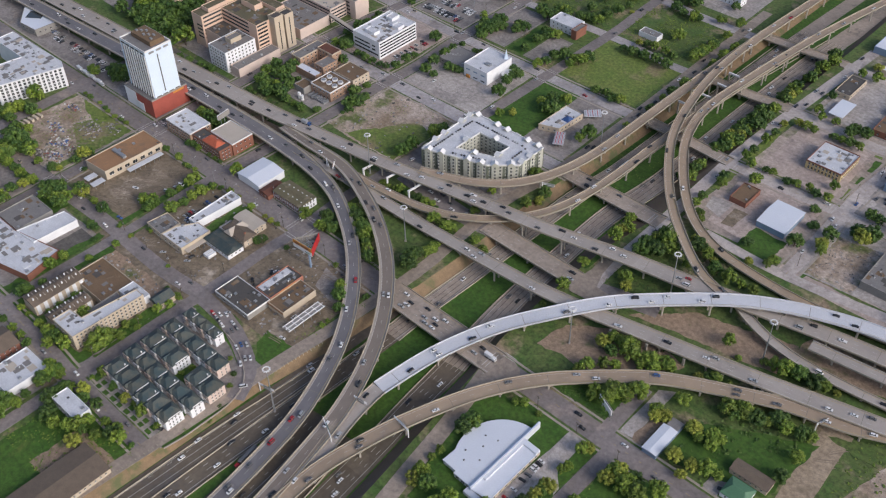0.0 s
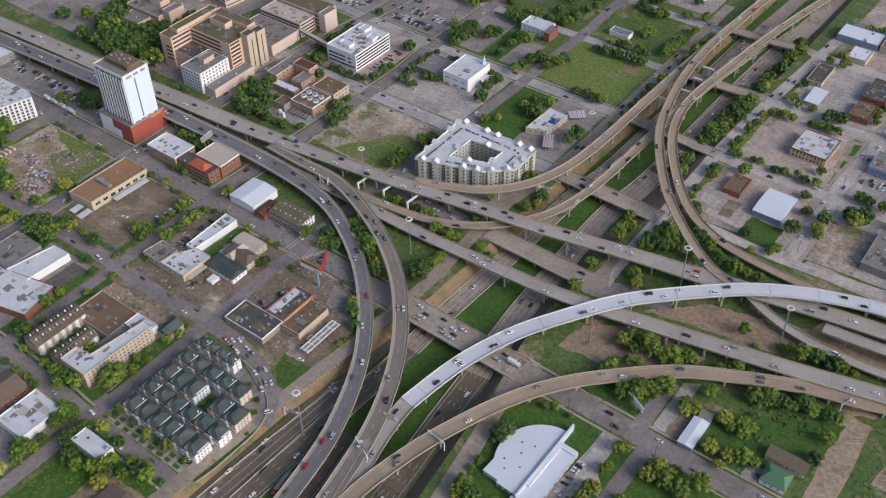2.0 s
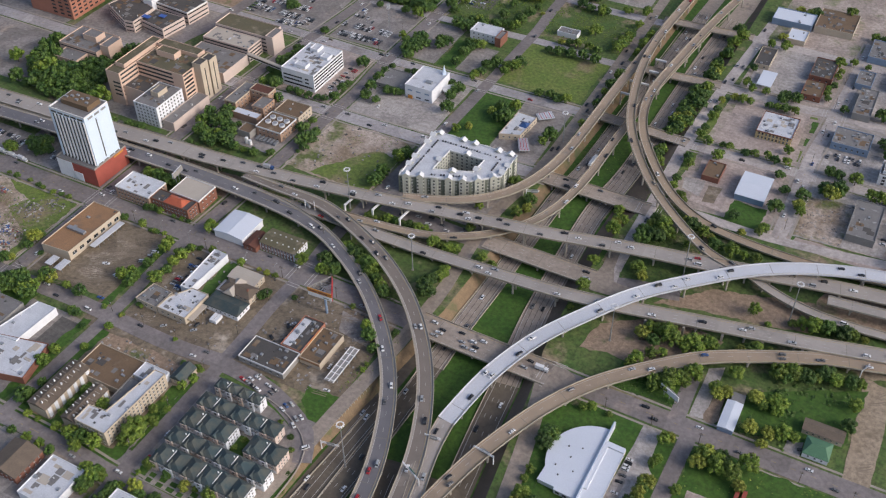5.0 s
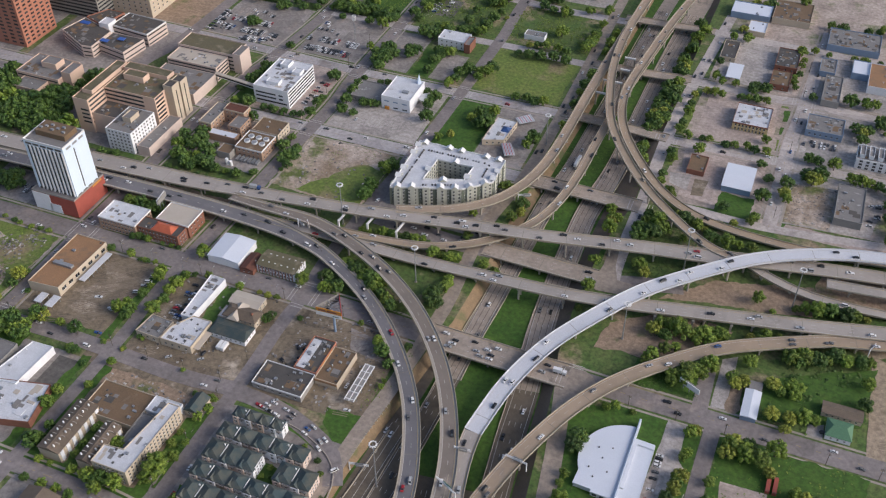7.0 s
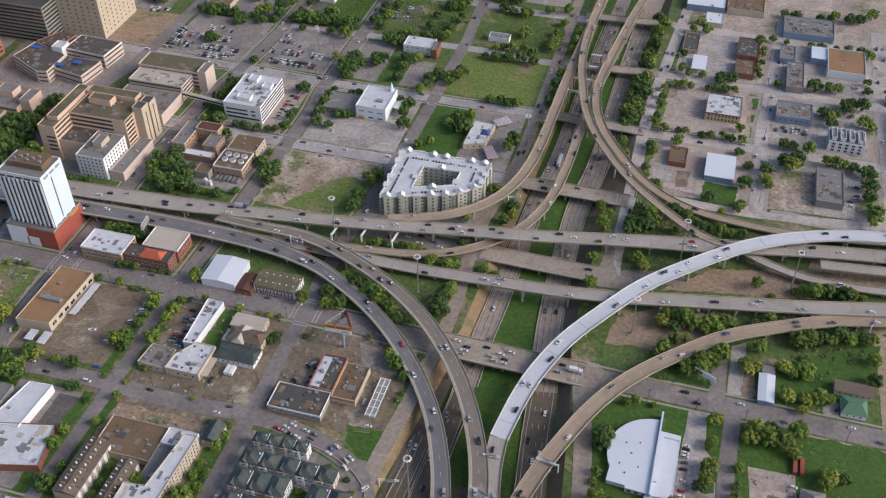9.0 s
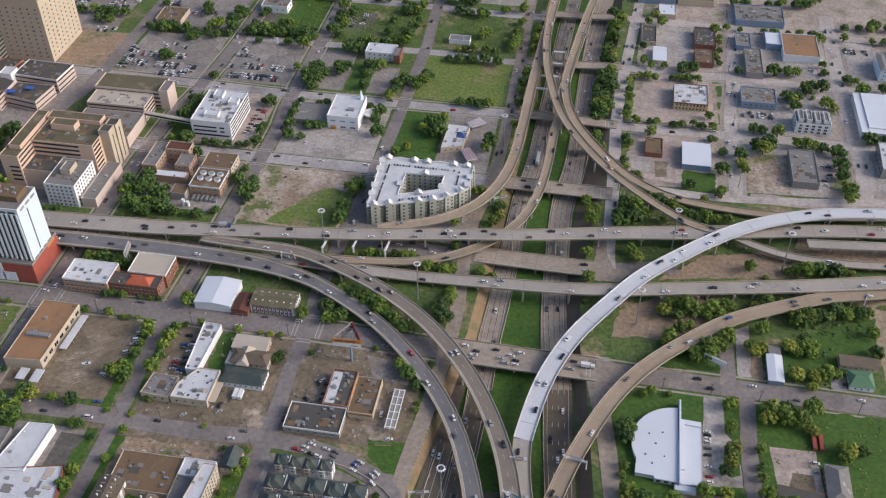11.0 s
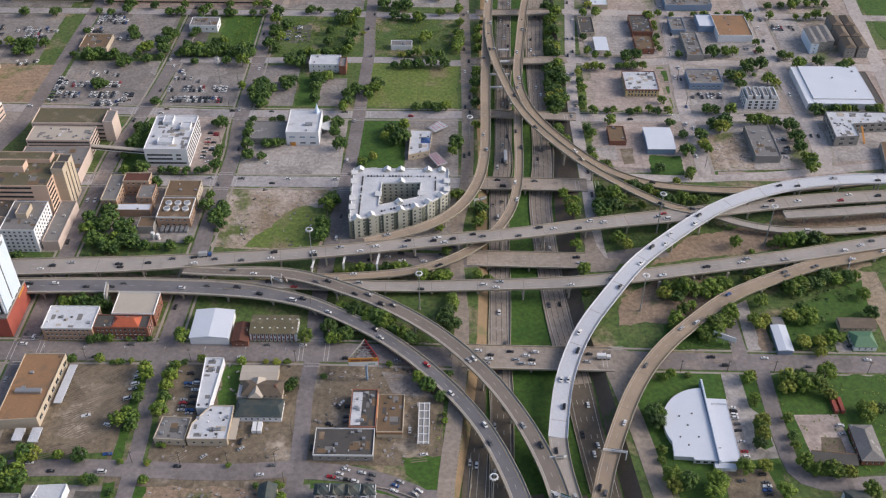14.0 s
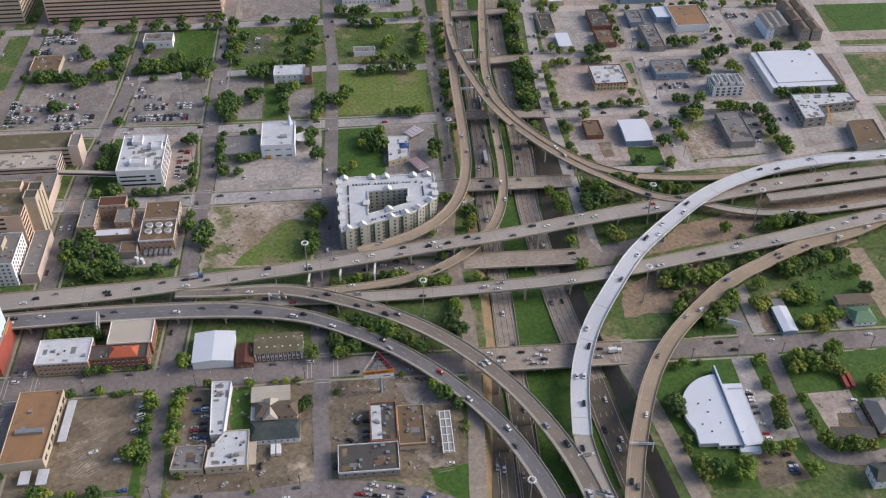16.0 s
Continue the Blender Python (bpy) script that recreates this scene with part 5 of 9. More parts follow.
for a in range(5):
    put("post", box_mesh(0.4, 0.4, 4.2, FRAME), t, Matrix.Translation((-152 + 5 * math.cos(a * 1.25), 246 + 5 * math.sin(a * 1.25), 2.1)))
put("roof_unit", box_mesh(6, 3.5, 1.6, METAL), t, Matrix.Translation((-167, 235, 12.9)))
building("low_hall", "low grey hall beside the white church", rect(-216, -185.5, 224, 250), 5, WALL_GREY, ROOF_GREY, floors=1, bay=5)
t = building("white_corner_building", "two-storey white building with blue windows", rect(-179, -151, 340, 357), 8, WALL_WHITE, ROOF_WHITE, floors=2, bay=4.2, size=(1.1, 1.5), walls=[0, 1], units=2)
building("", "", rect(-151, -145, 336, 352), 8.6, WALL_BRICK, ROOF_GREY, thing=t)
t = building("restaurant", "small restaurant with a pale roof and a blue awning", [(-83, 202), (-66, 208), (-64, 238), (-82, 239)], 5, WALL_CREAM, ROOF_WHITE, floors=1, bay=4, units=6)
bm = bmesh.new()
bmesh.ops.create_cone(bm, cap_ends=True, segments=4, radius1=6, radius2=0.3, depth=2.6, matrix=Matrix.Translation((-69, 224, 6.3)) @ Matrix.Rotation(0.78, 4, "Z"))
piece("pyramid_roof", bm, ACCENT_BLUE, t, "blue pyramid roof")
for poly in ([(-68, 245), (-58, 255), (-51, 247), (-62, 238)], [(-67, 205), (-60, 209), (-51, 194), (-59, 190)]):
    t = canopy("drive_in_canopy", "red and white slatted canopy over parking bays", poly, 4, ROOF_WHITE, (4, 2))
    a, b, c, d = (Vector(p) for p in ccw(poly))
    for k in range(7):
        u = (k + 0.5) / 7
        p, q = a * (1 - u) + b * u, d * (1 - u) + c * u
        put("slat", box_mesh(round((q - p).length - 0.6, 1), 0.5, 0.2, RED_PAINT if k % 2 else METAL), t, on_edge(p, q, (q - p).length / 2, 4.08))
building("parking_garage", "long pinkish beige parking garage with dark bands", rect(-404, -234, 473, 560), 24, WALL_BEIGE, ROOF_GREY, floors=6, band=1.5, walls=[0, 1])
building("corner_block", "tall beige corner block with rows of windows", rect(-500, -427, 476, 540), 26, WALL_CREAM, ROOF_GREY, floors=6, band=1.5, walls=[0, 1])
t = building("beige_tower", "tall beige tower with small square windows", rect(-518, -466, 285, 345), 92, WALL_CREAM, ROOF_GREY, cat="tower")
for p, q in (((-518, 285), (-466, 285)), ((-466, 285), (-466, 345))):
    windows(t, p, q, 3, 12, 4.4, 6.6, (1.5, 1.7))
t = building("orange_tower", "tall orange brick apartment tower with dark balcony stripes", rect(-602, -546, 192, 236), 100, WALL_ORANGE, ROOF_GREY, cat="tower")
for i in range(6):
    for z in range(24):
        if (i + z) % 1 == 0:
            put("balcony", box_mesh(4.6, 0.4, 1.6, GLASS), t, on_edge((-602, 192), (-546, 192), 5 + i * 9.2, 4 + z * 4, 0.1)) if i > 2 else None
            put("balcony", box_mesh(3.8, 0.4, 1.6, GLASS), t, on_edge((-546, 192), (-546, 236), 4 + i * 7.2, 4 + z * 4, 0.1)) if z < 14 else None
t = building("dark_building", "dark glass and concrete apartment block", rect(-600, -512, 262, 330), 38, WALL_GREY, ROOF_DARK, floors=10, band=1.7, walls=[0, 1])
t = building("school_building", "pinkish school of several wings with dark flat roofs and blue tarpaulins", [(-520, 216), (-484, 198), (-474, 199.5), (-474, 230), (-514, 244)], 12, WALL_PINK, ROOF_DARK, floors=3, band=1.2, units=6)
building("", "", [(-473.8, 210), (-442, 204), (-438, 232), (-473.8, 232)], 10, WALL_PINK, ROOF_DARK, thing=t, floors=2, band=1.2, units=5)
building("", "", [(-514, 246), (-490, 238), (-484, 266), (-503, 266)], 12, WALL_ORANGE, ROOF_DARK, thing=t, floors=3, band=1.2, units=4)
building("", "", [(-480, 240), (-437, 236), (-434, 264), (-478, 266)], 13, WALL_PINK, ROOF_DARK, thing=t, floors=3, band=1.3, units=6, cap=FRAME)
building("", "", rect(-490, -479, 234, 246), 16, WALL_WHITE, ROOF_WHITE, thing=t)
for x, y, a in ((-470, 214, 9), (-456, 222, 7), (-508, 236, 10), (-452, 258, 12)):
    put("tarpaulin", box_mesh(a, 5, 0.5, BLUE_TARP if x != -452 else ROOF_CLEAN), t, Matrix.Translation((x, y, 12.4)), "tarpaulin on the roof")
t = building("beige_block", "stepped beige medical building", rect(-508, -462, 136, 168), 15, WALL_BEIGE, ROOF_GREY, floors=3, band=1.2, walls=[0], units=4)
building("", "", rect(-500, -474, 120, 136), 11, WALL_BEIGE, ROOF_GREY, thing=t, units=2)
building("", "", rect(-462, -452, 142, 160), 20, WALL_BEIGE, ROOF_GREY, thing=t)
building("", "", rect(-490, -474, 150, 162), 20, WALL_BEIGE, ROOF_GREY, thing=t, z0=15)

# brick plant and its yard
t = building("brick_clinic", "tan brick building with a courtyard and pale trim", rect(-314, -302, 132, 164), 11, WALL_TANBRICK, ROOF_GREY, floors=3, bay=4.2, units=3, cap=WALL_CREAM)
building("", "", rect(-302, -282, 153, 164), 13, WALL_TANBRICK, RED_ROOF, thing=t, floors=3, bay=4.2, cap=WALL_CREAM)
building("", "", rect(-288, -276, 136, 153), 10, WALL_TANBRICK, ROOF_GREY, thing=t, floors=3, bay=3.4)
building("", "", rect(-302, -276, 126, 134), 6, WALL_TANBRICK, ROOF_CLEAN, thing=t, units=1)
t = building("plant_building", "brick and white plant building with rooftop cooling fans", rect(-268, -243, 114, 138), 9, WALL_TANBRICK, ROOF_BROWN, cap=FRAME, floors=2, bay=4, walls=[0, 1])
for i in range(3):
    for j in range(2):
        bm = bmesh.new()
        bmesh.ops.create_cone(bm, cap_ends=True, segments=18, radius1=2.5, radius2=2.5, depth=1.4, matrix=Matrix.Translation((-262 + i * 7, 124 + j * 7, 9.8)))
        f = piece("cooling_fan", bm, FRAME, t, "round white cooling fan housing")
        bm = bmesh.new()
        bmesh.ops.create_circle(bm, cap_ends=True, segments=18, radius=2.0, matrix=Matrix.Translation((-262 + i * 7, 124 + j * 7, 10.53)))
        piece("fan_grille", bm, METAL, t)
for i in range(6):
    put("condenser", box_mesh(2.2, 6.0, 2.2, METAL), t, Matrix.Translation((-263.5 + i * 3.6, 110, 1.2)))
building("plant_annex", "cream-trimmed flat-roofed plant annex", rect(-268, -243, 141, 161), 8, WALL_CREAM, ROOF_BROWN, floors=2, bay=4, units=3)
building("gatehouse", "small pale concrete yard building", rect(-281, -269, 106, 118), 6, WALL_GREY, ROOF_BROWN)
for x in (-268, -264.5):
    t = tagged(new("storage_tank"), "upright white storage tank on a concrete pad", "tank", "yard tanks")
    t.location = (x, 100, 0)
    bm = bmesh.new()
    bmesh.ops.create_cone(bm, cap_ends=True, segments=16, radius1=1.4, radius2=1.4, depth=6.0 if x < -266 else 4.5, matrix=Matrix.Translation((0, 0, 3.2 if x < -266 else 2.45)))
    part("shell", bm, FRAME, t)
    bm = bmesh.new()
    box(bm, -1.8, 1.8, -1.8, 1.8, -0.1, 0.22)
    part("pad", bm, PAVE, t)

# ---- west of the loop, south of the freeway ----
t = building("brick_row_building", "long pale brick building with a white roof", rect(-316, -283, -5, 16), 11, WALL_TANBRICK, ROOF_WHITE, floors=3, bay=3.0, units=5, cap=FRAME)
t = building("brick_hall", "red brick hall with an orange tiled roof", rect(-283, -247, -3, 9), 10, WALL_BRICK, ROOF_DARK, floors=3, bay=3.0, units=7)
pitched(t, -271, -253, -2, 8, 10.3, 3.2, ORANGE_TILE, "x", 4.0, 0.0, "tiled_roof")
building("brick_warehouse", "brick building with a cream flat roof", rect(-273.5, -245.5, 9.2, 30), 11, WALL_BRICK, ROOF_CREAM, floors=2, bay=4, walls=[1], cap=FRAME)
house("white_shed", "white metal shed with a shallow white roof", -219, -193.5, -7.5, 18.5, 6.6, WALL_WHITE, ROOF_CLEAN, 1.6, "y", 0, 0, "shed", walls=())
t = house("brick_workshop", "long dark-roofed white and brick workshop with tall windows", -180, -149.5, -4, 13, 7.4, WALL_WHITE, ROOF_MOSS, 1.6, "x", 0, 2, "workshop", 2.6, (1.0, 2.2), walls=(0, 1))
for k in range(11):
    put("brick_pier", box_mesh(0.9, 0.24, 7.2, WALL_BRICK), t, on_edge((-180, -4), (-149.5, -4), 1.6 + k * 2.72, 3.6, 0.04), "red brick wall strip")
for k in range(6):
    for y, z in ((0.4, 8.25), (8.6, 8.25)):
        put("skylight", box_mesh(1.1, 0.8, 0.16, FRAME), t, Matrix.Translation((-177 + k * 5.0 + (2.2 if y > 1 else 0), y, z + 0.12)) @ Matrix.Rotation(0.185 if y < 1 else -0.185, 4, "X"), "small white skylight")
house("small_red_building", "small building with a rust-red roof", -191.5, -180.6, -9, 8, 4.6, WALL_BRICK, RED_ROOF, 1.8, "y", 0, 1, "building", walls=(0,))
t = building("tan_warehouse", "tan warehouse with an orange-brown gravel roof", [(-321, -80), (-296.5, -78), (-294.5, -25), (-320.5, -25)], 8, WALL_CREAM, ROOF_TAN, floors=1, bay=7, size=(4.0, 2.6), walls=[1, 2], units=3, cap=WALL_CREAM)
put("roof_unit", box_mesh(16, 3.2, 2.0, METAL), t, Matrix.Translation((-308, -57, 9.2)), "long metal duct on the roof")
canopy("loading_canopy", "pale metal loading canopy beside the warehouse", [(-292.5, -62), (-287.5, -62), (-286.5, -30), (-291.5, -30)], 4, ROOF_WHITE, (2, 6))
canopy("loading_canopy", "pale metal loading canopy beside the warehouse", [(-299, -92), (-293, -92), (-293, -81), (-299, -81)], 3.6, ROOF_WHITE, (2, 2))
canopy("loading_canopy", "small pale metal canopy at the warehouse end", [(-309, -91), (-303, -91), (-303, -81.5), (-309, -81.5)], 3.6, ROOF_WHITE, (2, 2))
building("white_shop", "long narrow white building with a white roof", [(-203, -67), (-195, -67), (-193, -25.5), (-205, -25)], 6, WALL_WHITE, ROOF_WHITE, units=6)
building("white_shop", "low white-roofed shop with cluttered roof", [(-204, -91), (-180, -91), (-180, -65), (-194, -65), (-203, -79)], 6, WALL_CREAM, ROOF_WHITE, units=14, floors=1, bay=5, walls=[0])
building("low_shop", "low grey-roofed shop with a parapet", [(-224, -90), (-205.5, -91), (-204.5, -74), (-222, -73)], 5, WALL_CREAM, ROOF_GREY, units=6, floors=1, bay=5, walls=[0])
canopy("tan_canopy", "tan metal canopy against the shop wall", rect(-179.8, -175.5, -89, -72), 4, ROOF_CREAM, (2, 4))
house("tan_house", "tan-roofed old two-storey house", -180, -157, -43, -31, 5.5, WALL_CREAM, ROOF_CREAM, 0.9, "x", 0, 2, walls=(0, 1))
t = house("old_house", "old brown-roofed house with gables and brick chimneys", -177, -152, -56, -44, 6, WALL_CREAM, SHINGLE_BROWN, 3.2, "x", 5, 2, walls=(0, 1))
pitched(t, -172, -164, -58, -42, 6, 3.0, ROOF_CREAM, "y", 2)
put("chimney", box_mesh(1.0, 1.6, 2.6, WALL_BRICK), t, Matrix.Translation((-156, -51, 8.4)))
building("annex", "low annex with a pale patched roof", rect(-180, -166, -57, -46), 4.2, WALL_GREY, ROOF_WHITE, units=4)
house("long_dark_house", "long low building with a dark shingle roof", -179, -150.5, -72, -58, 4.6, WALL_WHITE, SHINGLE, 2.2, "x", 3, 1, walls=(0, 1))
t = building("brick_shop", "brick shop with a white patched roof", rect(-108.5, -92.5, -80.5, -51), 6, WALL_ORANGE, ROOF_DARK, units=16, floors=0)
put("roof_panel", box_mesh(6, 26, 0.16, ROOF_WHITE), t, Matrix.Translation((-104.8, -66, 6.15)), "white patched roof membrane")
put("sign_panel", box_mesh(15.6, 0.4, 1.4, ORANGE_PAINT), t, on_edge((-92.5, -80.5), (-92.5, -51), 15, 5.4, 0.25), "faded orange fascia")
put("window_band", box_mesh(13, 0.3, 1.0, DARK_METAL), t, on_edge((-108.5, -80.5), (-92.5, -80.5), 8, 4.6, 0.1))
t = building("brown_shop", "brown flat-roofed shop with a tan fascia", rect(-92, -76, -83.5, -54), 5, WALL_CREAM, ROOF_BROWN, units=8)
put("sign_panel", box_mesh(16, 0.4, 1.6, ROOF_TAN), t, on_edge((-92, -83.5), (-76, -83.5), 8, 4.6, 0.3), "tan fascia board")
building("dark_shop", "low shop with a dark patched roof", rect(-128, -92.8, -101, -81), 5, WALL_GREY, ROOF_DARK, units=14, floors=1, bay=5, walls=[0, 3], cap=FRAME)
t = canopy("fuel_canopy", "empty petrol station canopy with bare white roof beams", [(-67, -92), (-60, -92), (-60, -59.5), (-67, -60)], 5, WALL_GREY, (2, 4), 0.5)
for k in range(6):
    put("roof_beam", box_mesh(7, 0.5, 0.4, FRAME), t, Matrix.Translation((-63.5, -90.5 + k * 6, 5.15)))
for k in (-66.7, -63.5, -60.3):
    put("roof_beam", box_mesh(0.5, 32, 0.4, FRAME), t, Matrix.Translation((k, -76, 5.2)))


# ---- three-sided sign on a post ----
def triangle_sign():
    t = tagged(new("triangle_sign"), "three-sided roadside sign with orange, white and red panels", "sign")
    t.location = (-101, -36, 0)
    a, b, c = (-111, -41.5), (-92.5, -40.5), (-102, -25)
    bm = bmesh.new()
    bmesh.ops.create_cone(bm, cap_ends=True, segments=14, radius1=0.9, radius2=0.8, depth=20.4, matrix=Matrix.Translation((-100.6, -37, 10.0)))
    piece("post", bm, WALL_BLUE, t, "blue-grey round post")
    for p, q, top, low in ((a, b, ORANGE_PAINT, FRAME), (b, c, RED_PAINT, RED_PAINT), (c, a, WALL_GREY, WALL_GREY)):
        ln = (Vector(q) - Vector(p)).length
        put("panel", box_mesh(ln, 0.35, 3.2, top), t, on_edge(p, q, ln / 2, 22.7, 0.1), "sign panel")
        put("panel", box_mesh(ln, 0.35, 3.4, low), t, on_edge(p, q, ln / 2, 19.38, 0.1), "sign panel")
        for k in range(7):
            put("brace", box_mesh(0.25, 0.25, 6.4, METAL), t, on_edge(p, q, ln * (k + 0.5) / 7, 21.0, -0.3))
    for x0, x1 in ((1.2, 6.6), (7.4, 14.6)):
        put("lettering_bar", box_mesh(x1 - x0, 0.1, 1.3, WALL_BRICK), t, on_edge(a, b, (x0 + x1) / 2 + 0.6, 22.6, 0.35), "dark red lettering bar")
    put("lettering_bar", box_mesh(4.5, 0.1, 0.6, GREEN_PAINT), t, on_edge(a, b, 14.2, 19.0, 0.35), "green lettering bar")
    for p, q in ((a, b), (b, c), (c, a)):
        m = (Vector(p) + Vector(q)) / 2
        ln = (Vector((-101.5, -35)) - m).length
        for z in (19.6, 23.0):
            put("truss", box_mesh(ln, 0.3, 0.3, METAL), t, on_edge(m, (-101.5, -35), ln / 2, z, 0))
    for k in range(6):
        u, ln = k / 6, 18.0 * (1 - k / 6)
        p = Vector(a) * (1 - u) + Vector(c) * u
        q = Vector(b) * (1 - u) + Vector(c) * u
        put("truss", box_mesh((q - p).length, 0.25, 0.25, METAL), t, on_edge(p, q, (q - p).length / 2, 23.2, 0))

triangle_sign()


def billboard(x, y, z, length, yaw, front, label, bars):
    t = tagged(new("billboard"), label, "billboard")
    t.location = (x, y, 0)
    m = Matrix.Translation((x, y, 0)) @ Matrix.Rotation(radians(yaw), 4, "Z")
    put("panel", box_mesh(length, 0.5, 4.2, front), t, m @ Matrix.Translation((0, -0.5, z)))
    put("panel", box_mesh(length, 0.3, 4.2, WALL_GREY), t, m @ Matrix.Translation((0, 0.5, z)))
    put("catwalk", box_mesh(length, 1.6, 0.2, METAL), t, m @ Matrix.Translation((0, 0, z - 2.3)))
    for o in (-length * 0.3, 0, length * 0.3):
        put("post", box_mesh(0.5, 0.5, z + 1, METAL), t, m @ Matrix.Translation((o, 0.1, (z + 1) / 2)))
    if bars:
        put("lettering_bar", box_mesh(length * 0.3, 0.1, 2.2, DARK_METAL), t, m @ Matrix.Translation((-length * 0.28, -0.8, z)), "dark picture patch")


billboard(133, -2, 6.5, 15, -26, FRAME, "white roadside billboard with a dark picture patch", True)
billboard(-281.5, 29, 14, 13, -82, FRAME, "white billboard on a steel post beside the freeway", False)


# ---- round-roofed hall ----
def round_hall():
    t = tagged(new("round_hall"), "hall with a white half-round roof and a blue-edged wall", "hall")
    t.location = (100, -75, 0)
    arc = []
    for i in range(19):
        a = radians(208 - 118 * i / 18)
        arc.append((109 + 27 * math.cos(a), -74 + 28 * math.sin(a)))
    PLANS.append(rect(83, 110, -100, -48))
    poly = ccw([(109.5, -101), (95.5, -100.2), (95.5, -98.4), (84.5, -97.6)] + arc)
    bm = bmesh.new()
    prism(bm, poly, -0.2, 3.4)
    piece("wall", bm, WALL_WHITE, t)
    bm = bmesh.new()
    grown = [(x + (x - 104) * 0.02, y + (y + 76) * 0.02) for x, y in poly]
    lo = [bm.verts.new((x, y, 3.3)) for x, y in grown]
    hi = [bm.verts.new((x, y, 3.8 + 0.7 * max(0, (x - 82)) / 27)) for x, y in grown]
    bm.faces.new(hi)
    for i in range(len(poly)):
        j = (i + 1) % len(poly)
        bm.faces.new((lo[i], lo[j], hi[j], hi[i]))
    piece("roof", bm, ROOF_CLEAN, t, "smooth bluish-white roof")
    bm = bmesh.new()
    prism(bm, ccw([(109.6, -102.4), (110.5, -102.4), (111.0, -39.2), (110.1, -39.2)]), 0, 5.8)
    piece("spine_wall", bm, ROOF_CLEAN, t, "tall white dividing wall")
    bm = bmesh.new()
    prism(bm, ccw([(109.2, -102.6), (109.6, -102.6), (110.1, -39.0), (109.7, -39.0)]), 0, 5.9)
    piece("blue_edge", bm, WALL_BLUE, t, "blue wall edge")
    building("", "", [(110.6, -102), (122.8, -101), (123.2, -54.6), (111, -54)], 3.6, WALL_CREAM, ROOF_CLEAN, thing=t, floors=1, bay=5, walls=[1], parapet=0.25, cap=ROOF_CLEAN)
    building("", "", [(110.7, -92), (112.8, -92), (113.0, -58), (123.0, -58.4), (123.0, -54.8), (111, -54.2)], 4.9, WALL_WHITE, ROOF_CLEAN, thing=t, z0=3.4, parapet=0)
    building("", "", [(107.0, -105.5), (119.5, -106), (119.5, -102.3), (107.2, -101.4)], 2.8, WALL_WHITE, ROOF_CLEAN, thing=t, parapet=0)
    for x, y in ((92, -68), (96, -75), (100, -66), (101, -84), (94, -90), (90, -84)):
        put("vent", box_mesh(0.8, 0.8, 0.6, DARK_METAL), t, Matrix.Translation((x, y, 4.4)))
    for k in range(3):
        put("window", box_mesh(2.4, 0.2, 1.8, GLASS, FRAME), t, on_edge((95.5, -100.2), (109.5, -101), 2.5 + k * 4.4, 1.8, 0.06))

round_hall()
t = house("metal_shed", "pale grey metal shed in green shrubs", 166.5, 176, -12, 11, 4.2, WALL_BLUE, ROOF_CLEAN, 0.8, "y", 0, 0, "shed", walls=())
building("", "", rect(168, 176, 11.3, 19), 4.2, WALL_BLUE, ROOF_GREY, thing=t, parapet=0)
house("brown_roof_house", "house with a long weathered brown roof", 213, 237, 9.5, 19, 4, WALL_CREAM, SHINGLE_BROWN, 1.6, "x", 0, 1)
house("green_house", "cottage with a green metal roof and porch", 217, 232, -8, 6, 4, WALL_WHITE, GREEN_TILE, 2.8, "x", 4, 1)
house("brick_house", "long brick house with a dark grey hipped roof", 193.5, 207, -100.5, -74, 4.5, WALL_BRICK, ROOF_GREY, 3.0, "y", 6.0, 1, "house")
t = canopy("carport", "long open carport with a dark felt roof", [(165.5, -101), (191, -103.5), (192.5, -95.5), (165.8, -92.5)], 3.5, ROOF_DARK, (6, 2), 0.4)
put("fascia", box_mesh(26.5, 0.3, 0.7, ROOF_TAN), t, on_edge((192.5, -95.3), (165.8, -92.3), 13.3, 3.3, 0.0), "brown fascia board")
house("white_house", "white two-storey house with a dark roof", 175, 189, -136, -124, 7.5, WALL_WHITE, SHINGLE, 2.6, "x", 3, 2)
for x in (190.5, 194.5):
    t = tagged(new("shipping_container"), "rust-red shipping container on the grass", "container", "containers")
    t.location = (x, -55.5, 0)
    bm = bmesh.new()
    box(bm, -1.2, 1.2, -6, 6, 0.15, 2.7)
    part("box", bm, WALL_RED, t)
    for y in (-5.6, 5.6):
        bm = bmesh.new()
        box(bm, -1.25, 1.25, y - 0.15, y + 0.15, -0.05, 2.75)
        part("corner_frame", bm, DARK_METAL, t)

# ---- east of the interchange ----
t = house("metal_warehouse", "pale blue-white metal warehouse", 114, 136.5, 213.5, 245, 5.6, WALL_BLUE, ROOF_CLEAN, 1.6, "x", 0, 0, "warehouse", walls=())
building("brown_store", "small brown-roofed store with plain walls", rect(84, 98, 226, 248), 4, WALL_BRICK, ROOF_BROWN, units=3)
t = building("yellow_building", "yellow stucco building with arched windows and a patched roof", rect(107, 136.5, 302, 334), 7, WALL_YELLOW, ROOF_WHITE, floors=2, bay=2.7, size=(1.3, 2.2), units=18, cap=WALL_BRICK)
building("brick_store", "brick store with a dark flat roof", rect(127, 147, 410, 444), 6, WALL_BRICK, ROOF_DARK, units=12, floors=1, bay=5)
building("brick_store", "brick store with a brown patched roof", rect(127, 144, 378, 404), 5, WALL_BRICK, ROOF_BROWN, units=4, floors=1, bay=5)
building("store", "low store with a dark roof", rect(77, 91, 411, 444), 4, WALL_CREAM, ROOF_DARK, units=4, floors=1, bay=5)
canopy("fuel_canopy", "blue and white petrol station canopy", rect(88, 101, 377, 403), 4.6, ROOF_CLEAN, (2, 3))
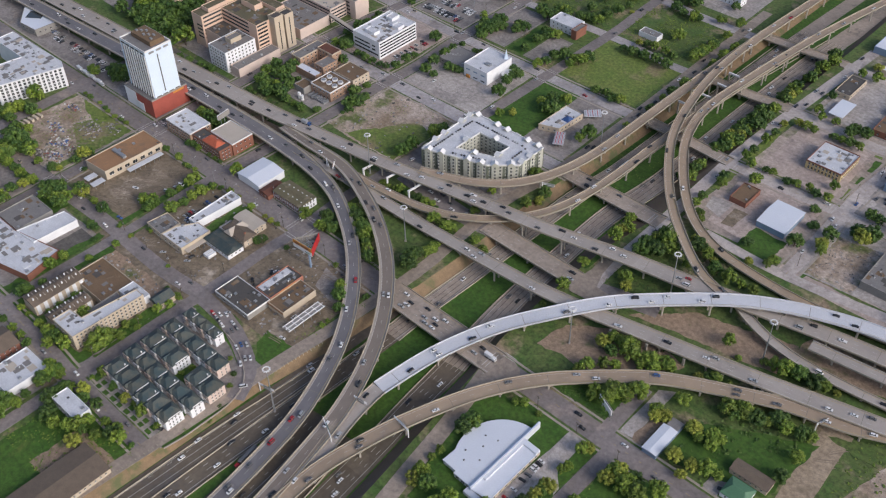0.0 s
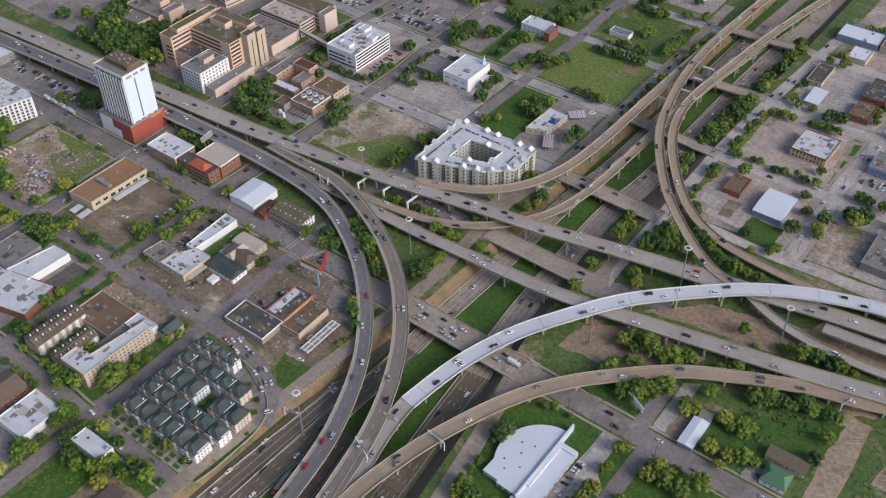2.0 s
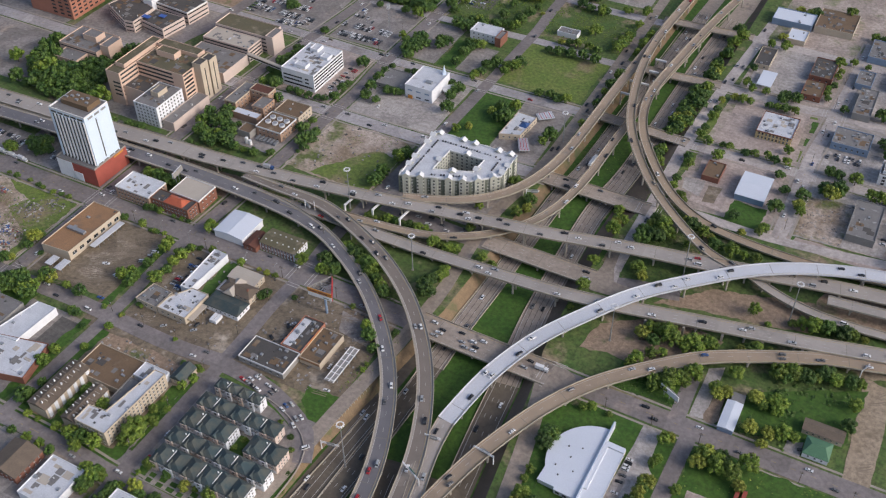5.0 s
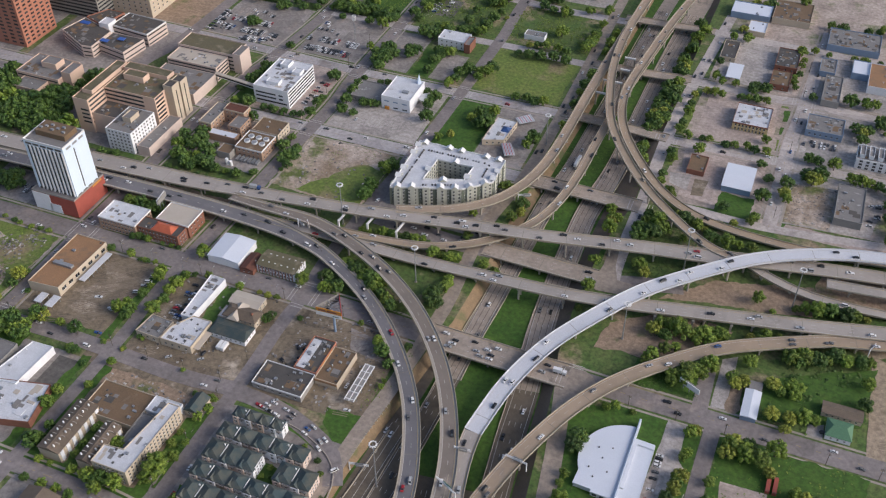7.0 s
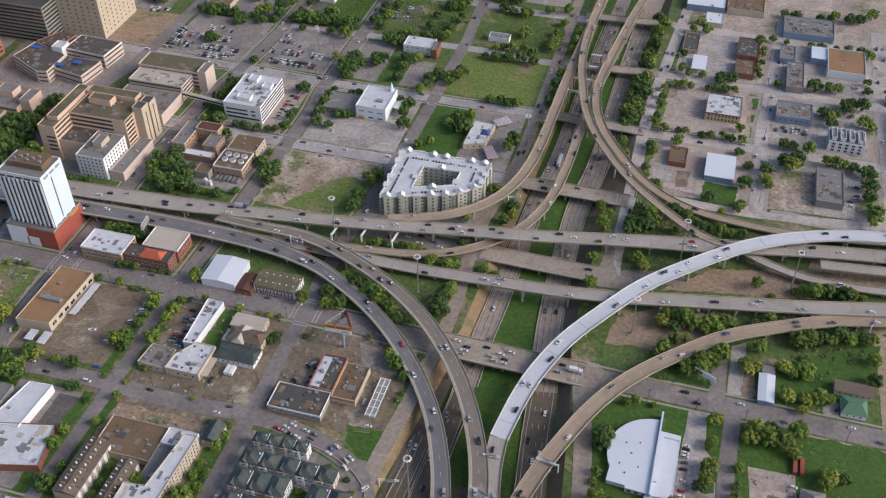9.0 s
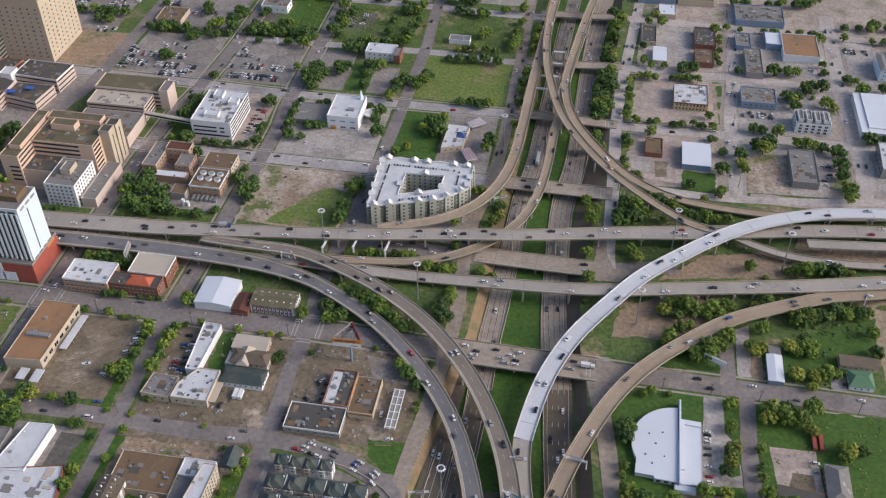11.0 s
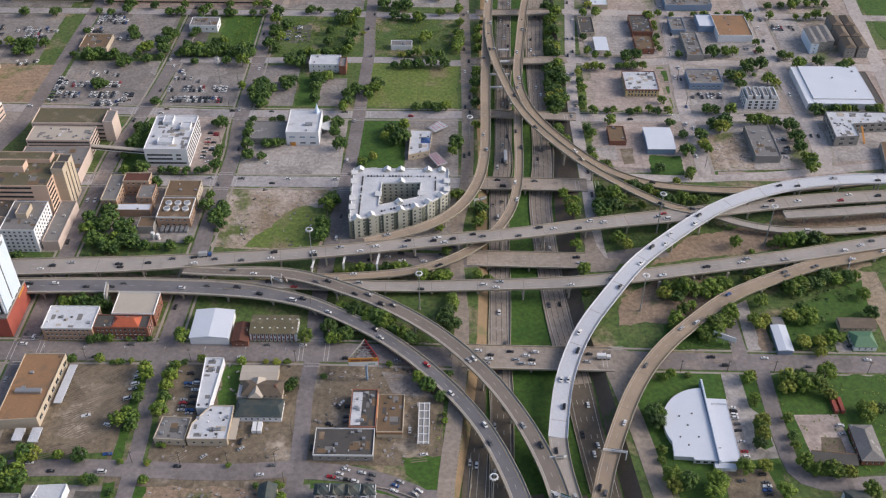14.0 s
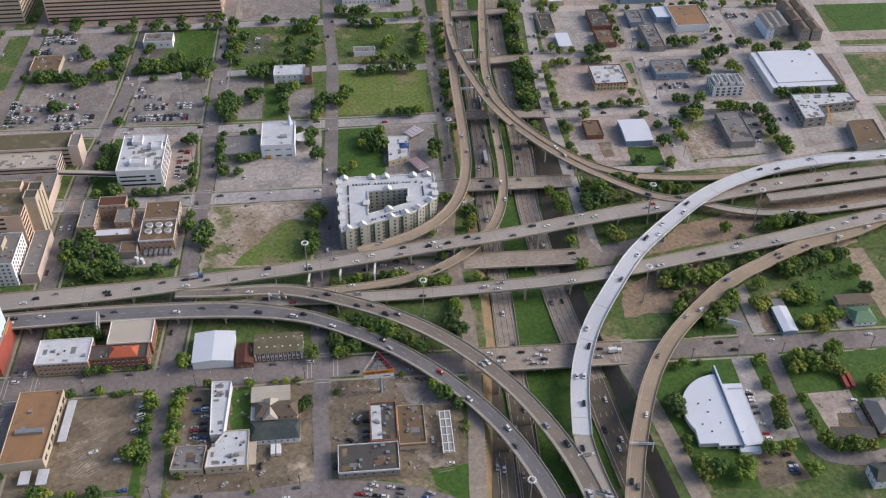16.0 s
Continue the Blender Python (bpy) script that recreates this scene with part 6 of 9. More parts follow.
building("workshop", "grey metal workshop with roof units", rect(173, 188, 366, 410), 6, WALL_GREY, ROOF_GREY, units=12)
building("store", "small flat-roofed blue-grey store", rect(166, 180, 416, 441), 5, WALL_BLUE, ROOF_GREY, units=5)
building("store", "pale blue metal-walled store", rect(194, 210, 422, 446), 6, WALL_BLUE, ROOF_CLEAN)
building("brown_warehouse", "wide warehouse with a brown roof", rect(209, 242, 402, 444), 7, WALL_WHITE, ROOF_TAN, units=3)
building("blue_warehouse", "blue-grey warehouse with a cluttered roof", rect(166, 196, 315, 340), 6, WALL_BLUE, ROOF_GREY, units=10, floors=1, bay=4, walls=[0])
t = building("apartment_house", "small white apartment house with terraces", rect(209, 238, 283, 304), 9, WALL_WHITE, ROOF_GREY, floors=3, bay=4.5, size=(2.4, 1.9), units=6)
for k in range(4):
    building("", "", rect(211 + k * 7, 215 + k * 7, 286, 301), 11.5, WALL_WHITE, ROOF_GREY, thing=t, z0=9)
building("long_garage", "long low garage with a grey roof", rect(200, 220.5, 203, 248), 6, WALL_GREY, ROOF_GREY, units=8)
t = building("white_warehouse", "large white warehouse with a flat white roof", rect(270, 323, 290, 345), 7.4, WALL_WHITE, ROOF_CLEAN, cat="warehouse", parapet=0.2, units=3)
building("", "", rect(263.5, 269.7, 283, 345), 6.4, WALL_WHITE, ROOF_CLEAN, thing=t, parapet=0.3)
building("", "", rect(269.8, 323, 283, 289.7), 6.4, WALL_WHITE, ROOF_CLEAN, thing=t, parapet=0.3)
building("", "", rect(323.5, 331, 286, 340), 5, WALL_BRICK, ROOF_DARK, thing=t, parapet=0.3)
t = building("l_shaped_building", "L-shaped grey building with a white roof and roof units", [(271, 227), (291, 229), (291, 247), (326, 250), (325, 265), (273, 266)], 9, WALL_GREY, ROOF_WHITE, floors=2, bay=6, size=(3, 2), units=24)
put("stair", box_mesh(1.6, 16, 0.4, ORANGE_PAINT), t, Matrix.Translation((298, 238, 4.5)) @ Matrix.Rotation(0.5, 4, "X"), "yellow outside stair")
t = building("flat_warehouse", "dark flat-roofed warehouse with a white roof panel", [(301, 187), (328, 194), (331, 226), (308, 225)], 6, WALL_GREY, ROOF_BROWN, units=3)
for k in range(3):
    house("white_townhouse", "tall white town house with roof terraces", 292 + k * 8, 299 + k * 8, 381 + k * 3, 412 + k * 3, 11, WALL_SKY_TINT if k == 0 else WALL_GREY, ROOF_GREY, 1.2, "y", 4, 3, "house", group="white town houses", walls=(0, 1))
for k in range(6):
    house("brown_townhouse", "narrow three-storey brown town house", 322 + (k % 2) * 12, 332 + (k % 2) * 12, 374 + (k // 2) * 22, 394 + (k // 2) * 22, 11, WALL_GREY, SHINGLE_BROWN, 2.2, "y", 4, 3, "house", group="brown town houses", walls=(0, 1))
building("mural_store", "white-roofed store with a painted mural wall", rect(72, 110, 498, 522), 6, WALL_BLUE, ROOF_CLEAN, units=3)
building("brown_store", "brown-roofed store beside the mural wall", rect(112, 148, 500, 540), 6, WALL_CREAM, ROOF_BROWN, units=4)
building("small_white_store", "small low white-roofed corner store", rect(93, 110, 468, 490), 4.5, WALL_CREAM, ROOF_CLEAN, units=2)
building("patched_warehouse", "warehouse with a patchy grey roof and blue doors", rect(168, 215, 466, 500), 6, WALL_BLUE, ROOF_GREY, units=20)
building("small_store", "small low roof among weeds", rect(-106, -86, 382, 392), 4.5, WALL_WHITE, ROOF_GREY, units=3)
building("corner_store", "low white flat-roofed corner building", rect(-304, -277, 414, 431), 7, WALL_WHITE, ROOF_GREY, units=4, floors=1, bay=5)

building("brown_roof_shop", "low shop with a brown gravel roof among parked cars", rect(-401, -375, 374, 400), 4.5, WALL_CREAM, ROOF_BROWN, units=5)
building("white_long_building", "long two-storey white building with small windows", rect(-115, -61, 490, 502), 7.5, WALL_WHITE, ROOF_WHITE, floors=2, bay=4.2, size=(1.2, 1.4), walls=[0, 1], units=4)

# ---- blocks in the south-west ----
t = building("white_apartments", "white six-storey apartment block with square windows", [(-455, -80), (-439, -24), (-448, -20), (-528, -22), (-528, -40), (-482, -40), (-490, -80)], 19, WALL_WHITE, ROOF_WHITE, floors=6, bay=3.8, size=(2.1, 2.2), units=40, walls=[0, 1, 5, 6])
t = building("glass_pavilion", "low pale building with a dark glass roof panel", [(-596, 28), (-560, 0), (-536, 2), (-534, 27)], 7, WALL_GREY, ROOF_CLEAN, floors=1, bay=5)
put("skylight", box_mesh(16, 12, 0.4, GLASS), t, Matrix.Translation((-562, 18, 7.3)) @ Matrix.Rotation(0.6, 4, "Z"), "large dark skylight")
building("white_warehouse", "white-roofed warehouse with brick ends", [(-288, -161), (-267, -159), (-265, -124), (-281, -125)], 6, WALL_WHITE, ROOF_WHITE, units=3)
building("white_warehouse", "wide white-roofed brick warehouse", [(-316, -200), (-239, -181), (-246, -151), (-289, -161), (-316, -161)], 5.5, WALL_BRICK, ROOF_WHITE, units=14)
building("grey_warehouse", "plain grey flat-roofed brick warehouse", rect(-318, -290, -160, -130), 5, WALL_GREY, ROOF_GREY, units=5)
building("brown_roof_building", "low building with a brown felt roof", rect(-216, -178, -160, -134), 5, WALL_CREAM, ROOF_BROWN, units=8)
building("white_annex", "white-roofed annex with roof units", rect(-177.5, -158, -146, -134), 6, WALL_WHITE, ROOF_WHITE, units=6)
t = building("cream_apartments", "cream four-storey apartment building with a white roof", [(-157, -194), (-155, -140), (-163, -140), (-168, -180), (-181, -181), (-181, -194)], 12, WALL_CREAM, ROOF_WHITE, floors=4, bay=3.0, size=(1.1, 1.5), units=8, walls=[0, 1, 5, 4])
building("low_court_building", "low grey-roofed court building", rect(-178, -169, -176, -148), 5, WALL_GREY, ROOF_GREY, units=2)
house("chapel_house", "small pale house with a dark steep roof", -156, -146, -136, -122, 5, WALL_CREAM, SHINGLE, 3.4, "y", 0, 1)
for k in range(7):
    t = house("row_house", "tan-roofed row house with white chimney", -220, -205, -195 + k * 5.6, -189.6 + k * 5.6, 8.5, WALL_CREAM, SHINGLE_BROWN, 2.4, "y", 0, 2, "house", 2.6, (0.9, 1.3), "tan row houses", (1,))
    for x in (t.location.x - 3, t.location.x + 3):
        put("chimney", box_mesh(0.8, 0.8, 1.6, FRAME), t, Matrix.Translation((x, t.location.y, 10.8)))
    put("front_bay", box_mesh(2.6, 1.0, 7.6, WALL_WHITE), t, Matrix.Translation((t.location.x + (7.6 if t.location.x < -200 else 5.6), t.location.y, 3.9)) @ Matrix.Rotation(1.5708, 4, "Z"), "white rounded entrance bay")
    put("party_wall", box_mesh(9.0, 0.3, 0.9, ROOF_CREAM), t, Matrix.Translation((t.location.x, t.location.y + 2.75, 10.0)), "pale party wall coping")
for k in range(5):
    t = house("row_house", "brown-roofed row house with white chimney", -193, -182, -194 + k * 6, -188.2 + k * 6, 8.5, WALL_CREAM, SHINGLE_BROWN, 2.4, "y", 0, 2, "house", 2.6, (0.9, 1.3), "tan row houses", (1,))
    for x in (t.location.x - 3, t.location.x + 3):
        put("chimney", box_mesh(0.8, 0.8, 1.6, FRAME), t, Matrix.Translation((x, t.location.y, 10.8)))
    put("front_bay", box_mesh(2.6, 1.0, 7.6, WALL_WHITE), t, Matrix.Translation((t.location.x + (7.6 if t.location.x < -200 else 5.6), t.location.y, 3.9)) @ Matrix.Rotation(1.5708, 4, "Z"), "white rounded entrance bay")
    put("party_wall", box_mesh(9.0, 0.3, 0.9, ROOF_CREAM), t, Matrix.Translation((t.location.x, t.location.y + 2.75, 10.0)), "pale party wall coping")
building("white_workshop", "plain white-roofed concrete block warehouse", rect(-178, -153, -246, -217), 6, WALL_WHITE, ROOF_WHITE, units=4)
house("gabled_house", "brick house with a brown gabled roof", -208, -186, -240, -218, 6, WALL_BRICK, SHINGLE_BROWN, 3.4, "y", 0, 2)
building("white_cube_house", "plain white-roofed two-storey building among trees", rect(-127, -101.5, -229, -218), 7, WALL_WHITE, ROOF_WHITE, units=2, floors=2, bay=4)
house("long_tan_building", "long low building with a tan metal roof", -84, -57, -290, -234, 4.6, WALL_CREAM, SHINGLE_BROWN, 2.0, "y", 0, 1)


def town_house(x0, x1, y0, y1, k, end):
    """One of a row: hipped roof, front gable over an entrance bay, garage door, pale coping on the party wall."""
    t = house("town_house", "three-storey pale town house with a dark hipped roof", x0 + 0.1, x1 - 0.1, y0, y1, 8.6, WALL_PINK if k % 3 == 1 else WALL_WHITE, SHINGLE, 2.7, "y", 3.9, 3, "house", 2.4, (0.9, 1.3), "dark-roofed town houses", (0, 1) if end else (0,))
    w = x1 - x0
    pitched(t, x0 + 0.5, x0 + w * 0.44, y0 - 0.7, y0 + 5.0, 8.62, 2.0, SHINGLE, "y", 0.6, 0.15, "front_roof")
    if k % 3 != 1:
        put("party_wall", box_mesh(0.34, (y1 - y0) * 0.72, 1.1, FRAME), t, Matrix.Translation((x1, (y0 + y1) / 2 + 0.6, 8.85)), "white party wall coping")
    if k % 3 == 0:
        put("chimney", box_mesh(0.7, 0.7, 1.2, FRAME), t, Matrix.Translation((x1 - 1.4, y1 - 2.6, 9.9)))
    put("front_bay", box_mesh(w * 0.42, 1.2, 8.3, WALL_WHITE if k % 2 else WALL_PINK), t, on_edge((x0, y0), (x1, y0), w * 0.27, 4.1, 0.5), "pale projecting entrance bay")
    put("balcony", box_mesh(w * 0.34, 0.9, 1.0, WALL_GREY), t, on_edge((x0, y0), (x1, y0), w * 0.75, 6.6, 0.46), "grey railed balcony")
    for z in (4.2, 6.9):
        put("bay_window", box_mesh(1.5, 0.2, 1.5, GLASS, FRAME), t, on_edge((x0, y0), (x1, y0), w * 0.27, z, 1.12))
    put("garage_door", box_mesh(w * 0.4, 0.15, 2.3, FRAME), t, on_edge((x0, y0), (x1, y0), w * 0.74, 1.2, 0.06))


for x0, x1, y0, y1, n in ((-123.5, -57, -193.5, -180.8, 6), (-125.5, -53.5, -177.2, -167.5, 6), (-125.5, -90.5, -163.5, -150.5, 3), (-78, -54, -163.5, -150.5, 2), (-125.5, -66.5, -146.8, -137, 5), (-124, -89.5, -130.5, -123.5, 4)):
    w = (x1 - x0) / n
    for k in range(n):
        town_house(x0 + k * w, x0 + (k + 1) * w, y0, y1, k, k == n - 1)


# ---- trees ----
def leaf_material(name, a, b, **kw):
    return mat(name, a, b, rough=0.65, fine=1.6, grain=0.3, bump=0, per_island=0.36, **kw)


LEAF_COLOURS = (("oak_leaves", (0.032, 0.082, 0.012), (0.092, 0.158, 0.022)), ("elm_leaves", (0.080, 0.150, 0.014), (0.190, 0.255, 0.030)), ("yellowish_leaves", (0.19, 0.235, 0.025), (0.29, 0.305, 0.045)))
LEAF = [leaf_material(n, a, b, scale=0.30, amount=0.4, per_object=0.32) for n, a, b in LEAF_COLOURS]
LEAF_FAR = [leaf_material("far_" + n, a, b, scale=0.10, amount=0.25) for n, a, b in LEAF_COLOURS]
BARK = mat("tree_bark", (0.11, 0.085, 0.065), (0.08, 0.062, 0.048), scale=1.2, fine=5.0)


def tree_model(seed, kind, dense=1.0):
    """A tree of crown radius about 1: tapered trunk with limbs, crown of many clumps of small leaves with gaps between them."""
    r = random.Random(seed)
    bm = bmesh.new()

    def limb(p, q, r0, r1):
        d = (q - p)
        m = Matrix.Translation((p + q) / 2) @ d.to_track_quat("Z", "Y").to_matrix().to_4x4()
        bmesh.ops.create_cone(bm, cap_ends=True, segments=6, radius1=r0, radius2=r1, depth=d.length, matrix=m)

    tall = (1.0, 1.15, 1.1)[kind]
    clumps = []
    n = (22, 20, 17)[kind]
    for i in range(n):
        z = 1 - 1.55 * (i + 0.5) / n
        a = i * 2.4 + r.uniform(-0.5, 0.5)
        s = math.sqrt(max(0.0, 1 - z * z)) * r.uniform(0.62, 0.86)
        clumps.append((Vector((s * math.cos(a), s * math.sin(a), (0.92 + 0.60 * z * r.uniform(0.8, 1.1)) * tall)), r.uniform(0.20, 0.36)))
    clumps.append((Vector((0, 0, 0.95 * tall)), 0.46))
    top = Vector((0, 0, 0.75))
    limb(Vector((0, 0, -0.05)), top, 0.075, 0.05)
    for c, rad in clumps[::4]:
        limb(top * r.uniform(0.6, 1.0), c, 0.04, 0.012)
    trunk = bpy.data.meshes.new("trunk")
    bm.to_mesh(trunk)
    bm.free()
    trunk.materials.append(BARK)
    verts, faces = [], []
    for c, rad in clumps:
        for i in range(int(210 * rad * dense)):
            z = r.uniform(-0.6, 1)
            a = r.uniform(0, 6.283)
            s = math.sqrt(max(0, 1 - z * z))
            d = Vector((s * math.cos(a), s * math.sin(a), z))
            p = c + d * rad * r.uniform(0.72, 1.15)
            nrm = (d + Vector((r.uniform(-0.8, 0.8), r.uniform(-0.8, 0.8), r.uniform(-0.3, 0.7)))).normalized()
            u = nrm.orthogonal().normalized()
            u.rotate(Matrix.Rotation(r.uniform(0, 6.28), 3, nrm))
            v = nrm.cross(u)
            k = r.uniform(0.055, 0.115) / dense ** 0.45
            b = len(verts)
            verts += [p + u * k, p + v * k * 0.75 - nrm * k * 0.3, p - u * k, p - v * k * 0.75 - nrm * k * 0.3]
            faces += [(b, b + 1, b + 2), (b, b + 2, b + 3)]
        b = len(verts)
        core = bmesh.new()
        bmesh.ops.create_icosphere(core, subdivisions=1, radius=rad * 0.7, matrix=Matrix.Translation(c))
        for w in core.verts:
            w.co += (w.co - c) * r.uniform(-0.25, 0.2)
        core.verts.index_update()
        verts += [w.co.copy() for w in core.verts]
        faces += [tuple(b + w.index for w in f.verts) for f in core.faces]
        core.free()
    crown = bpy.data.meshes.new("crown")
    crown.from_pydata([tuple(v) for v in verts], [], faces)
    crown.materials.append(LEAF[kind])
    return trunk, crown


MODELS = [tree_model(s, k, 1.0) for s, k in ((1, 0), (2, 0), (3, 0), (4, 1), (5, 1), (6, 1), (7, 2))]
TREE_LABELS = ("dark green broad oak with a full uneven crown", "mid-green leafy street tree with an uneven crown", "yellow-green young tree with a loose crown")
TREES = random.Random(11)


FAR_MODELS = [tree_model(s, k, 0.3) for s, k in ((1, 0), (2, 0), (4, 1), (5, 1), (7, 2))]
PLANTS = []


def plant(x, y, r):
    PLANTS.append((x, y, r))


def tree_pose(x, y, r):
    h = r * TREES.uniform(0.85, 1.1) * (0.75 if r < 3.0 else 1.0)
    return Matrix.Translation((x, y, trench_height(x, y))) @ Matrix.Rotation(TREES.uniform(0, 6.28), 4, "Z") @ Matrix.Diagonal((r * TREES.uniform(0.9, 1.1), r * TREES.uniform(0.9, 1.1), h, 1))


def grow():
    """The trees nearest the interchange are things of their own; the rest are joined into one wood."""
    ground_taken = np.array(TAKEN)

    def free(x, y, r):
        for poly in PLANS:
            if inside(x, y, poly) or any(inside(x + a * 0.35 * r, y + b * 0.35 * r, poly) for a, b in ((1, 0), (-1, 0), (0, 1), (0, -1))):
                return False
        low = trench_height(x, y)
        d = np.hypot(ground_taken[:, 0] - x, ground_taken[:, 1] - y)
        deck = ground_taken[:, 3] > low + 0.5
        under = deck & (ground_taken[:, 3] < low + 2.1 * r + 1.5) & (d < ground_taken[:, 2] + 0.5 * r)
        return not under.any() and not (~deck & (d < ground_taken[:, 2] + 0.4)).any()

    spots = []
    for x, y, r in PLANTS:
        for dx, dy in ((0, 0), (2, 0), (-2, 0), (0, 2), (0, -2), (4, 0), (-4, 0), (0, 4), (0, -4)):
            if free(x + dx, y + dy, r):
                spots.append((x + dx, y + dy, r))
                break
    PLANTS[:] = spots
    PLANTS.sort(key=lambda p: (p[0] - 40) ** 2 + (p[1] + 60) ** 2)
    for x, y, r in PLANTS[:300]:
        # In the south-east, brighter yellow-green leaf colours stand in for stronger sunlight.
        k = TREES.choices(range(7), (1.5, 1.5, 1.5, 6, 6, 6, 4.5) if x > 84 and y < 60 else (6, 6, 6, 2.5, 2.5, 2.5, 0.6) if r > 5.4 else (3, 3, 3, 6, 6, 6, 2.6))[0]
        kind = 0 if k < 3 else 1 if k < 6 else 2
        small = r < 3.0
        t = tagged(new("shrub" if small else "tree"), "low green shrub with dense leaves" if small else TREE_LABELS[kind], "shrub" if small else "tree")
        t.matrix_basis = tree_pose(x, y, r)
        for name, me in zip(("trunk", "crown"), MODELS[k]):
            o = new(name, me)
            o.parent = t
    far = [(p, TREES.choices(range(5), (9, 9, 1, 1, 0) if p[0] < -150 and p[1] > 60 else (8, 8, 3, 3, 0.5) if p[2] > 5.4 else (4, 4, 5, 5, 1.4))[0]) for p in PLANTS[300:]]
    for kind in range(3):
        verts, faces, mats, base = [], [], [], 0
        for (x, y, r), k in far:
            if (0, 0, 1, 1, 2)[k] != kind:
                continue
            m = np.array(tree_pose(x, y, r))
            for j, me in enumerate(FAR_MODELS[k]):
                v = np.empty(len(me.vertices) * 3)
                me.vertices.foreach_get("co", v)
                v = v.reshape(-1, 3) @ m[:3, :3].T + m[:3, 3]
                verts += v.tolist()
                faces += [tuple(base + i for i in p.vertices) for p in me.polygons]
                mats += [j] * len(me.polygons)
                base += len(v)
        me = bpy.data.meshes.new("distant_trees")
        me.from_pydata(verts, [], faces)
        me.materials.append(BARK)
        me.materials.append(LEAF_FAR[kind])
        me.polygons.foreach_set("material_index", mats)
        tagged(new("distant_trees", me), ("dark green street trees and hedges of far blocks", "mid-green street trees of far blocks", "yellow-green young trees of far blocks")[kind], "trees", kind="stuff")


def plant_all(*spots):
    """Single trees: x, y and the crown's radius."""
    for x, y, r in spots:
        if r > 6.8:
            for k in range(3):
                a = k * 2.1 + TREES.uniform(0, 1)
                plant(x + 0.5 * r * math.cos(a), y + 0.5 * r * math.sin(a), 0.66 * r * TREES.uniform(0.9, 1.1))
        else:
            plant(x, y, r * TREES.uniform(0.94, 1.12))


def plant_rows(*rows):
    """Rows of trees: from x, y to x, y, the number of them and their crown's radius."""
    for x0, y0, x1, y1, n, r in rows:
        for i in range(n):
            k = 0.5 if n == 1 else i / (n - 1)
            s = r * (0.0 if n == 1 else 0.85)
            if n > 4 and TREES.random() < 0.1:
                continue
            plant(x0 + (x1 - x0) * k + TREES.uniform(-s, s), y0 + (y1 - y0) * k + TREES.uniform(-s, s), 1.12 * r * TREES.uniform(0.65, 1.2))


# street trees, hedges and groves
plant_all(
    (-431, -87, 7.7), (-435, -74, 6.4), (-432, -71, 5.2), (-421, -64, 2.5), (-431, -55, 7.2), (-431, -50, 5.0), (-441, -20, 4.0), (-430, 0, 6.0), (-341, -136, 4.8), (-338, -127, 4.8), (-353, -122, 4.3), (-321, -117, 6.4), (-311, -117, 9.6), (-301, -116, 7.6), (-383, -115, 6.8), (-313, -110, 6.4), (-396, -108, 9.5), (-383, -108, 9.4), (-374, -105, 10.1), (-339, -100, 4.3), (-377, -98, 6.8), (-335, -97, 3.3), (-392, -97, 6.8), (-321, -83, 2.3), (-335, -82, 4.3), (-335, -74, 6.0), (-335, -69, 4.3), (-357, -24, 2.3), (-350, -24, 2.3), (-365, -23, 2.8),
)
plant_all(
    (-384, -23, 2.6), (-405, -23, 3.2), (-376, -22, 2.6), (-349, -22, 2.4), (-394, -22, 2.5), (-413, -22, 2.1), (-308, -4, 2.8), (-410, 12, 7.4), (-415, 20, 6.7), (-309, 29, 7.0), (-321, 34, 5.3), (-359, 75, 3.5), (-366, 75, 2.9), (-311, 79, 3.1), (-304, 79, 2.1), (-300, 86, 5.6), (-357, 88, 3.2), (-339, 90, 3.2), (-371, 91, 2.9), (-310, 93, 6.3), (-306, 96, 7.0), (-317, 105, 6.4), (-307, 109, 6.4), (-304, 118, 6.5), (-320, 118, 5.9), (-306, 126, 6.5), (-308, 180, 4.4), (-314, 201, 4.6), (-310, 213, 6.3), (-310, 223, 5.3),
)
plant_all(
    (-309, 234, 4.7), (-309, 242, 7.2), (-310, 283, 4.2), (-364, 311, 6.9), (-353, 351, 7.6), (-333, 356, 5.9), (-384, 362, 9.7), (-365, 365, 5.3), (-303, 370, 7.2), (-339, 371, 6.0), (-321, 373, 6.8), (-325, 391, 7.3), (-354, 399, 5.8), (-320, 405, 8.2), (-185, -214, 3.3), (-194, -213, 3.5), (-217, -213, 2.8), (-204, -213, 3.5), (-182, -201, 4.7), (-210, -199, 2.5), (-194, -199, 3.6), (-218, -199, 2.8), (-230, -190, 5.7), (-231, -185, 3.5), (-182, -173, 4.8), (-241, -163, 5.0), (-238, -161, 3.0), (-198, -155, 6.6), (-241, -151, 3.6), (-202, -150, 4.3),
)
plant_all(
    (-241, -125, 2.4), (-296, -120, 6.3), (-224, -118, 3.0), (-253, -118, 3.0), (-258, -118, 3.0), (-256, -118, 4.0), (-225, -105, 2.0), (-278, -105, 3.3), (-265, -104, 4.8), (-243, -104, 2.5), (-223, -104, 2.1), (-294, -104, 7.2), (-298, -100, 5.8), (-221, -91, 2.0), (-218, -90, 1.8), (-249, -75, 5.3), (-241, -73, 8.2), (-226, -67, 5.5), (-240, -56, 4.0), (-225, -56, 4.3), (-239, -48, 3.3), (-226, -47, 4.4), (-225, -40, 4.9), (-240, -38, 5.5), (-224, -36, 4.1), (-239, -32, 3.9), (-223, -29, 3.2), (-225, -29, 3.3), (-182, -25, 2.9), (-266, -25, 2.2),
)
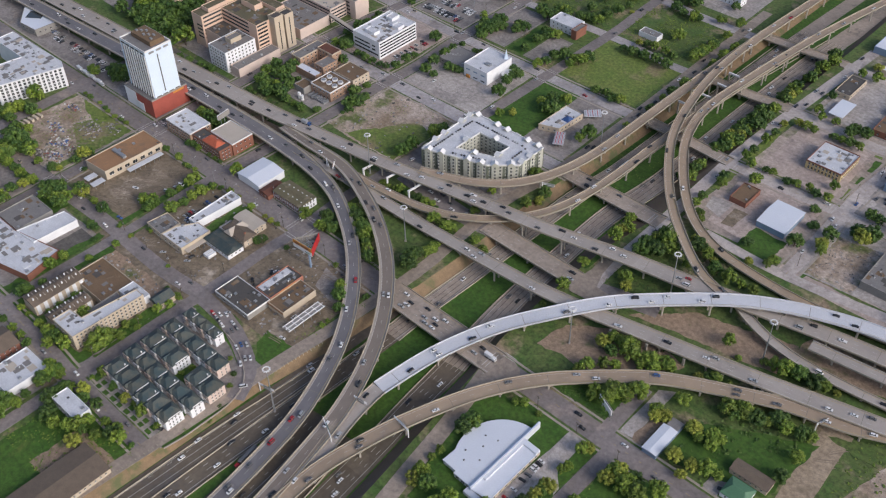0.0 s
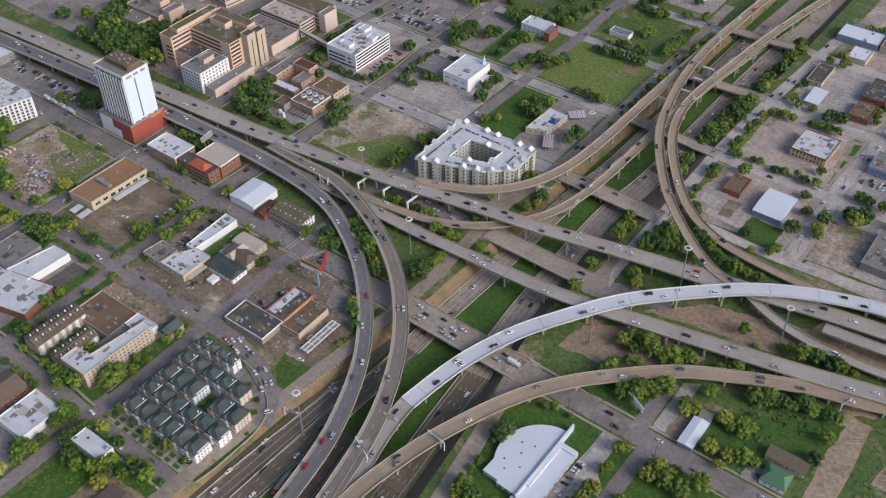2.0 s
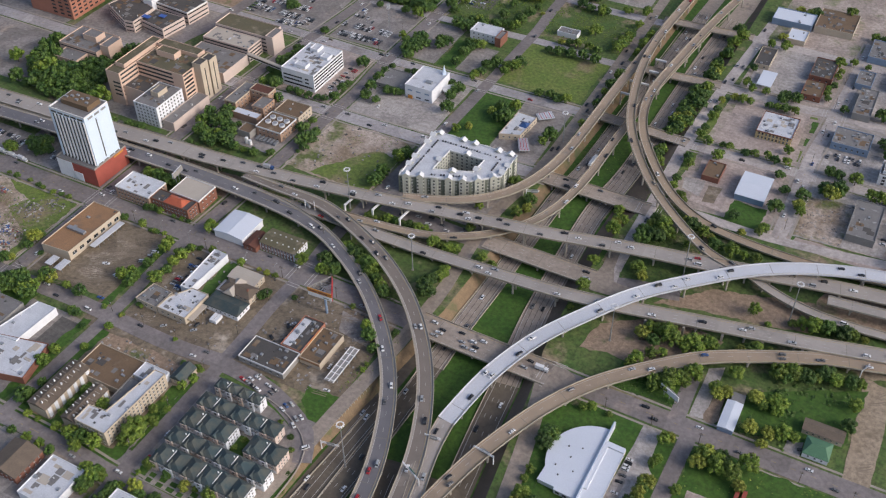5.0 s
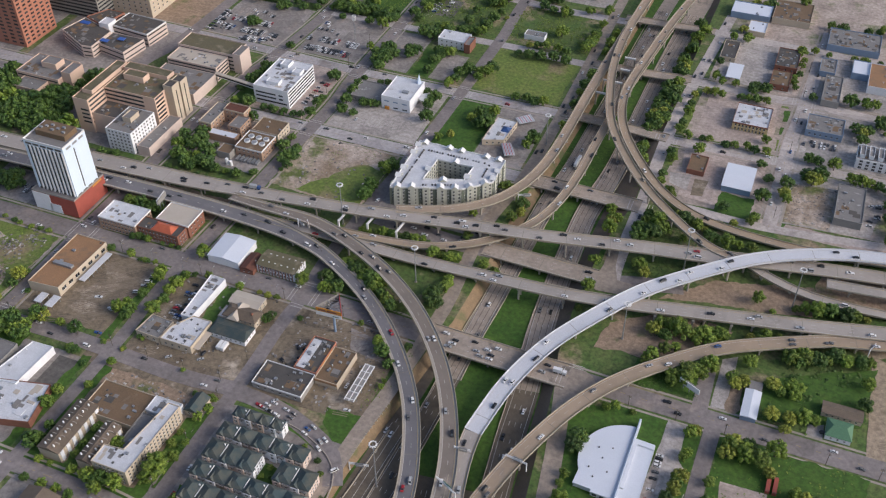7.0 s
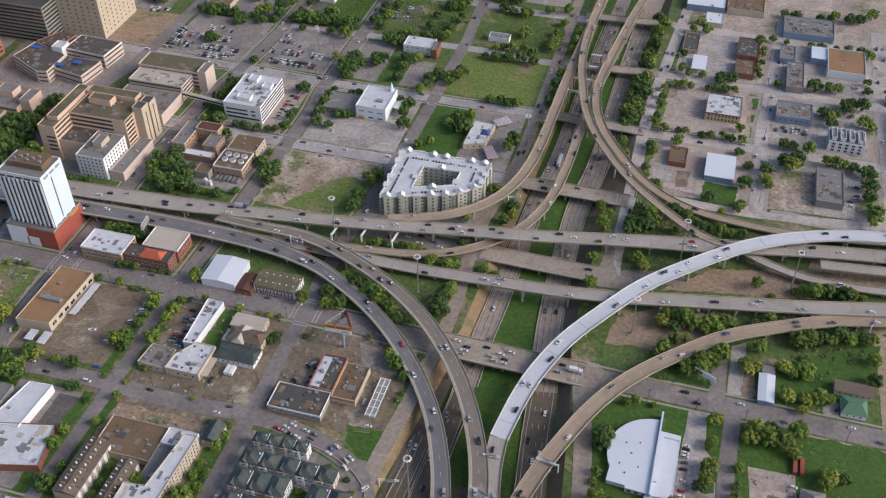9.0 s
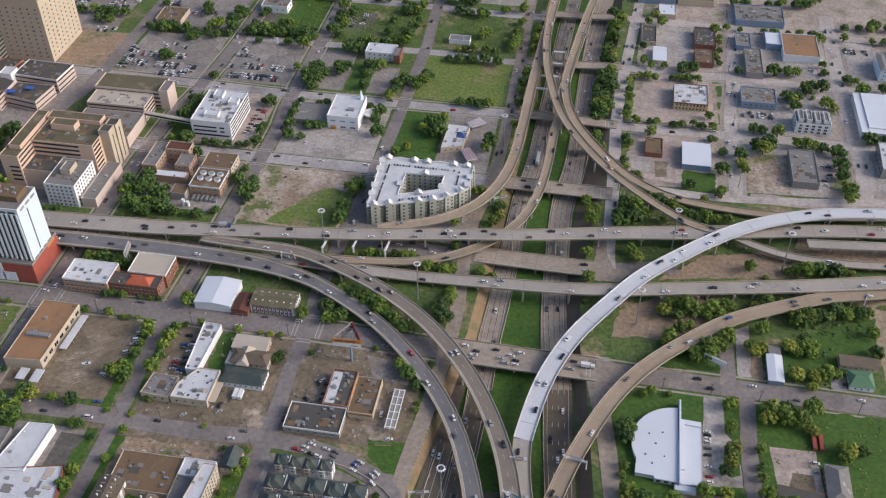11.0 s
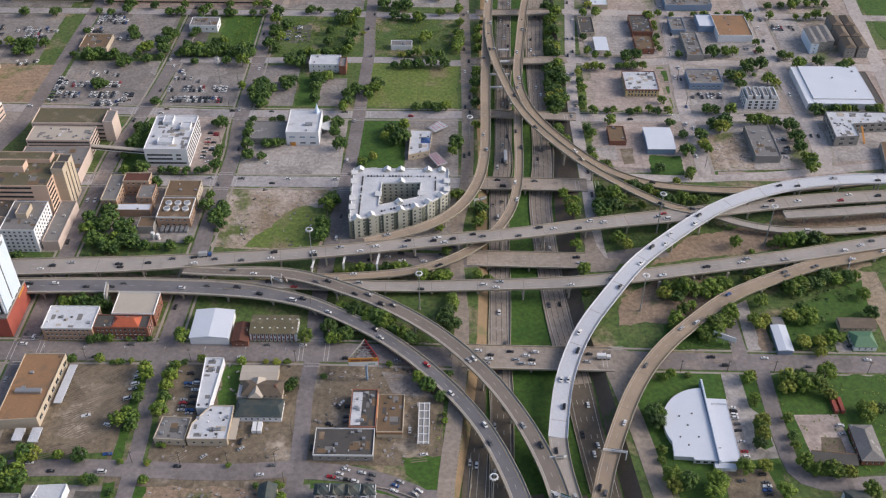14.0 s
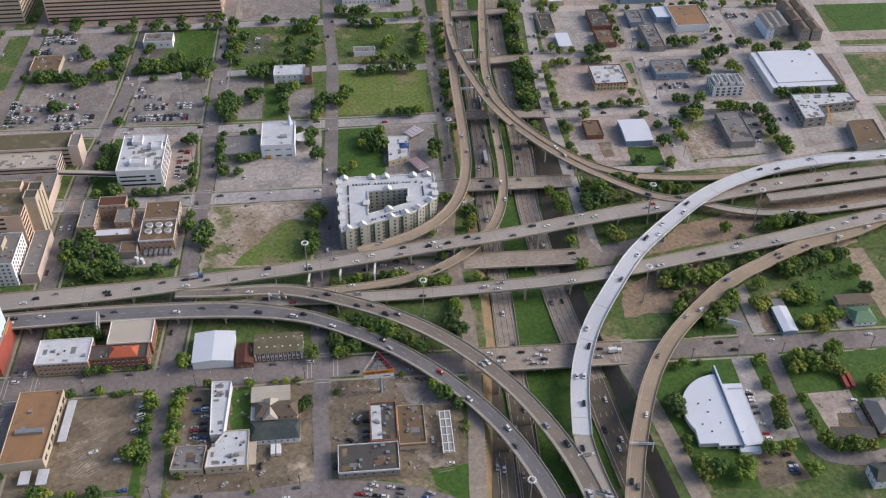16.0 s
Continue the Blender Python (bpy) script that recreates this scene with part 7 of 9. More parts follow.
plant_all(
    (-260, -25, 2.5), (-219, -25, 2.8), (-262, -25, 2.6), (-208, -24, 3.3), (-292, -24, 3.1), (-274, -24, 3.4), (-254, -24, 2.3), (-200, -21, 2.5), (-217, -9, 5.1), (-209, -9, 4.2), (-202, -7, 4.2), (-285, -7, 2.9), (-276, -6, 2.9), (-261, -6, 2.2), (-283, -5, 3.3), (-253, -4, 2.7), (-225, -4, 5.6), (-277, -4, 2.7), (-247, -4, 2.5), (-283, 26, 4.5), (-290, 26, 5.2), (-299, 27, 6.2), (-287, 28, 5.9), (-284, 80, 1.9), (-276, 81, 1.5), (-294, 87, 6.9), (-272, 88, 4.1), (-253, 89, 4.7), (-263, 89, 2.8), (-282, 91, 6.2),
)
plant_all(
    (-293, 96, 6.9), (-241, 96, 3.8), (-286, 103, 6.3), (-292, 107, 6.4), (-223, 109, 2.2), (-220, 114, 4.2), (-289, 117, 3.3), (-225, 120, 6.3), (-221, 126, 6.4), (-235, 135, 5.2), (-223, 136, 4.9), (-235, 150, 3.3), (-280, 167, 5.8), (-260, 181, 4.4), (-269, 181, 4.1), (-296, 182, 5.9), (-251, 182, 3.7), (-280, 182, 3.8), (-273, 183, 3.5), (-245, 184, 3.4), (-298, 188, 5.1), (-238, 190, 4.4), (-203, 202, 4.1), (-214, 203, 5.8), (-239, 204, 4.2), (-239, 215, 3.2), (-217, 218, 5.9), (-194, 220, 4.6), (-201, 220, 4.5), (-189, 222, 4.2),
)
plant_all(
    (-216, 234, 5.3), (-217, 246, 4.3), (-243, 248, 5.4), (-250, 251, 3.7), (-201, 256, 3.2), (-194, 257, 3.6), (-218, 258, 2.8), (-215, 285, 8.2), (-221, 292, 9.4), (-230, 297, 5.2), (-212, 302, 8.7), (-236, 309, 4.1), (-221, 312, 8.3), (-194, 314, 9.1), (-189, 349, 5.8), (-242, 350, 5.9), (-198, 352, 6.6), (-287, 353, 3.6), (-258, 354, 4.4), (-186, 362, 7.8), (-242, 365, 8.8), (-253, 366, 7.1), (-286, 368, 6.8), (-297, 368, 6.7), (-270, 368, 6.0), (-236, 369, 7.1), (-277, 370, 8.0), (-214, 376, 4.8), (-270, 387, 7.3), (-213, 398, 4.9),
)
plant_all(
    (-216, 410, 4.1), (-209, 422, 6.1), (-148, -251, 4.3), (-147, -246, 3.8), (-112, -238, 4.5), (-91, -238, 5.4), (-120, -237, 5.8), (-104, -233, 5.0), (-95, -229, 3.8), (-99, -229, 5.5), (-129, -229, 5.9), (-85, -226, 4.4), (-132, -223, 4.4), (-100, -223, 4.7), (-132, -218, 5.2), (-78, -218, 5.4), (-72, -216, 5.2), (-89, -216, 3.3), (-148, -215, 6.1), (-156, -215, 4.0), (-130, -215, 3.8), (-64, -215, 2.2), (-144, -214, 3.9), (-80, -214, 3.8), (-104, -212, 4.3), (-115, -212, 4.6), (-125, -211, 4.7), (-169, -205, 4.9), (-128, -201, 2.1), (-173, -199, 5.5),
)
plant_all(
    (-164, -198, 5.4), (-96, -197, 4.0), (-79, -196, 4.3), (-64, -196, 2.5), (-111, -195, 3.2), (-90, -195, 2.3), (-124, -194, 4.3), (-170, -192, 4.0), (-178, -192, 3.5), (-150, -188, 4.0), (-147, -185, 5.4), (-147, -180, 6.7), (-148, -174, 5.4), (-141, -168, 3.5), (-144, -158, 2.4), (-143, -156, 2.8), (-146, -137, 3.9), (-145, -129, 3.3), (-142, -120, 2.0), (-147, -120, 3.1), (-159, -120, 2.0), (-177, -106, 1.8), (-149, -46, 3.2), (-147, -43, 4.0), (-64, -38, 4.7), (-128, -36, 2.2), (-70, -25, 3.2), (-87, -25, 2.6), (-167, -24, 2.1), (-153, -24, 2.5),
)
plant_all(
    (-160, -24, 2.5), (-155, -10, 5.2), (-170, -9, 2.7), (-150, -9, 5.0), (-163, -8, 3.1), (-126, -7, 3.9), (-75, -4, 5.5), (-143, -4, 5.5), (-122, -1, 6.9), (-117, -1, 5.8), (-79, -1, 5.5), (-86, 4, 4.8), (-129, 5, 5.0), (-96, 9, 5.0), (-120, 13, 3.4), (-115, 14, 6.2), (-91, 14, 5.6), (-103, 15, 5.6), (-97, 17, 6.2), (-110, 20, 5.7), (-122, 21, 4.2), (-114, 22, 5.6), (-121, 24, 4.3), (-113, 30, 4.3), (-61, 57, 3.8), (-70, 57, 5.0), (-129, 64, 2.7), (-123, 64, 3.0), (-117, 65, 2.9), (-112, 67, 3.6),
)
plant_all(
    (-106, 68, 3.3), (-87, 68, 4.2), (-94, 68, 3.9), (-81, 70, 3.0), (-77, 70, 2.3), (-144, 102, 6.2), (-143, 112, 6.2), (-141, 139, 7.9), (-138, 146, 4.9), (-140, 218, 5.8), (-95, 224, 5.9), (-89, 227, 6.8), (-146, 236, 5.3), (-99, 242, 5.6), (-88, 246, 5.2), (-145, 248, 6.3), (-155, 256, 3.6), (-142, 274, 4.7), (-69, 276, 5.0), (-61, 276, 5.0), (-79, 277, 4.6), (-140, 283, 5.4), (-169, 290, 4.4), (-121, 295, 4.8), (-140, 297, 5.6), (-133, 303, 6.7), (-126, 303, 4.4), (-119, 307, 7.5), (-170, 309, 5.6), (-115, 315, 5.9),
)
plant_all(
    (-168, 322, 7.6), (-161, 325, 5.7), (-90, 349, 5.3), (-101, 350, 4.3), (-79, 351, 5.3), (-67, 352, 5.3), (-178, 363, 5.8), (-97, 367, 3.9), (-68, 369, 5.0), (-80, 369, 4.7), (-88, 370, 4.3), (-164, 372, 7.0), (-149, 372, 3.9), (-155, 374, 4.7), (-166, 389, 5.2), (-73, 399, 6.3), (-134, 412, 2.7), (-166, 413, 4.5), (-155, 436, 8.2), (-81, 440, 6.9), (-95, 441, 4.9), (-147, 443, 7.3), (-57, -214, 1.6), (-51, -71, 2.4), (-51, -66, 2.0), (-54, -53, 4.2), (-58, -45, 5.7), (-48, -33, 2.6), (-48, 9, 6.8), (-52, 17, 5.6),
)
plant_all(
    (-50, 22, 4.7), (-47, 26, 5.1), (-46, 30, 4.3), (-47, 36, 3.5), (47, 44, 2.8), (-55, 57, 4.1), (-50, 59, 3.6), (-45, 59, 3.0), (-21, 60, 3.8), (-29, 60, 4.3), (47, 66, 4.9), (-49, 85, 3.9), (44, 94, 4.1), (-57, 112, 4.0), (-28, 118, 4.4), (-42, 123, 4.0), (-24, 129, 4.1), (45, 132, 6.8), (-25, 137, 5.3), (45, 146, 6.9), (-43, 149, 5.7), (40, 161, 4.4), (44, 229, 7.2), (41, 248, 6.9), (-27, 249, 4.1), (40, 252, 6.9), (-53, 277, 4.7), (40, 279, 7.8), (-25, 284, 4.7), (45, 290, 6.4),
)
plant_all(
    (51, 295, 5.4), (42, 296, 7.8), (-28, 305, 3.6), (46, 309, 7.3), (-24, 317, 5.2), (44, 317, 7.2), (-25, 334, 5.2), (48, 336, 5.6), (44, 341, 5.5), (-55, 350, 5.7), (-59, 368, 4.6), (-43, 380, 5.8), (44, 381, 5.3), (-21, 381, 4.3), (-41, 391, 7.8), (-22, 395, 5.5), (-40, 408, 7.1), (-21, 415, 5.1), (-40, 430, 5.2), (103, -123, 5.8), (144, -122, 5.5), (106, -116, 6.5), (89, -116, 5.9), (78, -115, 8.2), (159, -109, 5.4), (166, -109, 4.5), (174, -108, 5.7), (124, -106, 4.7), (136, -104, 4.2), (157, -102, 4.8),
)
plant_all(
    (77, -100, 2.9), (78, -93, 3.1), (158, -89, 3.6), (137, -88, 4.3), (140, -81, 4.8), (158, -81, 3.1), (141, -76, 3.5), (140, -73, 4.2), (77, -72, 6.0), (142, -71, 5.2), (158, -68, 3.7), (78, -65, 6.1), (82, -64, 3.8), (140, -56, 3.3), (142, -52, 3.3), (164, -44, 5.0), (174, -43, 5.5), (172, -39, 6.9), (165, -38, 5.6), (141, -37, 4.4), (88, -35, 3.0), (166, -35, 5.4), (176, -34, 4.6), (143, -34, 4.0), (93, -32, 3.2), (104, -32, 2.6), (121, 0, 3.7), (129, 4, 5.5), (120, 4, 5.6), (124, 8, 4.5),
)
plant_all(
    (126, 10, 5.9), (101, 12, 3.2), (141, 12, 5.8), (133, 12, 5.9), (160, 16, 7.4), (134, 16, 5.3), (104, 17, 4.5), (141, 17, 5.9), (144, 21, 4.0), (111, 26, 4.1), (117, 30, 3.6), (165, 34, 5.0), (108, 38, 4.7), (100, 40, 5.0), (129, 41, 4.1), (120, 44, 5.5), (137, 44, 4.9), (115, 46, 6.1), (103, 47, 5.0), (132, 48, 5.5), (144, 51, 4.8), (103, 52, 3.6), (141, 52, 5.0), (110, 53, 4.2), (116, 54, 4.2), (124, 57, 6.4), (162, 58, 3.4), (126, 59, 5.1), (167, 61, 3.6), (169, 63, 4.3),
)
plant_all(
    (179, 67, 3.4), (172, 90, 2.3), (81, 93, 4.4), (161, 96, 4.9), (78, 101, 3.6), (75, 101, 5.6), (64, 106, 5.3), (67, 132, 6.1), (77, 138, 6.8), (64, 141, 6.2), (99, 142, 3.1), (83, 144, 6.8), (72, 146, 7.9), (130, 147, 5.5), (119, 148, 5.8), (148, 149, 4.6), (87, 149, 5.5), (139, 149, 3.7), (78, 151, 6.8), (115, 154, 3.7), (112, 157, 3.1), (69, 159, 4.7), (106, 159, 5.3), (96, 162, 6.8), (92, 166, 4.7), (131, 173, 3.5), (140, 179, 3.5), (144, 184, 4.2), (145, 187, 3.3), (120, 190, 4.6),
)
plant_all(
    (81, 192, 2.9), (76, 194, 3.6), (73, 196, 3.3), (66, 204, 4.0), (146, 212, 6.0), (67, 215, 3.7), (159, 220, 7.1), (161, 236, 6.1), (70, 238, 4.7), (147, 238, 4.2), (67, 246, 4.1), (139, 256, 4.3), (88, 257, 5.5), (177, 271, 7.7), (107, 273, 4.2), (131, 274, 4.2), (124, 274, 3.9), (138, 274, 4.6), (114, 274, 3.5), (75, 274, 4.6), (87, 276, 3.1), (93, 276, 3.2), (66, 281, 4.2), (137, 291, 4.0), (67, 292, 4.3), (68, 310, 4.7), (68, 325, 4.1), (68, 339, 3.8), (77, 348, 4.1), (84, 348, 4.1),
)
plant_all(
    (91, 348, 3.8), (129, 350, 4.2), (107, 350, 3.8), (114, 351, 4.2), (121, 351, 4.2), (120, 367, 8.0), (99, 368, 4.2), (89, 369, 3.8), (166, 373, 4.6), (191, -123, 5.7), (184, -111, 4.9), (208, -63, 7.0), (218, -60, 4.2), (190, -49, 4.4), (183, -42, 5.9), (191, -33, 6.5), (196, -13, 4.0), (184, -5, 5.2), (195, -4, 5.2), (203, 0, 6.2), (210, 1, 3.7), (187, 17, 3.4), (195, 20, 7.3), (182, 20, 5.5), (238, 24, 5.0), (194, 34, 2.4), (238, 42, 4.7), (189, 47, 5.9), (195, 49, 7.0), (206, 52, 5.8),
)
plant_all(
    (212, 55, 3.5), (197, 56, 7.0), (223, 57, 5.0), (232, 60, 5.2), (238, 61, 4.0), (216, 61, 5.5), (187, 96, 3.5), (200, 97, 6.1), (193, 98, 5.2), (208, 100, 5.9), (220, 101, 6.0), (225, 102, 4.7), (233, 104, 2.9), (243, 191, 6.5), (260, 196, 4.3), (243, 204, 6.9), (240, 219, 5.4), (241, 234, 6.5), (240, 251, 6.2), (181, 251, 10.4), (209, 258, 5.9), (222, 258, 5.2), (216, 258, 5.2), (230, 258, 4.2), (194, 273, 5.6), (270, 276, 6.3), (286, 277, 5.3), (280, 278, 4.6), (296, 278, 4.6), (212, 318, 5.2),
)
plant_all(
    (246, 322, 4.4), (239, 326, 6.3), (211, 332, 8.6), (230, 339, 2.5), (227, 350, 8.3), (238, 352, 6.4), (273, 354, 6.8), (295, 358, 5.6), (270, 370, 3.8), (180, 371, 4.1), (263, 372, 4.6), (198, 374, 6.5), (211, 376, 5.4), (256, 376, 4.6), (218, 376, 5.3), (244, 381, 3.9), (244, 395, 3.5), (319, 275, 7.5), (303, 279, 4.5), (316, 351, 9.1), (301, 356, 6.0),
)
plant_all((-44, 219, 6.5), (-47, 210, 4.0), (-104, 232, 4.5), (-97, 240, 5.5), (-112, 203, 4.0), (-120, 195, 4.0))
plant_all(
    (-120, -180, 1.6), (-110, -180, 1.4), (-98, -180, 1.6), (-86, -180, 1.5), (-74, -180, 1.6), (-64, -180, 1.4), (-86, -153, 2.4), (-82, -159, 2.0), (-88, -160, 1.8), (-122, -136, 1.6), (-112, -136, 1.6), (-100, -136, 1.6), (-50, -186, 2.0), (-49, -170, 1.8), (-49, -158, 1.8), (-54, -146, 2.0), (-62, -138, 2.0), (-74, -131, 2.0),
    (-200, -188, 3.0), (-198, -180, 3.2), (-199, -168, 3.4), (-226, -140, 3.0), (-227, -176, 3.6), (-150, -150, 2.6), (-150, -160, 3.0), (-151, -172, 3.4),
)
plant_all((-459, 382, 6.0), (-448, 381, 6.0), (-436, 382, 5.5), (-446, 367, 6.0), (-458, 368, 5.0), (-445, 446, 6.0), (-408, 411, 3.5), (-470, 384, 5.0), (-482, 382, 5.0), (-494, 384, 5.0), (-476, 446, 5.0), (-505, 384, 5.5), (-530, 400, 5.0), (-530, 430, 5.5))
# far groves and rows
plant_rows(
    (-418, 475, -379, 471, 3, 4), (-373, 466, -296, 462, 4, 4), (-286, 466, -234, 470, 5, 4.5), (-358, 409, -358, 409, 1, 4.5), (-391, 382, -391, 382, 1, 5), (-337, 377, -359, 359, 2, 4.5), (-342, 378, -342, 378, 1, 4.5), (-369, 313, -369, 313, 1, 5), (-113, 463, -90, 467, 3, 6), (-83, 449, -83, 449, 1, 6.5), (-67, 484, -89, 492, 2, 6), (-20, 449, -23, 381, 5, 4), (85, 471, 100, 457, 3, 6.5), (-387, -115, -391, -97, 4, 7.5), (-407, -96, -402, -86, 2, 6),
)
plant_rows(
    (-356, -107, -356, -107, 1, 4.5), (-336, -142, -343, -125, 2, 4.5), (-440, -52, -428, -65, 2, 6), (-445, -21, -445, -21, 1, 5), (-439, -86, -437, -73, 3, 5), (-436, 2, -436, 2, 1, 6), (-420, 20, -418, 9, 3, 6.5), (-461, 83, -496, 81, 2, 5), (-506, 101, -458, 100, 5, 8), (-458, 100, -411, 85, 5, 8), (-479, 95, -467, 120, 4, 8), (-467, 120, -434, 106, 4, 8),
)
plant_rows(
    (-399, 70, -364, 75, 4, 5), (-494, 126, -516, 108, 4, 8), (-158, -212, -146, -214, 3, 5), (-148, -250, -144, -249, 2, 5), (-152, -220, -151, -212, 2, 5), (-473, 94, -462, 125, 5, 8), (-462, 125, -446, 145, 5, 8), (-472, 108, -443, 132, 8, 8), (-441, 96, -454, 83, 4, 7), (-363, 7, -341, 8, 2, 5), (-505, 85, -425, 95, 9, 8), (-510, 105, -425, 115, 9, 8), (-515, 125, -430, 138, 8, 8), (-520, 148, -440, 155, 7, 8), (-560, 90, -520, 150, 6, 8),
)
plant_rows(
    (-480, 75, -425, 78, 6, 6), (-302, 450, -240, 450, 8, 4.5), (-300, 372, -300, 450, 6, 4.5), (-300, 376, -238, 376, 10, 5.2), (-402, 362, -322, 362, 8, 3.5), (-402, 452, -322, 452, 8, 4), (-224, 372, -224, 450, 6, 5), (-222, 452, -144, 452, 8, 4.5), (-144, 376, -143, 448, 6, 4.5), (-128, 450, -40, 450, 9, 4.5),
)
plant_rows(
    (80, 378, 80, 452, 7, 3.6), (148, 380, 150, 452, 8, 4.4), (164, 452, 250, 446, 9, 4.4), (268, 452, 340, 446, 8, 4.4), (256, 470, 330, 480, 10, 5), (170, 505, 250, 520, 9, 5), (84, 525, 140, 540, 7, 5), (-420, -122, -336, -122, 11, 5), (-420, -140, -336, -150, 10, 5.5), (-146, -214, -146, -280, 7, 4), (48, 374, 52, 470, 17, 5), (45, 432, 42, 375, 6, 4.5), (44, 354, 43, 281, 10, 5.5), (47, 285, 50, 365, 15, 5),
)
grow()


def undergrowth(poly, n, seed, size, kind, label):
    """Low tufts and bushes that cover a plot of rough ground."""
    r = random.Random(seed)
    x0, x1, y0, y1 = min(p[0] for p in poly), max(p[0] for p in poly), min(p[1] for p in poly), max(p[1] for p in poly)
    road = np.array([q for q in TAKEN if x0 - 20 < q[0] < x1 + 20 and y0 - 20 < q[1] < y1 + 20 and q[3] < 3.0] or [(9999, 9999, 1, 0)])
    verts, faces = [], []
    for _ in range(n):
        x, y = r.uniform(x0, x1), r.uniform(y0, y1)
        if noise.noise((x * 0.05, y * 0.05, seed)) < r.uniform(-0.5, 0.25) or not inside(x, y, poly) or any(inside(x, y, q) for q in PLANS) or (np.hypot(road[:, 0] - x, road[:, 1] - y) < road[:, 2] + 0.6).any():
            continue
        z, k = trench_height(x, y), size * r.uniform(0.5, 1.4)
        for i in range(7):
            a, e = r.uniform(0, 6.283), r.uniform(0.1, 0.8)
            p = Vector((x + k * 0.7 * math.cos(a) * (1 - e), y + k * 0.7 * math.sin(a) * (1 - e), z + k * (0.15 + 0.6 * e)))
            u = Vector((-math.sin(a), math.cos(a), r.uniform(-0.4, 0.4))) * k * 0.42
            v = Vector((math.cos(a) * 0.6, math.sin(a) * 0.6, r.uniform(-0.6, 0.1))) * k * 0.42
            b = len(verts)
            verts += [tuple(p + u), tuple(p + v), tuple(p - u), tuple(p - v)]
            faces.append((b, b + 1, b + 2, b + 3))
    me = bpy.data.meshes.new("undergrowth")
    me.from_pydata(verts, [], faces)
    me.materials.append(LEAF_FAR[kind])
    tagged(new("undergrowth", me), label, "undergrowth", kind="stuff")


A_MEADOW = "knee-high weeds and bushes on rough green ground"
for k, (poly, n, size, kind) in enumerate((
    ([(178, -8), (206, -10), (208, 22), (236, 24), (236, 58), (190, 45), (176, 22)], 420, 1.6, 0), ([(94, -8), (140, -8), (140, 34), (96, 16)], 900, 0.9, 0), ([(190, 96), (240, 100), (240, 112), (192, 108)], 500, 0.9, 0), ([(-130, 20), (-60, -20), (-55, -5), (-110, 40)], 900, 0.9, 0),
    (rect(-130, -58, -264, -213), 900, 0.8, 1), (rect(-126, -40, 374, 444), 1500, 1.1, 1), (rect(-222, -143, 374, 446), 1500, 1.1, 1), (rect(-262, -240, 372, 446), 500, 1.0, 1), ([(96, 36), (150, 56), (130, 66), (100, 56)], 600, 0.9, 0), ([(62, 90), (118, 100), (130, 118), (64, 110)], 700, 0.9, 0), ([(62, 124), (140, 150), (100, 162), (64, 158)], 700, 0.9, 0),
    (rect(-416, -340, -102, -26), 900, 0.8, 1), (rect(-222, -146, 92, 162), 500, 0.6, 1), (rect(-318, -240, 62, 84), 400, 0.8, 0), ([(-58, -90), (-46, -92), (-42, -30), (-56, -36)], 350, 0.7, 1), (rect(158, 240, -107, -30), 350, 0.9, 1), (rect(262, 335, 0, 100), 600, 1.1, 1), (rect(-30, 54, 180, 262), 500, 0.6, 1), (rect(-128, -44, 284, 352), 500, 0.5, 1),
)):
    undergrowth(poly, n, k, size, kind, A_MEADOW)


# ---- cars ----
def paint(name, c):
    m = bpy.data.materials.new(name)
    m.use_nodes = True
    n, l = m.node_tree.nodes, m.node_tree.links
    b = n["Principled BSDF"]
    tex = n.new("ShaderNodeTexNoise")
    tex.inputs["Scale"].default_value = 1.5
    x = n.new("ShaderNodeMix")
    x.data_type = "RGBA"
    x.inputs[6].default_value = (*c, 1)
    x.inputs[7].default_value = (*[v * 0.8 for v in c], 1)
    l.new(tex.outputs["Fac"], x.inputs[0])
    l.new(x.outputs[2], b.inputs["Base Color"])
    b.inputs["Roughness"].default_value = 0.3
    b.inputs["Coat Weight"].default_value = 0.4
    return m


TYRE = mat("tyre_rubber", (0.02, 0.02, 0.02), (0.03, 0.03, 0.03), rough=0.8, scale=2.0, fine=8.0)
COLOURS = {"white": (0.72, 0.72, 0.72), "black": (0.015, 0.015, 0.017), "silver": (0.38, 0.39, 0.40), "grey": (0.12, 0.12, 0.125), "red": (0.38, 0.02, 0.025), "blue": (0.03, 0.09, 0.26), "tan": (0.36, 0.30, 0.22)}


def bevelled(bm, amount):
    bmesh.ops.bevel(bm, geom=[e for e in bm.edges], offset=amount, segments=1, affect="EDGES")


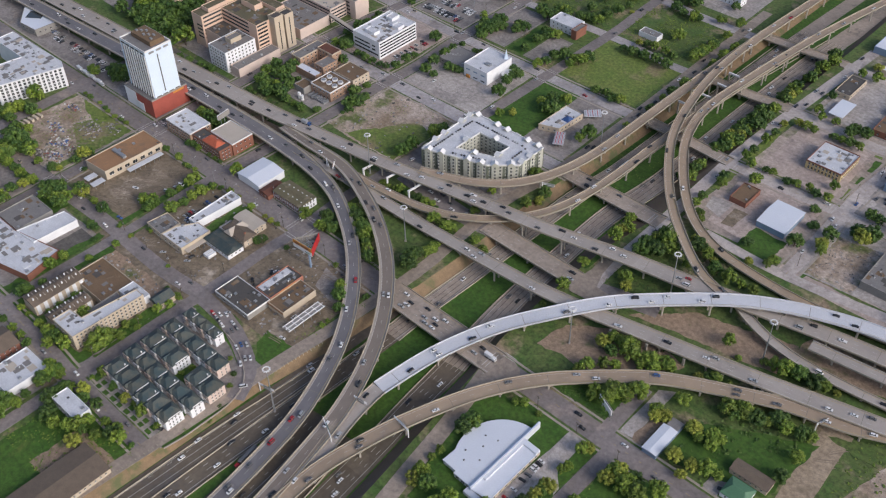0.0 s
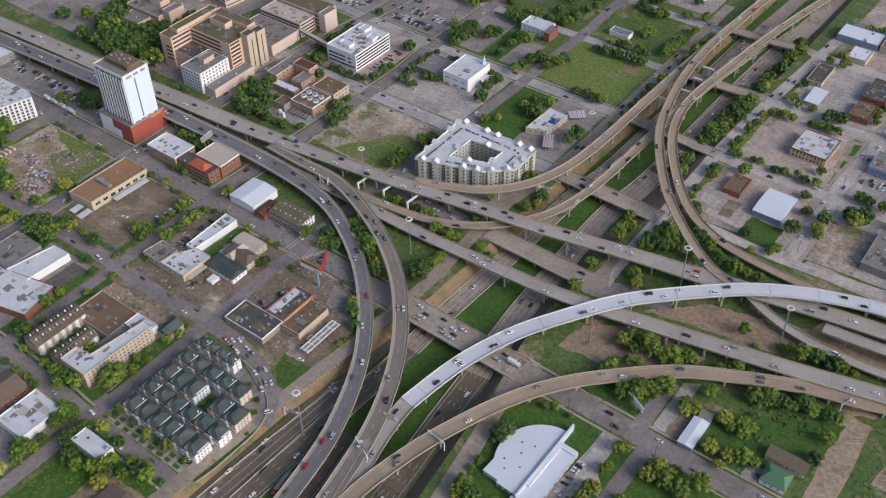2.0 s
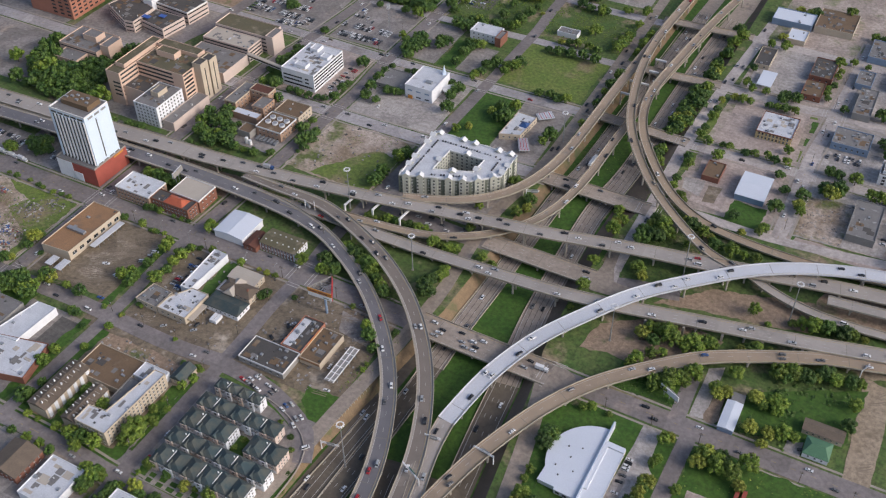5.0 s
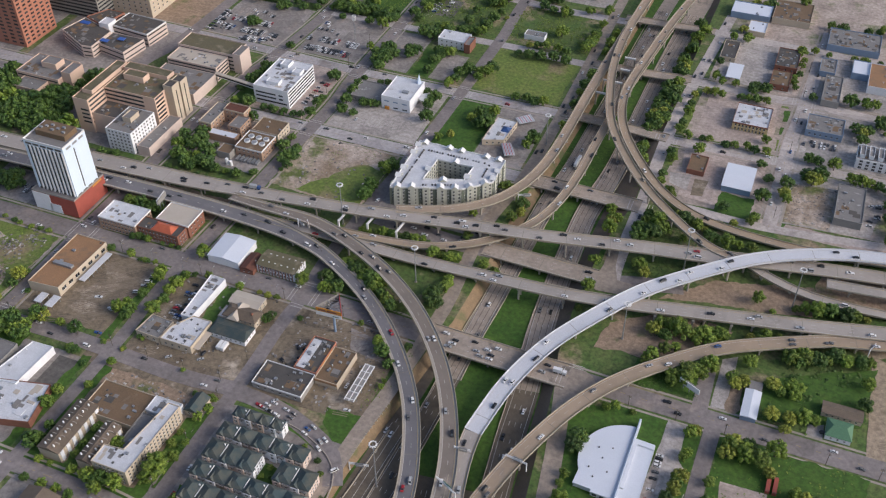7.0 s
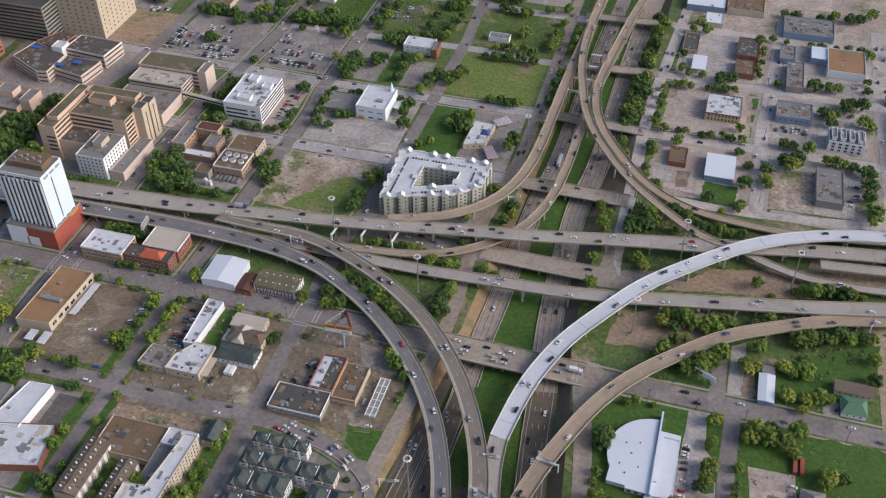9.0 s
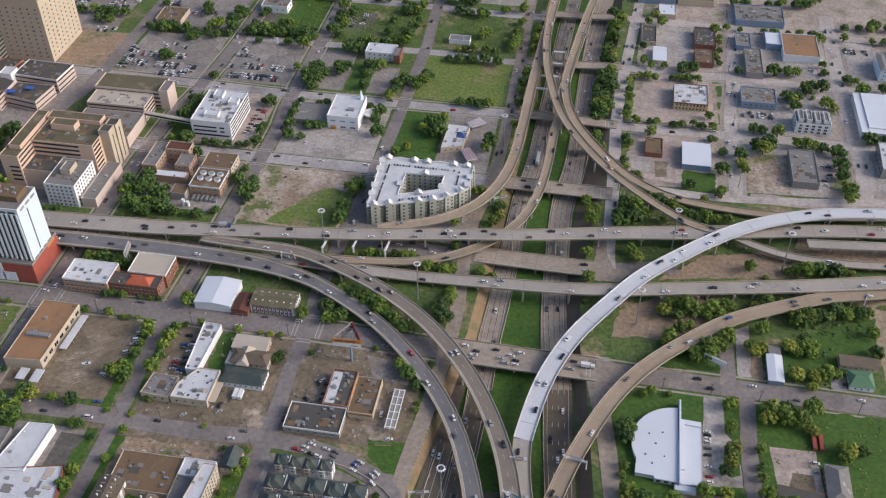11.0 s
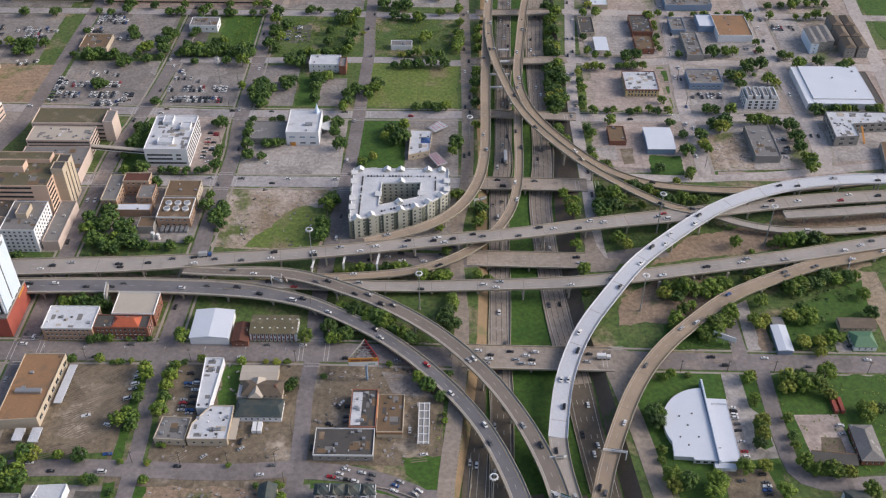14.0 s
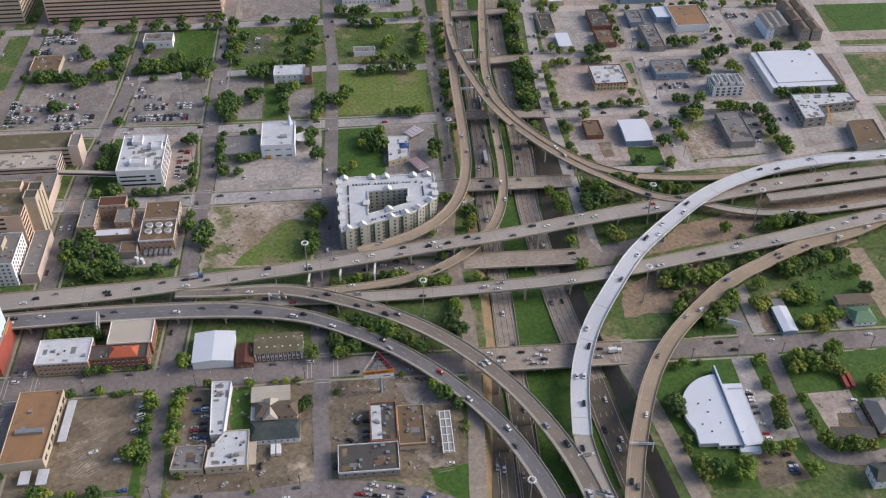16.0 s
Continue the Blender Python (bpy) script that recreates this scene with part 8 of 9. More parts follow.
def car_model(colour, shape):
    """One car with its nose towards +y, standing on z = 0."""
    ln, wd, hood, ht = {"saloon": (4.7, 1.8, 1.25, 1.45), "suv": (4.8, 1.95, 1.05, 1.78), "pickup": (5.5, 1.98, 1.3, 1.8), "van": (5.4, 2.0, 0.7, 2.1)}[shape]
    t = tagged(new("car"), "%s %s on the asphalt" % (colour, {"saloon": "saloon car", "suv": "sport utility car", "pickup": "pickup truck", "van": "delivery van"}[shape]), "car")
    p = PAINTS[colour]
    waist = 0.88 if shape == "saloon" else 1.02
    bm = bmesh.new()
    box(bm, -wd / 2, wd / 2, -ln / 2, ln / 2, 0.3, waist)
    bevelled(bm, 0.12)
    part("body", bm, p, t)
    y1, y0 = ln / 2 - hood, {"saloon": -ln / 2 + 0.8, "suv": -ln / 2 + 0.25, "pickup": -0.35, "van": -ln / 2 + 0.15}[shape]
    bm = bmesh.new()
    w = wd / 2 - 0.1
    q = [(-w, y0, waist - 0.05), (w, y0, waist - 0.05), (w, y1, waist - 0.05), (-w, y1, waist - 0.05)]
    s = [(-w + 0.18, y0 + 0.35, ht - 0.1), (w - 0.18, y0 + 0.35, ht - 0.1), (w - 0.18, y1 - 0.7, ht - 0.1), (-w + 0.18, y1 - 0.7, ht - 0.1)]
    lo, hi = [bm.verts.new(c) for c in q], [bm.verts.new(c) for c in s]
    bm.faces.new(hi)
    for i in range(4):
        bm.faces.new((lo[i], lo[(i + 1) % 4], hi[(i + 1) % 4], hi[i]))
    part("glasshouse", bm, GLASS, t, "dark car windows")
    bm = bmesh.new()
    box(bm, -w + 0.16, w - 0.16, y0 + 0.33, y1 - 0.72, ht - 0.12, ht)
    bevelled(bm, 0.05)
    part("car_roof", bm, p, t)
    for x in (-wd / 2 + 0.08, wd / 2 - 0.08):
        for y in (-ln / 2 + 0.95, ln / 2 - 0.95):
            if "wheel" not in SHARED:
                bm = bmesh.new()
                bmesh.ops.create_cone(bm, cap_ends=True, segments=10, radius1=0.34, radius2=0.34, depth=0.22, matrix=Matrix.Rotation(math.pi / 2, 4, "Y"))
                me = bpy.data.meshes.new("wheel")
                bm.to_mesh(me)
                bm.free()
                me.materials.append(TYRE)
                SHARED["wheel"] = me
            o = new("wheel", SHARED["wheel"])
            o.parent = t
            o.location = (x, y, 0.34)
    return t


PAINTS = {k: paint(k + "_car_paint", c) for k, c in COLOURS.items()}
CARS = {}
TRAFFIC = random.Random(23)
WAITING = []


def park(x, y, z, heading, colour=None, shape=None):
    """Sets a car down; heading is in radians from +x."""
    colour = colour or TRAFFIC.choices(list(COLOURS), (38, 26, 16, 13, 4, 2, 2))[0]
    shape = shape or TRAFFIC.choices(("saloon", "suv", "pickup", "van"), (50, 30, 15, 5))[0]
    WAITING.append((colour, shape, x, y, z, heading))


def set_down(colour, shape, x, y, z, heading):
    key = (colour, shape)
    m = Matrix.Translation((x, y, z)) @ Matrix.Rotation(heading - math.pi / 2, 4, "Z")
    if key not in CARS:
        CARS[key] = car_model(colour, shape)
        CARS[key].matrix_basis = m
        return CARS[key]
    return copy_thing(CARS[key], m)


def drive(line, lane_offsets, gap, start=0.0, end=None, flip=False, lift=0.06):
    """Strings cars along a line of x, y, z, on lanes at the given offsets to its left."""
    run = np.cumsum([0] + [np.linalg.norm((b - a)[:2]) for a, b in zip(line, line[1:])])
    sd = sides(line)
    for o in lane_offsets:
        d = start + TRAFFIC.uniform(0, gap)
        while d < (end or run[-1]) - 6:
            i = min(int(np.searchsorted(run, d, "right")) - 1, len(line) - 2)
            k = (d - run[i]) / (run[i + 1] - run[i])
            p, s = line[i] * (1 - k) + line[i + 1] * k, sd[i]
            a = math.atan2(-s[0], s[1])
            park(p[0] + s[0] * o, p[1] + s[1] * o, p[2] + lift, a + (math.pi if flip else 0))
            d += gap * TRAFFIC.uniform(0.35, 1.8)


for key, gap, flip in (("A", 40, True), ("C", 38, False), ("B", 52, False), ("D", 62, False), ("E", 62, False), ("E2", 60, False), ("F", 62, True), ("G", 110, True), ("H", 120, True), ("I", 110, False), ("R", 120, False), ("J", 90, False)):
    thing, line, lane = PATHS[key]
    n = {"A": 3, "D": 3}.get(key, 2 if lane < 4.6 else 1)
    drive(line, [lane * (k - (n - 1) / 2) for k in range(n)], gap, 10, None, flip)
for pts, offs, gap, flip in (
    ([(8, 500, DEEP), (-1, 300, DEEP), (-5, 208, DEEP), (-10, 158, DEEP), (-13, 45, DEEP), (-15, -42, DEEP), (-17, -112, DEEP), (-22, -200, DEEP), (-24, -300, DEEP)], (-4.5, -0.8, 3), 60, False),
    ([(40, 500, DEEP), (31, 361, DEEP), (28, 206, DEEP), (22, 150, DEEP), (25, 48, DEEP), (30, 0, DEEP), (34.5, -34, DEEP), (38, -75, DEEP), (43, -118, DEEP), (50, -200, DEEP), (57, -300, DEEP)], (-4.5, -0.8, 3), 55, True),
    ([(-31, -60, DEEP), (-36, -130, DEEP), (-42, -220, DEEP)], (-2, 2), 40, False), ([(0, -150, DEEP), (5, -240, DEEP)], (-8, -3, 7), 45, False), ([(30, -180, DEEP), (33, -260, DEEP)], (-4, 4), 50, True),
):
    drive(spline(pts, 8.0), offs, gap, 5, None, flip, 0.12)
# streets
for pts, offs, gap in (
    ([(-600, -15), (-326, -14.5), (-140, -13.5), (-60, -16)], (-5.6, 5.6), 60), ([(80, -18), (140, -19), (400, -22)], (-3.5, 3.5), 50), ([(-430, -109), (-345, -109), (-260, -107.5), (-183, -110), (-145, -107.5)], (-3, 3), 60),
    ([(-300, 173), (-232, 172), (-60, 172)], (-3, 3), 70), ([(70, 267), (124, 268), (240, 269), (380, 264)], (-3, 3), 70), ([(-600, 280), (-320, 273), (-240, 270), (-50, 270)], (-3, 3), 70), ([(-235, -12), (-232, 60), (-230, 140), (-227, 210), (-230, 262), (-229, 370), (-228, 500)], (-3, 3), 80), ([(-139, 40), (-134, 130), (-130, 200), (-128, 281), (-127, 342), (-126.5, 384), (-129, 480)], (-2.6, 2.6), 70),
    ([(-326, -280), (-327, 150), (-318, 255), (-310, 332), (-304, 500)], (-3, 3), 70), ([(168, 500), (160, 347), (156.5, 305), (156, 270), (156.5, 190)], (-2.6, 2.6), 55), ([(258, 480), (257, 396), (256, 351), (258.5, 276), (259.5, 228)], (-3, 3), 60), ([(74, 500), (64, 372), (60.5, 321), (59, 272), (60, 170), (60, 100)], (-2.4, 2.4), 60),
    ([(-34, 480), (-34, 272), (-36, 172)], (-2, 2), 60), ([(-110, 82), (-28, 80)], (-4, 0, 4), 26), ([(20, 79), (60, 80)], (-3, 3), 30), ([(-24, 172), (54, 170)], (-4, 4), 40), ([(-500, -206), (-210, -206), (-140, -209), (-58, -211)], (-3.2, 3.2), 40),
):
    drive(spline([(x, y, 0.16) for x, y in pts], 8.0), offs, gap, 4)
# queues at the signals
drive(spline([(-30, -15, 0.2), (16, -16, 0.24)], 8.0), (-7, -3.5, 0, 3.5), 13)
drive(spline([(30, -17, 0.2), (50, -18, 0.24)], 8.0), (-3, 4), 16)
drive(spline([(-118, -109, 0.13), (-80, -118, 0.13), (-57, -131, 0.13)], 6.0), (-3.4, 0, 3.4), 12)
drive(spline([(-52, 92, 0.13), (-30, 86, 0.13)], 6.0), (-3, 3), 12)


def lot(x0, x1, y0, y1, rows, axis="x", pitch=2.75, fill=0.6, lines=True):
    """Rows of parked cars on a lot, with painted stall lines."""
    bm = bmesh.new()
    for r in range(rows):
        for side in (0, 1):
            if axis == "x":
                y = y0 + (y1 - y0) * (r + 0.5) / rows + (2.6 if side else -2.6)
                n = int((x1 - x0) / pitch)
            else:
                y = x0 + (x1 - x0) * (r + 0.5) / rows + (2.6 if side else -2.6)
                n = int((y1 - y0) / pitch)
            for i in range(n):
                s = (x0 if axis == "x" else y0) + (i + 0.5) * pitch
                if lines:
                    a, b = s - pitch / 2, y
                    if axis == "x":
                        c = ((a - 0.06, b - 2.4), (a + 0.06, b - 2.4), (a + 0.06, b + 2.4), (a - 0.06, b + 2.4))
                    else:
                        c = ((b - 2.4, a - 0.06), (b + 2.4, a - 0.06), (b + 2.4, a + 0.06), (b - 2.4, a + 0.06))
                    bm.faces.new([bm.verts.new((*q, 0.075)) for q in c])
                if TRAFFIC.random() < fill:
                    if axis == "x":
                        park(s, y, 0.08, math.pi / 2 + (math.pi if TRAFFIC.random() < 0.5 else 0))
                    else:
                        park(y, s, 0.08, 0.0 + (math.pi if TRAFFIC.random() < 0.5 else 0))
    if lines:
        tagged(link("stall_lines", bm, PAINT), "faded white parking stall lines", "markings", kind="stuff")
    else:
        bm.free()


for x0, x1, y, fill in ((-391, -347, 315.7, 0.85), (-393, -378, 297.6, 0.9), (-371, -345, 298, 0.95), (-365, -337, 284.5, 0.55), (-388, -350, 334, 0.15), (-297, -249, 291.4, 0.95), (-303, -296, 309, 0.6), (-289, -268, 309, 0.9), (-263, -247, 309, 0.75), (-301, -273, 324.4, 0.45), (-303, -290, 337, 0.4),
                        (-463, -440, 404, 0.8), (-477, -432, 416, 0.55), (-402, -372, 445, 0.85), (-400, -369, 433.5, 0.9), (-408, -387, 416, 0.6), (-373, -343, 402, 0.6), (-520, -482, 404, 0.6), (-520, -482, 420, 0.6), (-456, -432, 352.5, 0.4)):
    lot(x0, x1, y - 4, y + 4, 1, fill=fill)
for x0, x1, y0, y1, fill in ((-404, -398, 287, 330, 0.7), (-339, -333, 286, 303, 0.8), (-214, -206, 390, 420, 0.5)):
    lot(x0, x1, y0, y1, 1, "y", fill=fill)
lot(-258, -240, 196, 240, 1, "y", fill=0.45)
lot(-200, -190, 396, 430, 1, "y", fill=0.35)
lot(-560, -440, 4, 26, 1, fill=0.45)
lot(-440, -385, 4, 22, 1, fill=0.5)
lot(-216, -206, -68, -30, 1, "y", fill=0.5, lines=False)
lot(166, 196, 296, 312, 1, fill=0.4)
lot(268, 290, 420, 440, 1, fill=0.5)
lot(222, 236, 206, 240, 1, "y", fill=0.3)
lot(212, 248, 376, 396, 1, fill=0.35, lines=False)
lot(-210, -150, 186, 214, 1, fill=0.06)
for x, y, a, c, s in ((-246, -33, 0.3, "white", "van"), (-246.5, -37, 0.3, "white", "van"), (-247, -43, 0.35, "white", "van"), (-247.5, -47, 0.35, "silver", "pickup"), (-249, -55, 0.4, "white", "van"), (-271, -69, 0.3, "white", "pickup"), (-256, -76, 2.8, "white", "suv"), (-250, -98, 0.1, "blue", "pickup"),
                      (-193, -99, 0.7, "silver", "saloon"), (-172, -93, 0.7, "silver", "saloon"), (-173, -88, 1.5, "black", "suv"), (-115, -57, 1.0, "white", "saloon"), (-117, -60, 2.2, "black", "saloon"), (-121, -74, 2.6, "black", "suv"), (-117, -79, 2.7, "grey", "saloon"), (-111, -60, 0, "black", "suv"), (-111, -68, 0, "black", "saloon"), (-111, -72, 0, "grey", "suv"), (-111, -78, 0, "black", "saloon"), (-112, -83, 0.2, "white", "saloon"), (-130, -92, 1.57, "black", "suv"), (-88, -52, 0, "black", "saloon"), (-88, -56, 0, "black", "suv"), (-72, -78, 1.57, "white", "saloon"), (-63, -96, 0.1, "white", "saloon"), (-109, -106, 0.8, "silver", "saloon"), (216, -4, 0.3, "black", "suv"), (144, 26, 1.3, "grey", "pickup"),
                      (-62, -196, 0.4, "black", "suv"), (-86, -170, 0.6, "silver", "suv"), (-50, -140, 0.9, "white", "van"), (-57, -162, 0.9, "white", "van"), (-130, -190, 1.6, "red", "saloon"), (-131, -170, 1.6, "white", "saloon"), (-148, -120, 0.4, "red", "saloon")):
    park(x, y, 0.13, a, c, s)
for x, y, a, c in ((127, -58, 0, "white"), (127.2, -60.7, 0, "black"), (127, -63.4, 0, "white"), (127, -66, 0, "white"), (127.2, -70.7, 0.1, "grey"), (126.8, -75.7, 0.1, "black"), (127.1, -84.1, 0, "white"), (127.3, -91.6, 0, "red"), (127.5, -95.4, 0.1, "white"), (135.2, -113.6, 0, "grey"), (135.1, -116.4, 0, "white"), (134.5, -119.1, 0, "blue"), (135.1, -121.8, 0, "black"), (134.1, -108.2, 0.1, "black"), (121.5, -112.6, 0.2, "grey"), (190, -71.2, 0, "white"), (189.5, -77.7, 0.2, "silver")):
    park(x, y, 0.1, a, c)


# cars nearest the interchange are things of their own; those in far lots and streets are joined
WAITING.sort(key=lambda c: (c[2] - 10) ** 2 + (c[3] + 40) ** 2)
for c in WAITING[:170]:
    set_down(*c)
far = {}
for colour, shape, x, y, z, heading in WAITING[170:]:
    if (colour, shape) not in CARS:
        set_down(colour, shape, x, y, z, heading)
        continue
    far.setdefault((colour, shape), []).append(np.array(Matrix.Translation((x, y, z)) @ Matrix.Rotation(heading - math.pi / 2, 4, "Z")))
verts, faces, mats, slots = [], [], [], []
for key, poses in far.items():
    for o in CARS[key].children:
        me = o.data
        if me.materials[0] not in slots:
            slots.append(me.materials[0])
        k = slots.index(me.materials[0])
        v = np.empty(len(me.vertices) * 3)
        me.vertices.foreach_get("co", v)
        v = v.reshape(-1, 3) + np.array(o.location)
        polys = [tuple(p.vertices) for p in me.polygons]
        for m in poses:
            base = len(verts)
            verts += (v @ m[:3, :3].T + m[:3, 3]).tolist()
            faces += [tuple(base + q for q in p) for p in polys]
            mats += [k] * len(polys)
me = bpy.data.meshes.new("distant_cars")
me.from_pydata(verts, [], faces)
for m in slots:
    me.materials.append(m)
me.polygons.foreach_set("material_index", mats)
tagged(new("distant_cars", me), "many parked and moving cars of mixed colours in far lots", "cars", kind="stuff")


def lorry(x, y, z, heading, cab, box_paint, length, label):
    """A lorry with its nose towards the heading."""
    t = tagged(new("lorry"), label, "truck")
    m = Matrix.Translation((x, y, z)) @ Matrix.Rotation(heading - math.pi / 2, 4, "Z")
    t.matrix_basis = m
    for name, (x0, x1, y0, y1, z0, z1), mt in (("trailer", (-1.28, 1.28, -length / 2, length / 2 - 3.2, 1.05, 3.9), box_paint), ("cab", (-1.2, 1.2, length / 2 - 2.7, length / 2, 0.55, 2.9), cab), ("chassis", (-0.9, 0.9, -length / 2 + 0.3, length / 2 - 0.4, 0.6, 1.0), DARK_METAL), ("windscreen", (-1.05, 1.05, length / 2 - 0.1, length / 2 + 0.04, 1.8, 2.6), GLASS)):
        bm = bmesh.new()
        box(bm, x0, x1, y0, y1, z0, z1)
        bevelled(bm, 0.04 if name == "windscreen" else 0.08)
        part(name, bm, mt, t)
    for yy in (-length / 2 + 1.2, -length / 2 + 2.5, length / 2 - 4.0, length / 2 - 1.2):
        for xx in (-1.1, 1.1):
            o = new("wheel", SHARED["wheel"])
            o.parent = t
            o.location = (xx, yy, 0.5)
            o.scale = (1.3, 1.45, 1.45)


lorry(-9, -172, DEEP + 0.12, -1.45, PAINTS["red"], PAINTS["grey"], 18, "red lorry with a long dark trailer")
lorry(-3, 215, DEEP + 0.12, 1.55, PAINTS["white"], PAINTS["white"], 16, "white lorry with a box trailer")
lorry(52, -17, 0.3, 0.0, PAINTS["white"], PAINTS["white"], 9, "white box lorry waiting on the bridge")
lorry(4, 300, DEEP + 0.12, 1.6, PAINTS["white"], PAINTS["silver"], 16, "white lorry with a silver trailer")
lorry(-222, 68.5, 11.1, 0.15, PAINTS["blue"], PAINTS["silver"], 9, "blue and silver box lorry on the flyover")
for k in range(4):
    lorry(-452 + k * 11, -3.2 - k * 0.2, 0.13, -0.05, PAINTS["white"], PAINTS["white"], 10, "white bus parked along the kerb")
for k in range(2):
    t = tagged(new("box_trailer"), "white box trailer standing on a dirt yard", "trailer", "yard trailers")
    t.location = (-166 + k * 3.2, -78, 0)
    bm = bmesh.new()
    box(bm, -1.3, 1.3, -3.6, 3.6, 0.5, 3.1)
    part("box", bm, FRAME, t)
    bm = bmesh.new()
    box(bm, -1.0, 1.0, -2.6, 2.6, 0.05, 0.5)
    part("undercarriage", bm, DARK_METAL, t)


# ---- lamps, gantries, posts ----
def high_mast(x, y, h):
    t = tagged(new("high_mast_light"), "tall grey mast with a ring of floodlights", "street lamp", "high masts")
    t.location = (x, y, trench_height(x, y))
    h -= t.location.z
    bm = bmesh.new()
    bmesh.ops.create_cone(bm, cap_ends=True, segments=10, radius1=0.55, radius2=0.22, depth=h + 0.4, matrix=Matrix.Translation((0, 0, h / 2 - 0.2)))
    part("mast", bm, METAL, t)
    bm = bmesh.new()
    n = 24
    for i in range(n):
        a, b = 6.2832 * i / n, 6.2832 * (i + 1) / n
        q = [(2.2 * math.cos(a), 2.2 * math.sin(a), h - 0.3), (2.2 * math.cos(b), 2.2 * math.sin(b), h - 0.3), (1.7 * math.cos(b), 1.7 * math.sin(b), h - 0.3), (1.7 * math.cos(a), 1.7 * math.sin(a), h - 0.3)]
        lo = [bm.verts.new(c) for c in q]
        hi = [bm.verts.new((c[0], c[1], h + 0.2)) for c in q]
        bm.faces.new(hi)
        for k in range(4):
            bm.faces.new((lo[k], lo[(k + 1) % 4], hi[(k + 1) % 4], hi[k]))
    ring = part("ring", bm, FRAME, t, "white lamp ring")
    for i in range(10):
        a = 0.628 * i
        put("floodlight", box_mesh(0.7, 0.7, 0.5, FRAME), t, t.matrix_basis @ Matrix.Translation((2.3 * math.cos(a), 2.3 * math.sin(a), h - 0.45))).matrix_local = Matrix.Translation((2.3 * math.cos(a), 2.3 * math.sin(a), h - 0.45))
    bm = bmesh.new()
    bmesh.ops.create_cone(bm, cap_ends=True, segments=10, radius1=1.0, radius2=1.0, depth=0.6, matrix=Matrix.Translation((0, 0, 0.2)))
    part("footing", bm, PAVE, t)


for x, y, h in ((-146, 67, 38), (-69, 28, 33), (106, 112, 37), (82, 28, 33), (-24, -137, 35), (184, 100, 36), (-33, 222, 30), (300, 60, 34)):
    high_mast(x, y, h)


def cell_mast(x, y, h):
    t = tagged(new("radio_mast"), "slender grey radio mast with panel antennas in a parking lot", "mast")
    t.location = (x, y, 0)
    for a in (0.5, 2.6, 4.7):
        bm = bmesh.new()
        bmesh.ops.create_cone(bm, cap_ends=True, segments=6, radius1=0.16, radius2=0.12, depth=h, matrix=Matrix.Translation((0.7 * math.cos(a), 0.7 * math.sin(a), h / 2)))
        part("leg", bm, METAL, t)
    for k in range(8):
        bm = bmesh.new()
        bmesh.ops.create_cone(bm, cap_ends=True, segments=3, radius1=0.8, radius2=0.8, depth=0.12, matrix=Matrix.Translation((0, 0, h * (k + 0.5) / 8)) @ Matrix.Rotation(0.5, 4, "Z"))
        part("brace", bm, METAL, t)
    for z in (h - 1.2, h - 4.6):
        for k in range(9):
            a = k * 0.698
            bm = bmesh.new()
            box(bm, -0.2, 0.2, -0.12, 0.12, -1.0, 1.0)
            bmesh.ops.transform(bm, verts=bm.verts, matrix=Matrix.Translation((1.7 * math.cos(a), 1.7 * math.sin(a), z)) @ Matrix.Rotation(a + 1.57, 4, "Z"))
            part("antenna_panel", bm, FRAME, t)
        bm = bmesh.new()
        bmesh.ops.create_cone(bm, cap_ends=True, segments=12, radius1=1.75, radius2=1.75, depth=0.15, matrix=Matrix.Translation((0, 0, z)))
        part("platform", bm, METAL, t)


cell_mast(-257.5, 319.8, 27)


def street_light(x, y, z, yaw, h=9.0):
    t = tagged(new("street_lamp"), "thin grey street lamp with one arm", "street lamp", "street lamps")
    t.matrix_basis = Matrix.Translation((x, y, z)) @ Matrix.Rotation(yaw, 4, "Z")
    bm = bmesh.new()
    bmesh.ops.create_cone(bm, cap_ends=True, segments=6, radius1=0.14, radius2=0.09, depth=h, matrix=Matrix.Translation((0, 0, h / 2)))
    part("post", bm, METAL, t)
    bm = bmesh.new()
    box(bm, 0, 2.4, -0.06, 0.06, h - 0.15, h)
    part("arm", bm, METAL, t)
    bm = bmesh.new()
    box(bm, 2.2, 3.0, -0.16, 0.16, h - 0.2, h)
    part("lamp_head", bm, FRAME, t)


def utility_pole(x, y, yaw):
    t = tagged(new("utility_pole"), "weathered wooden utility pole with a crossarm", "utility pole", "utility poles")
    t.matrix_basis = Matrix.Translation((x, y, 0)) @ Matrix.Rotation(yaw, 4, "Z")
    bm = bmesh.new()
    bmesh.ops.create_cone(bm, cap_ends=True, segments=7, radius1=0.2, radius2=0.13, depth=11.5, matrix=Matrix.Translation((0, 0, 5.6)))
    part("post", bm, WOOD, t)
    for z in (10.6, 9.6):
        bm = bmesh.new()
        box(bm, -1.3, 1.3, -0.08, 0.08, z - 0.08, z + 0.08)
        part("crossarm", bm, WOOD, t)
    bm = bmesh.new()
    bmesh.ops.create_cone(bm, cap_ends=True, segments=8, radius1=0.28, radius2=0.28, depth=0.9, matrix=Matrix.Translation((0.4, 0, 8.4)))
    part("transformer", bm, METAL, t)


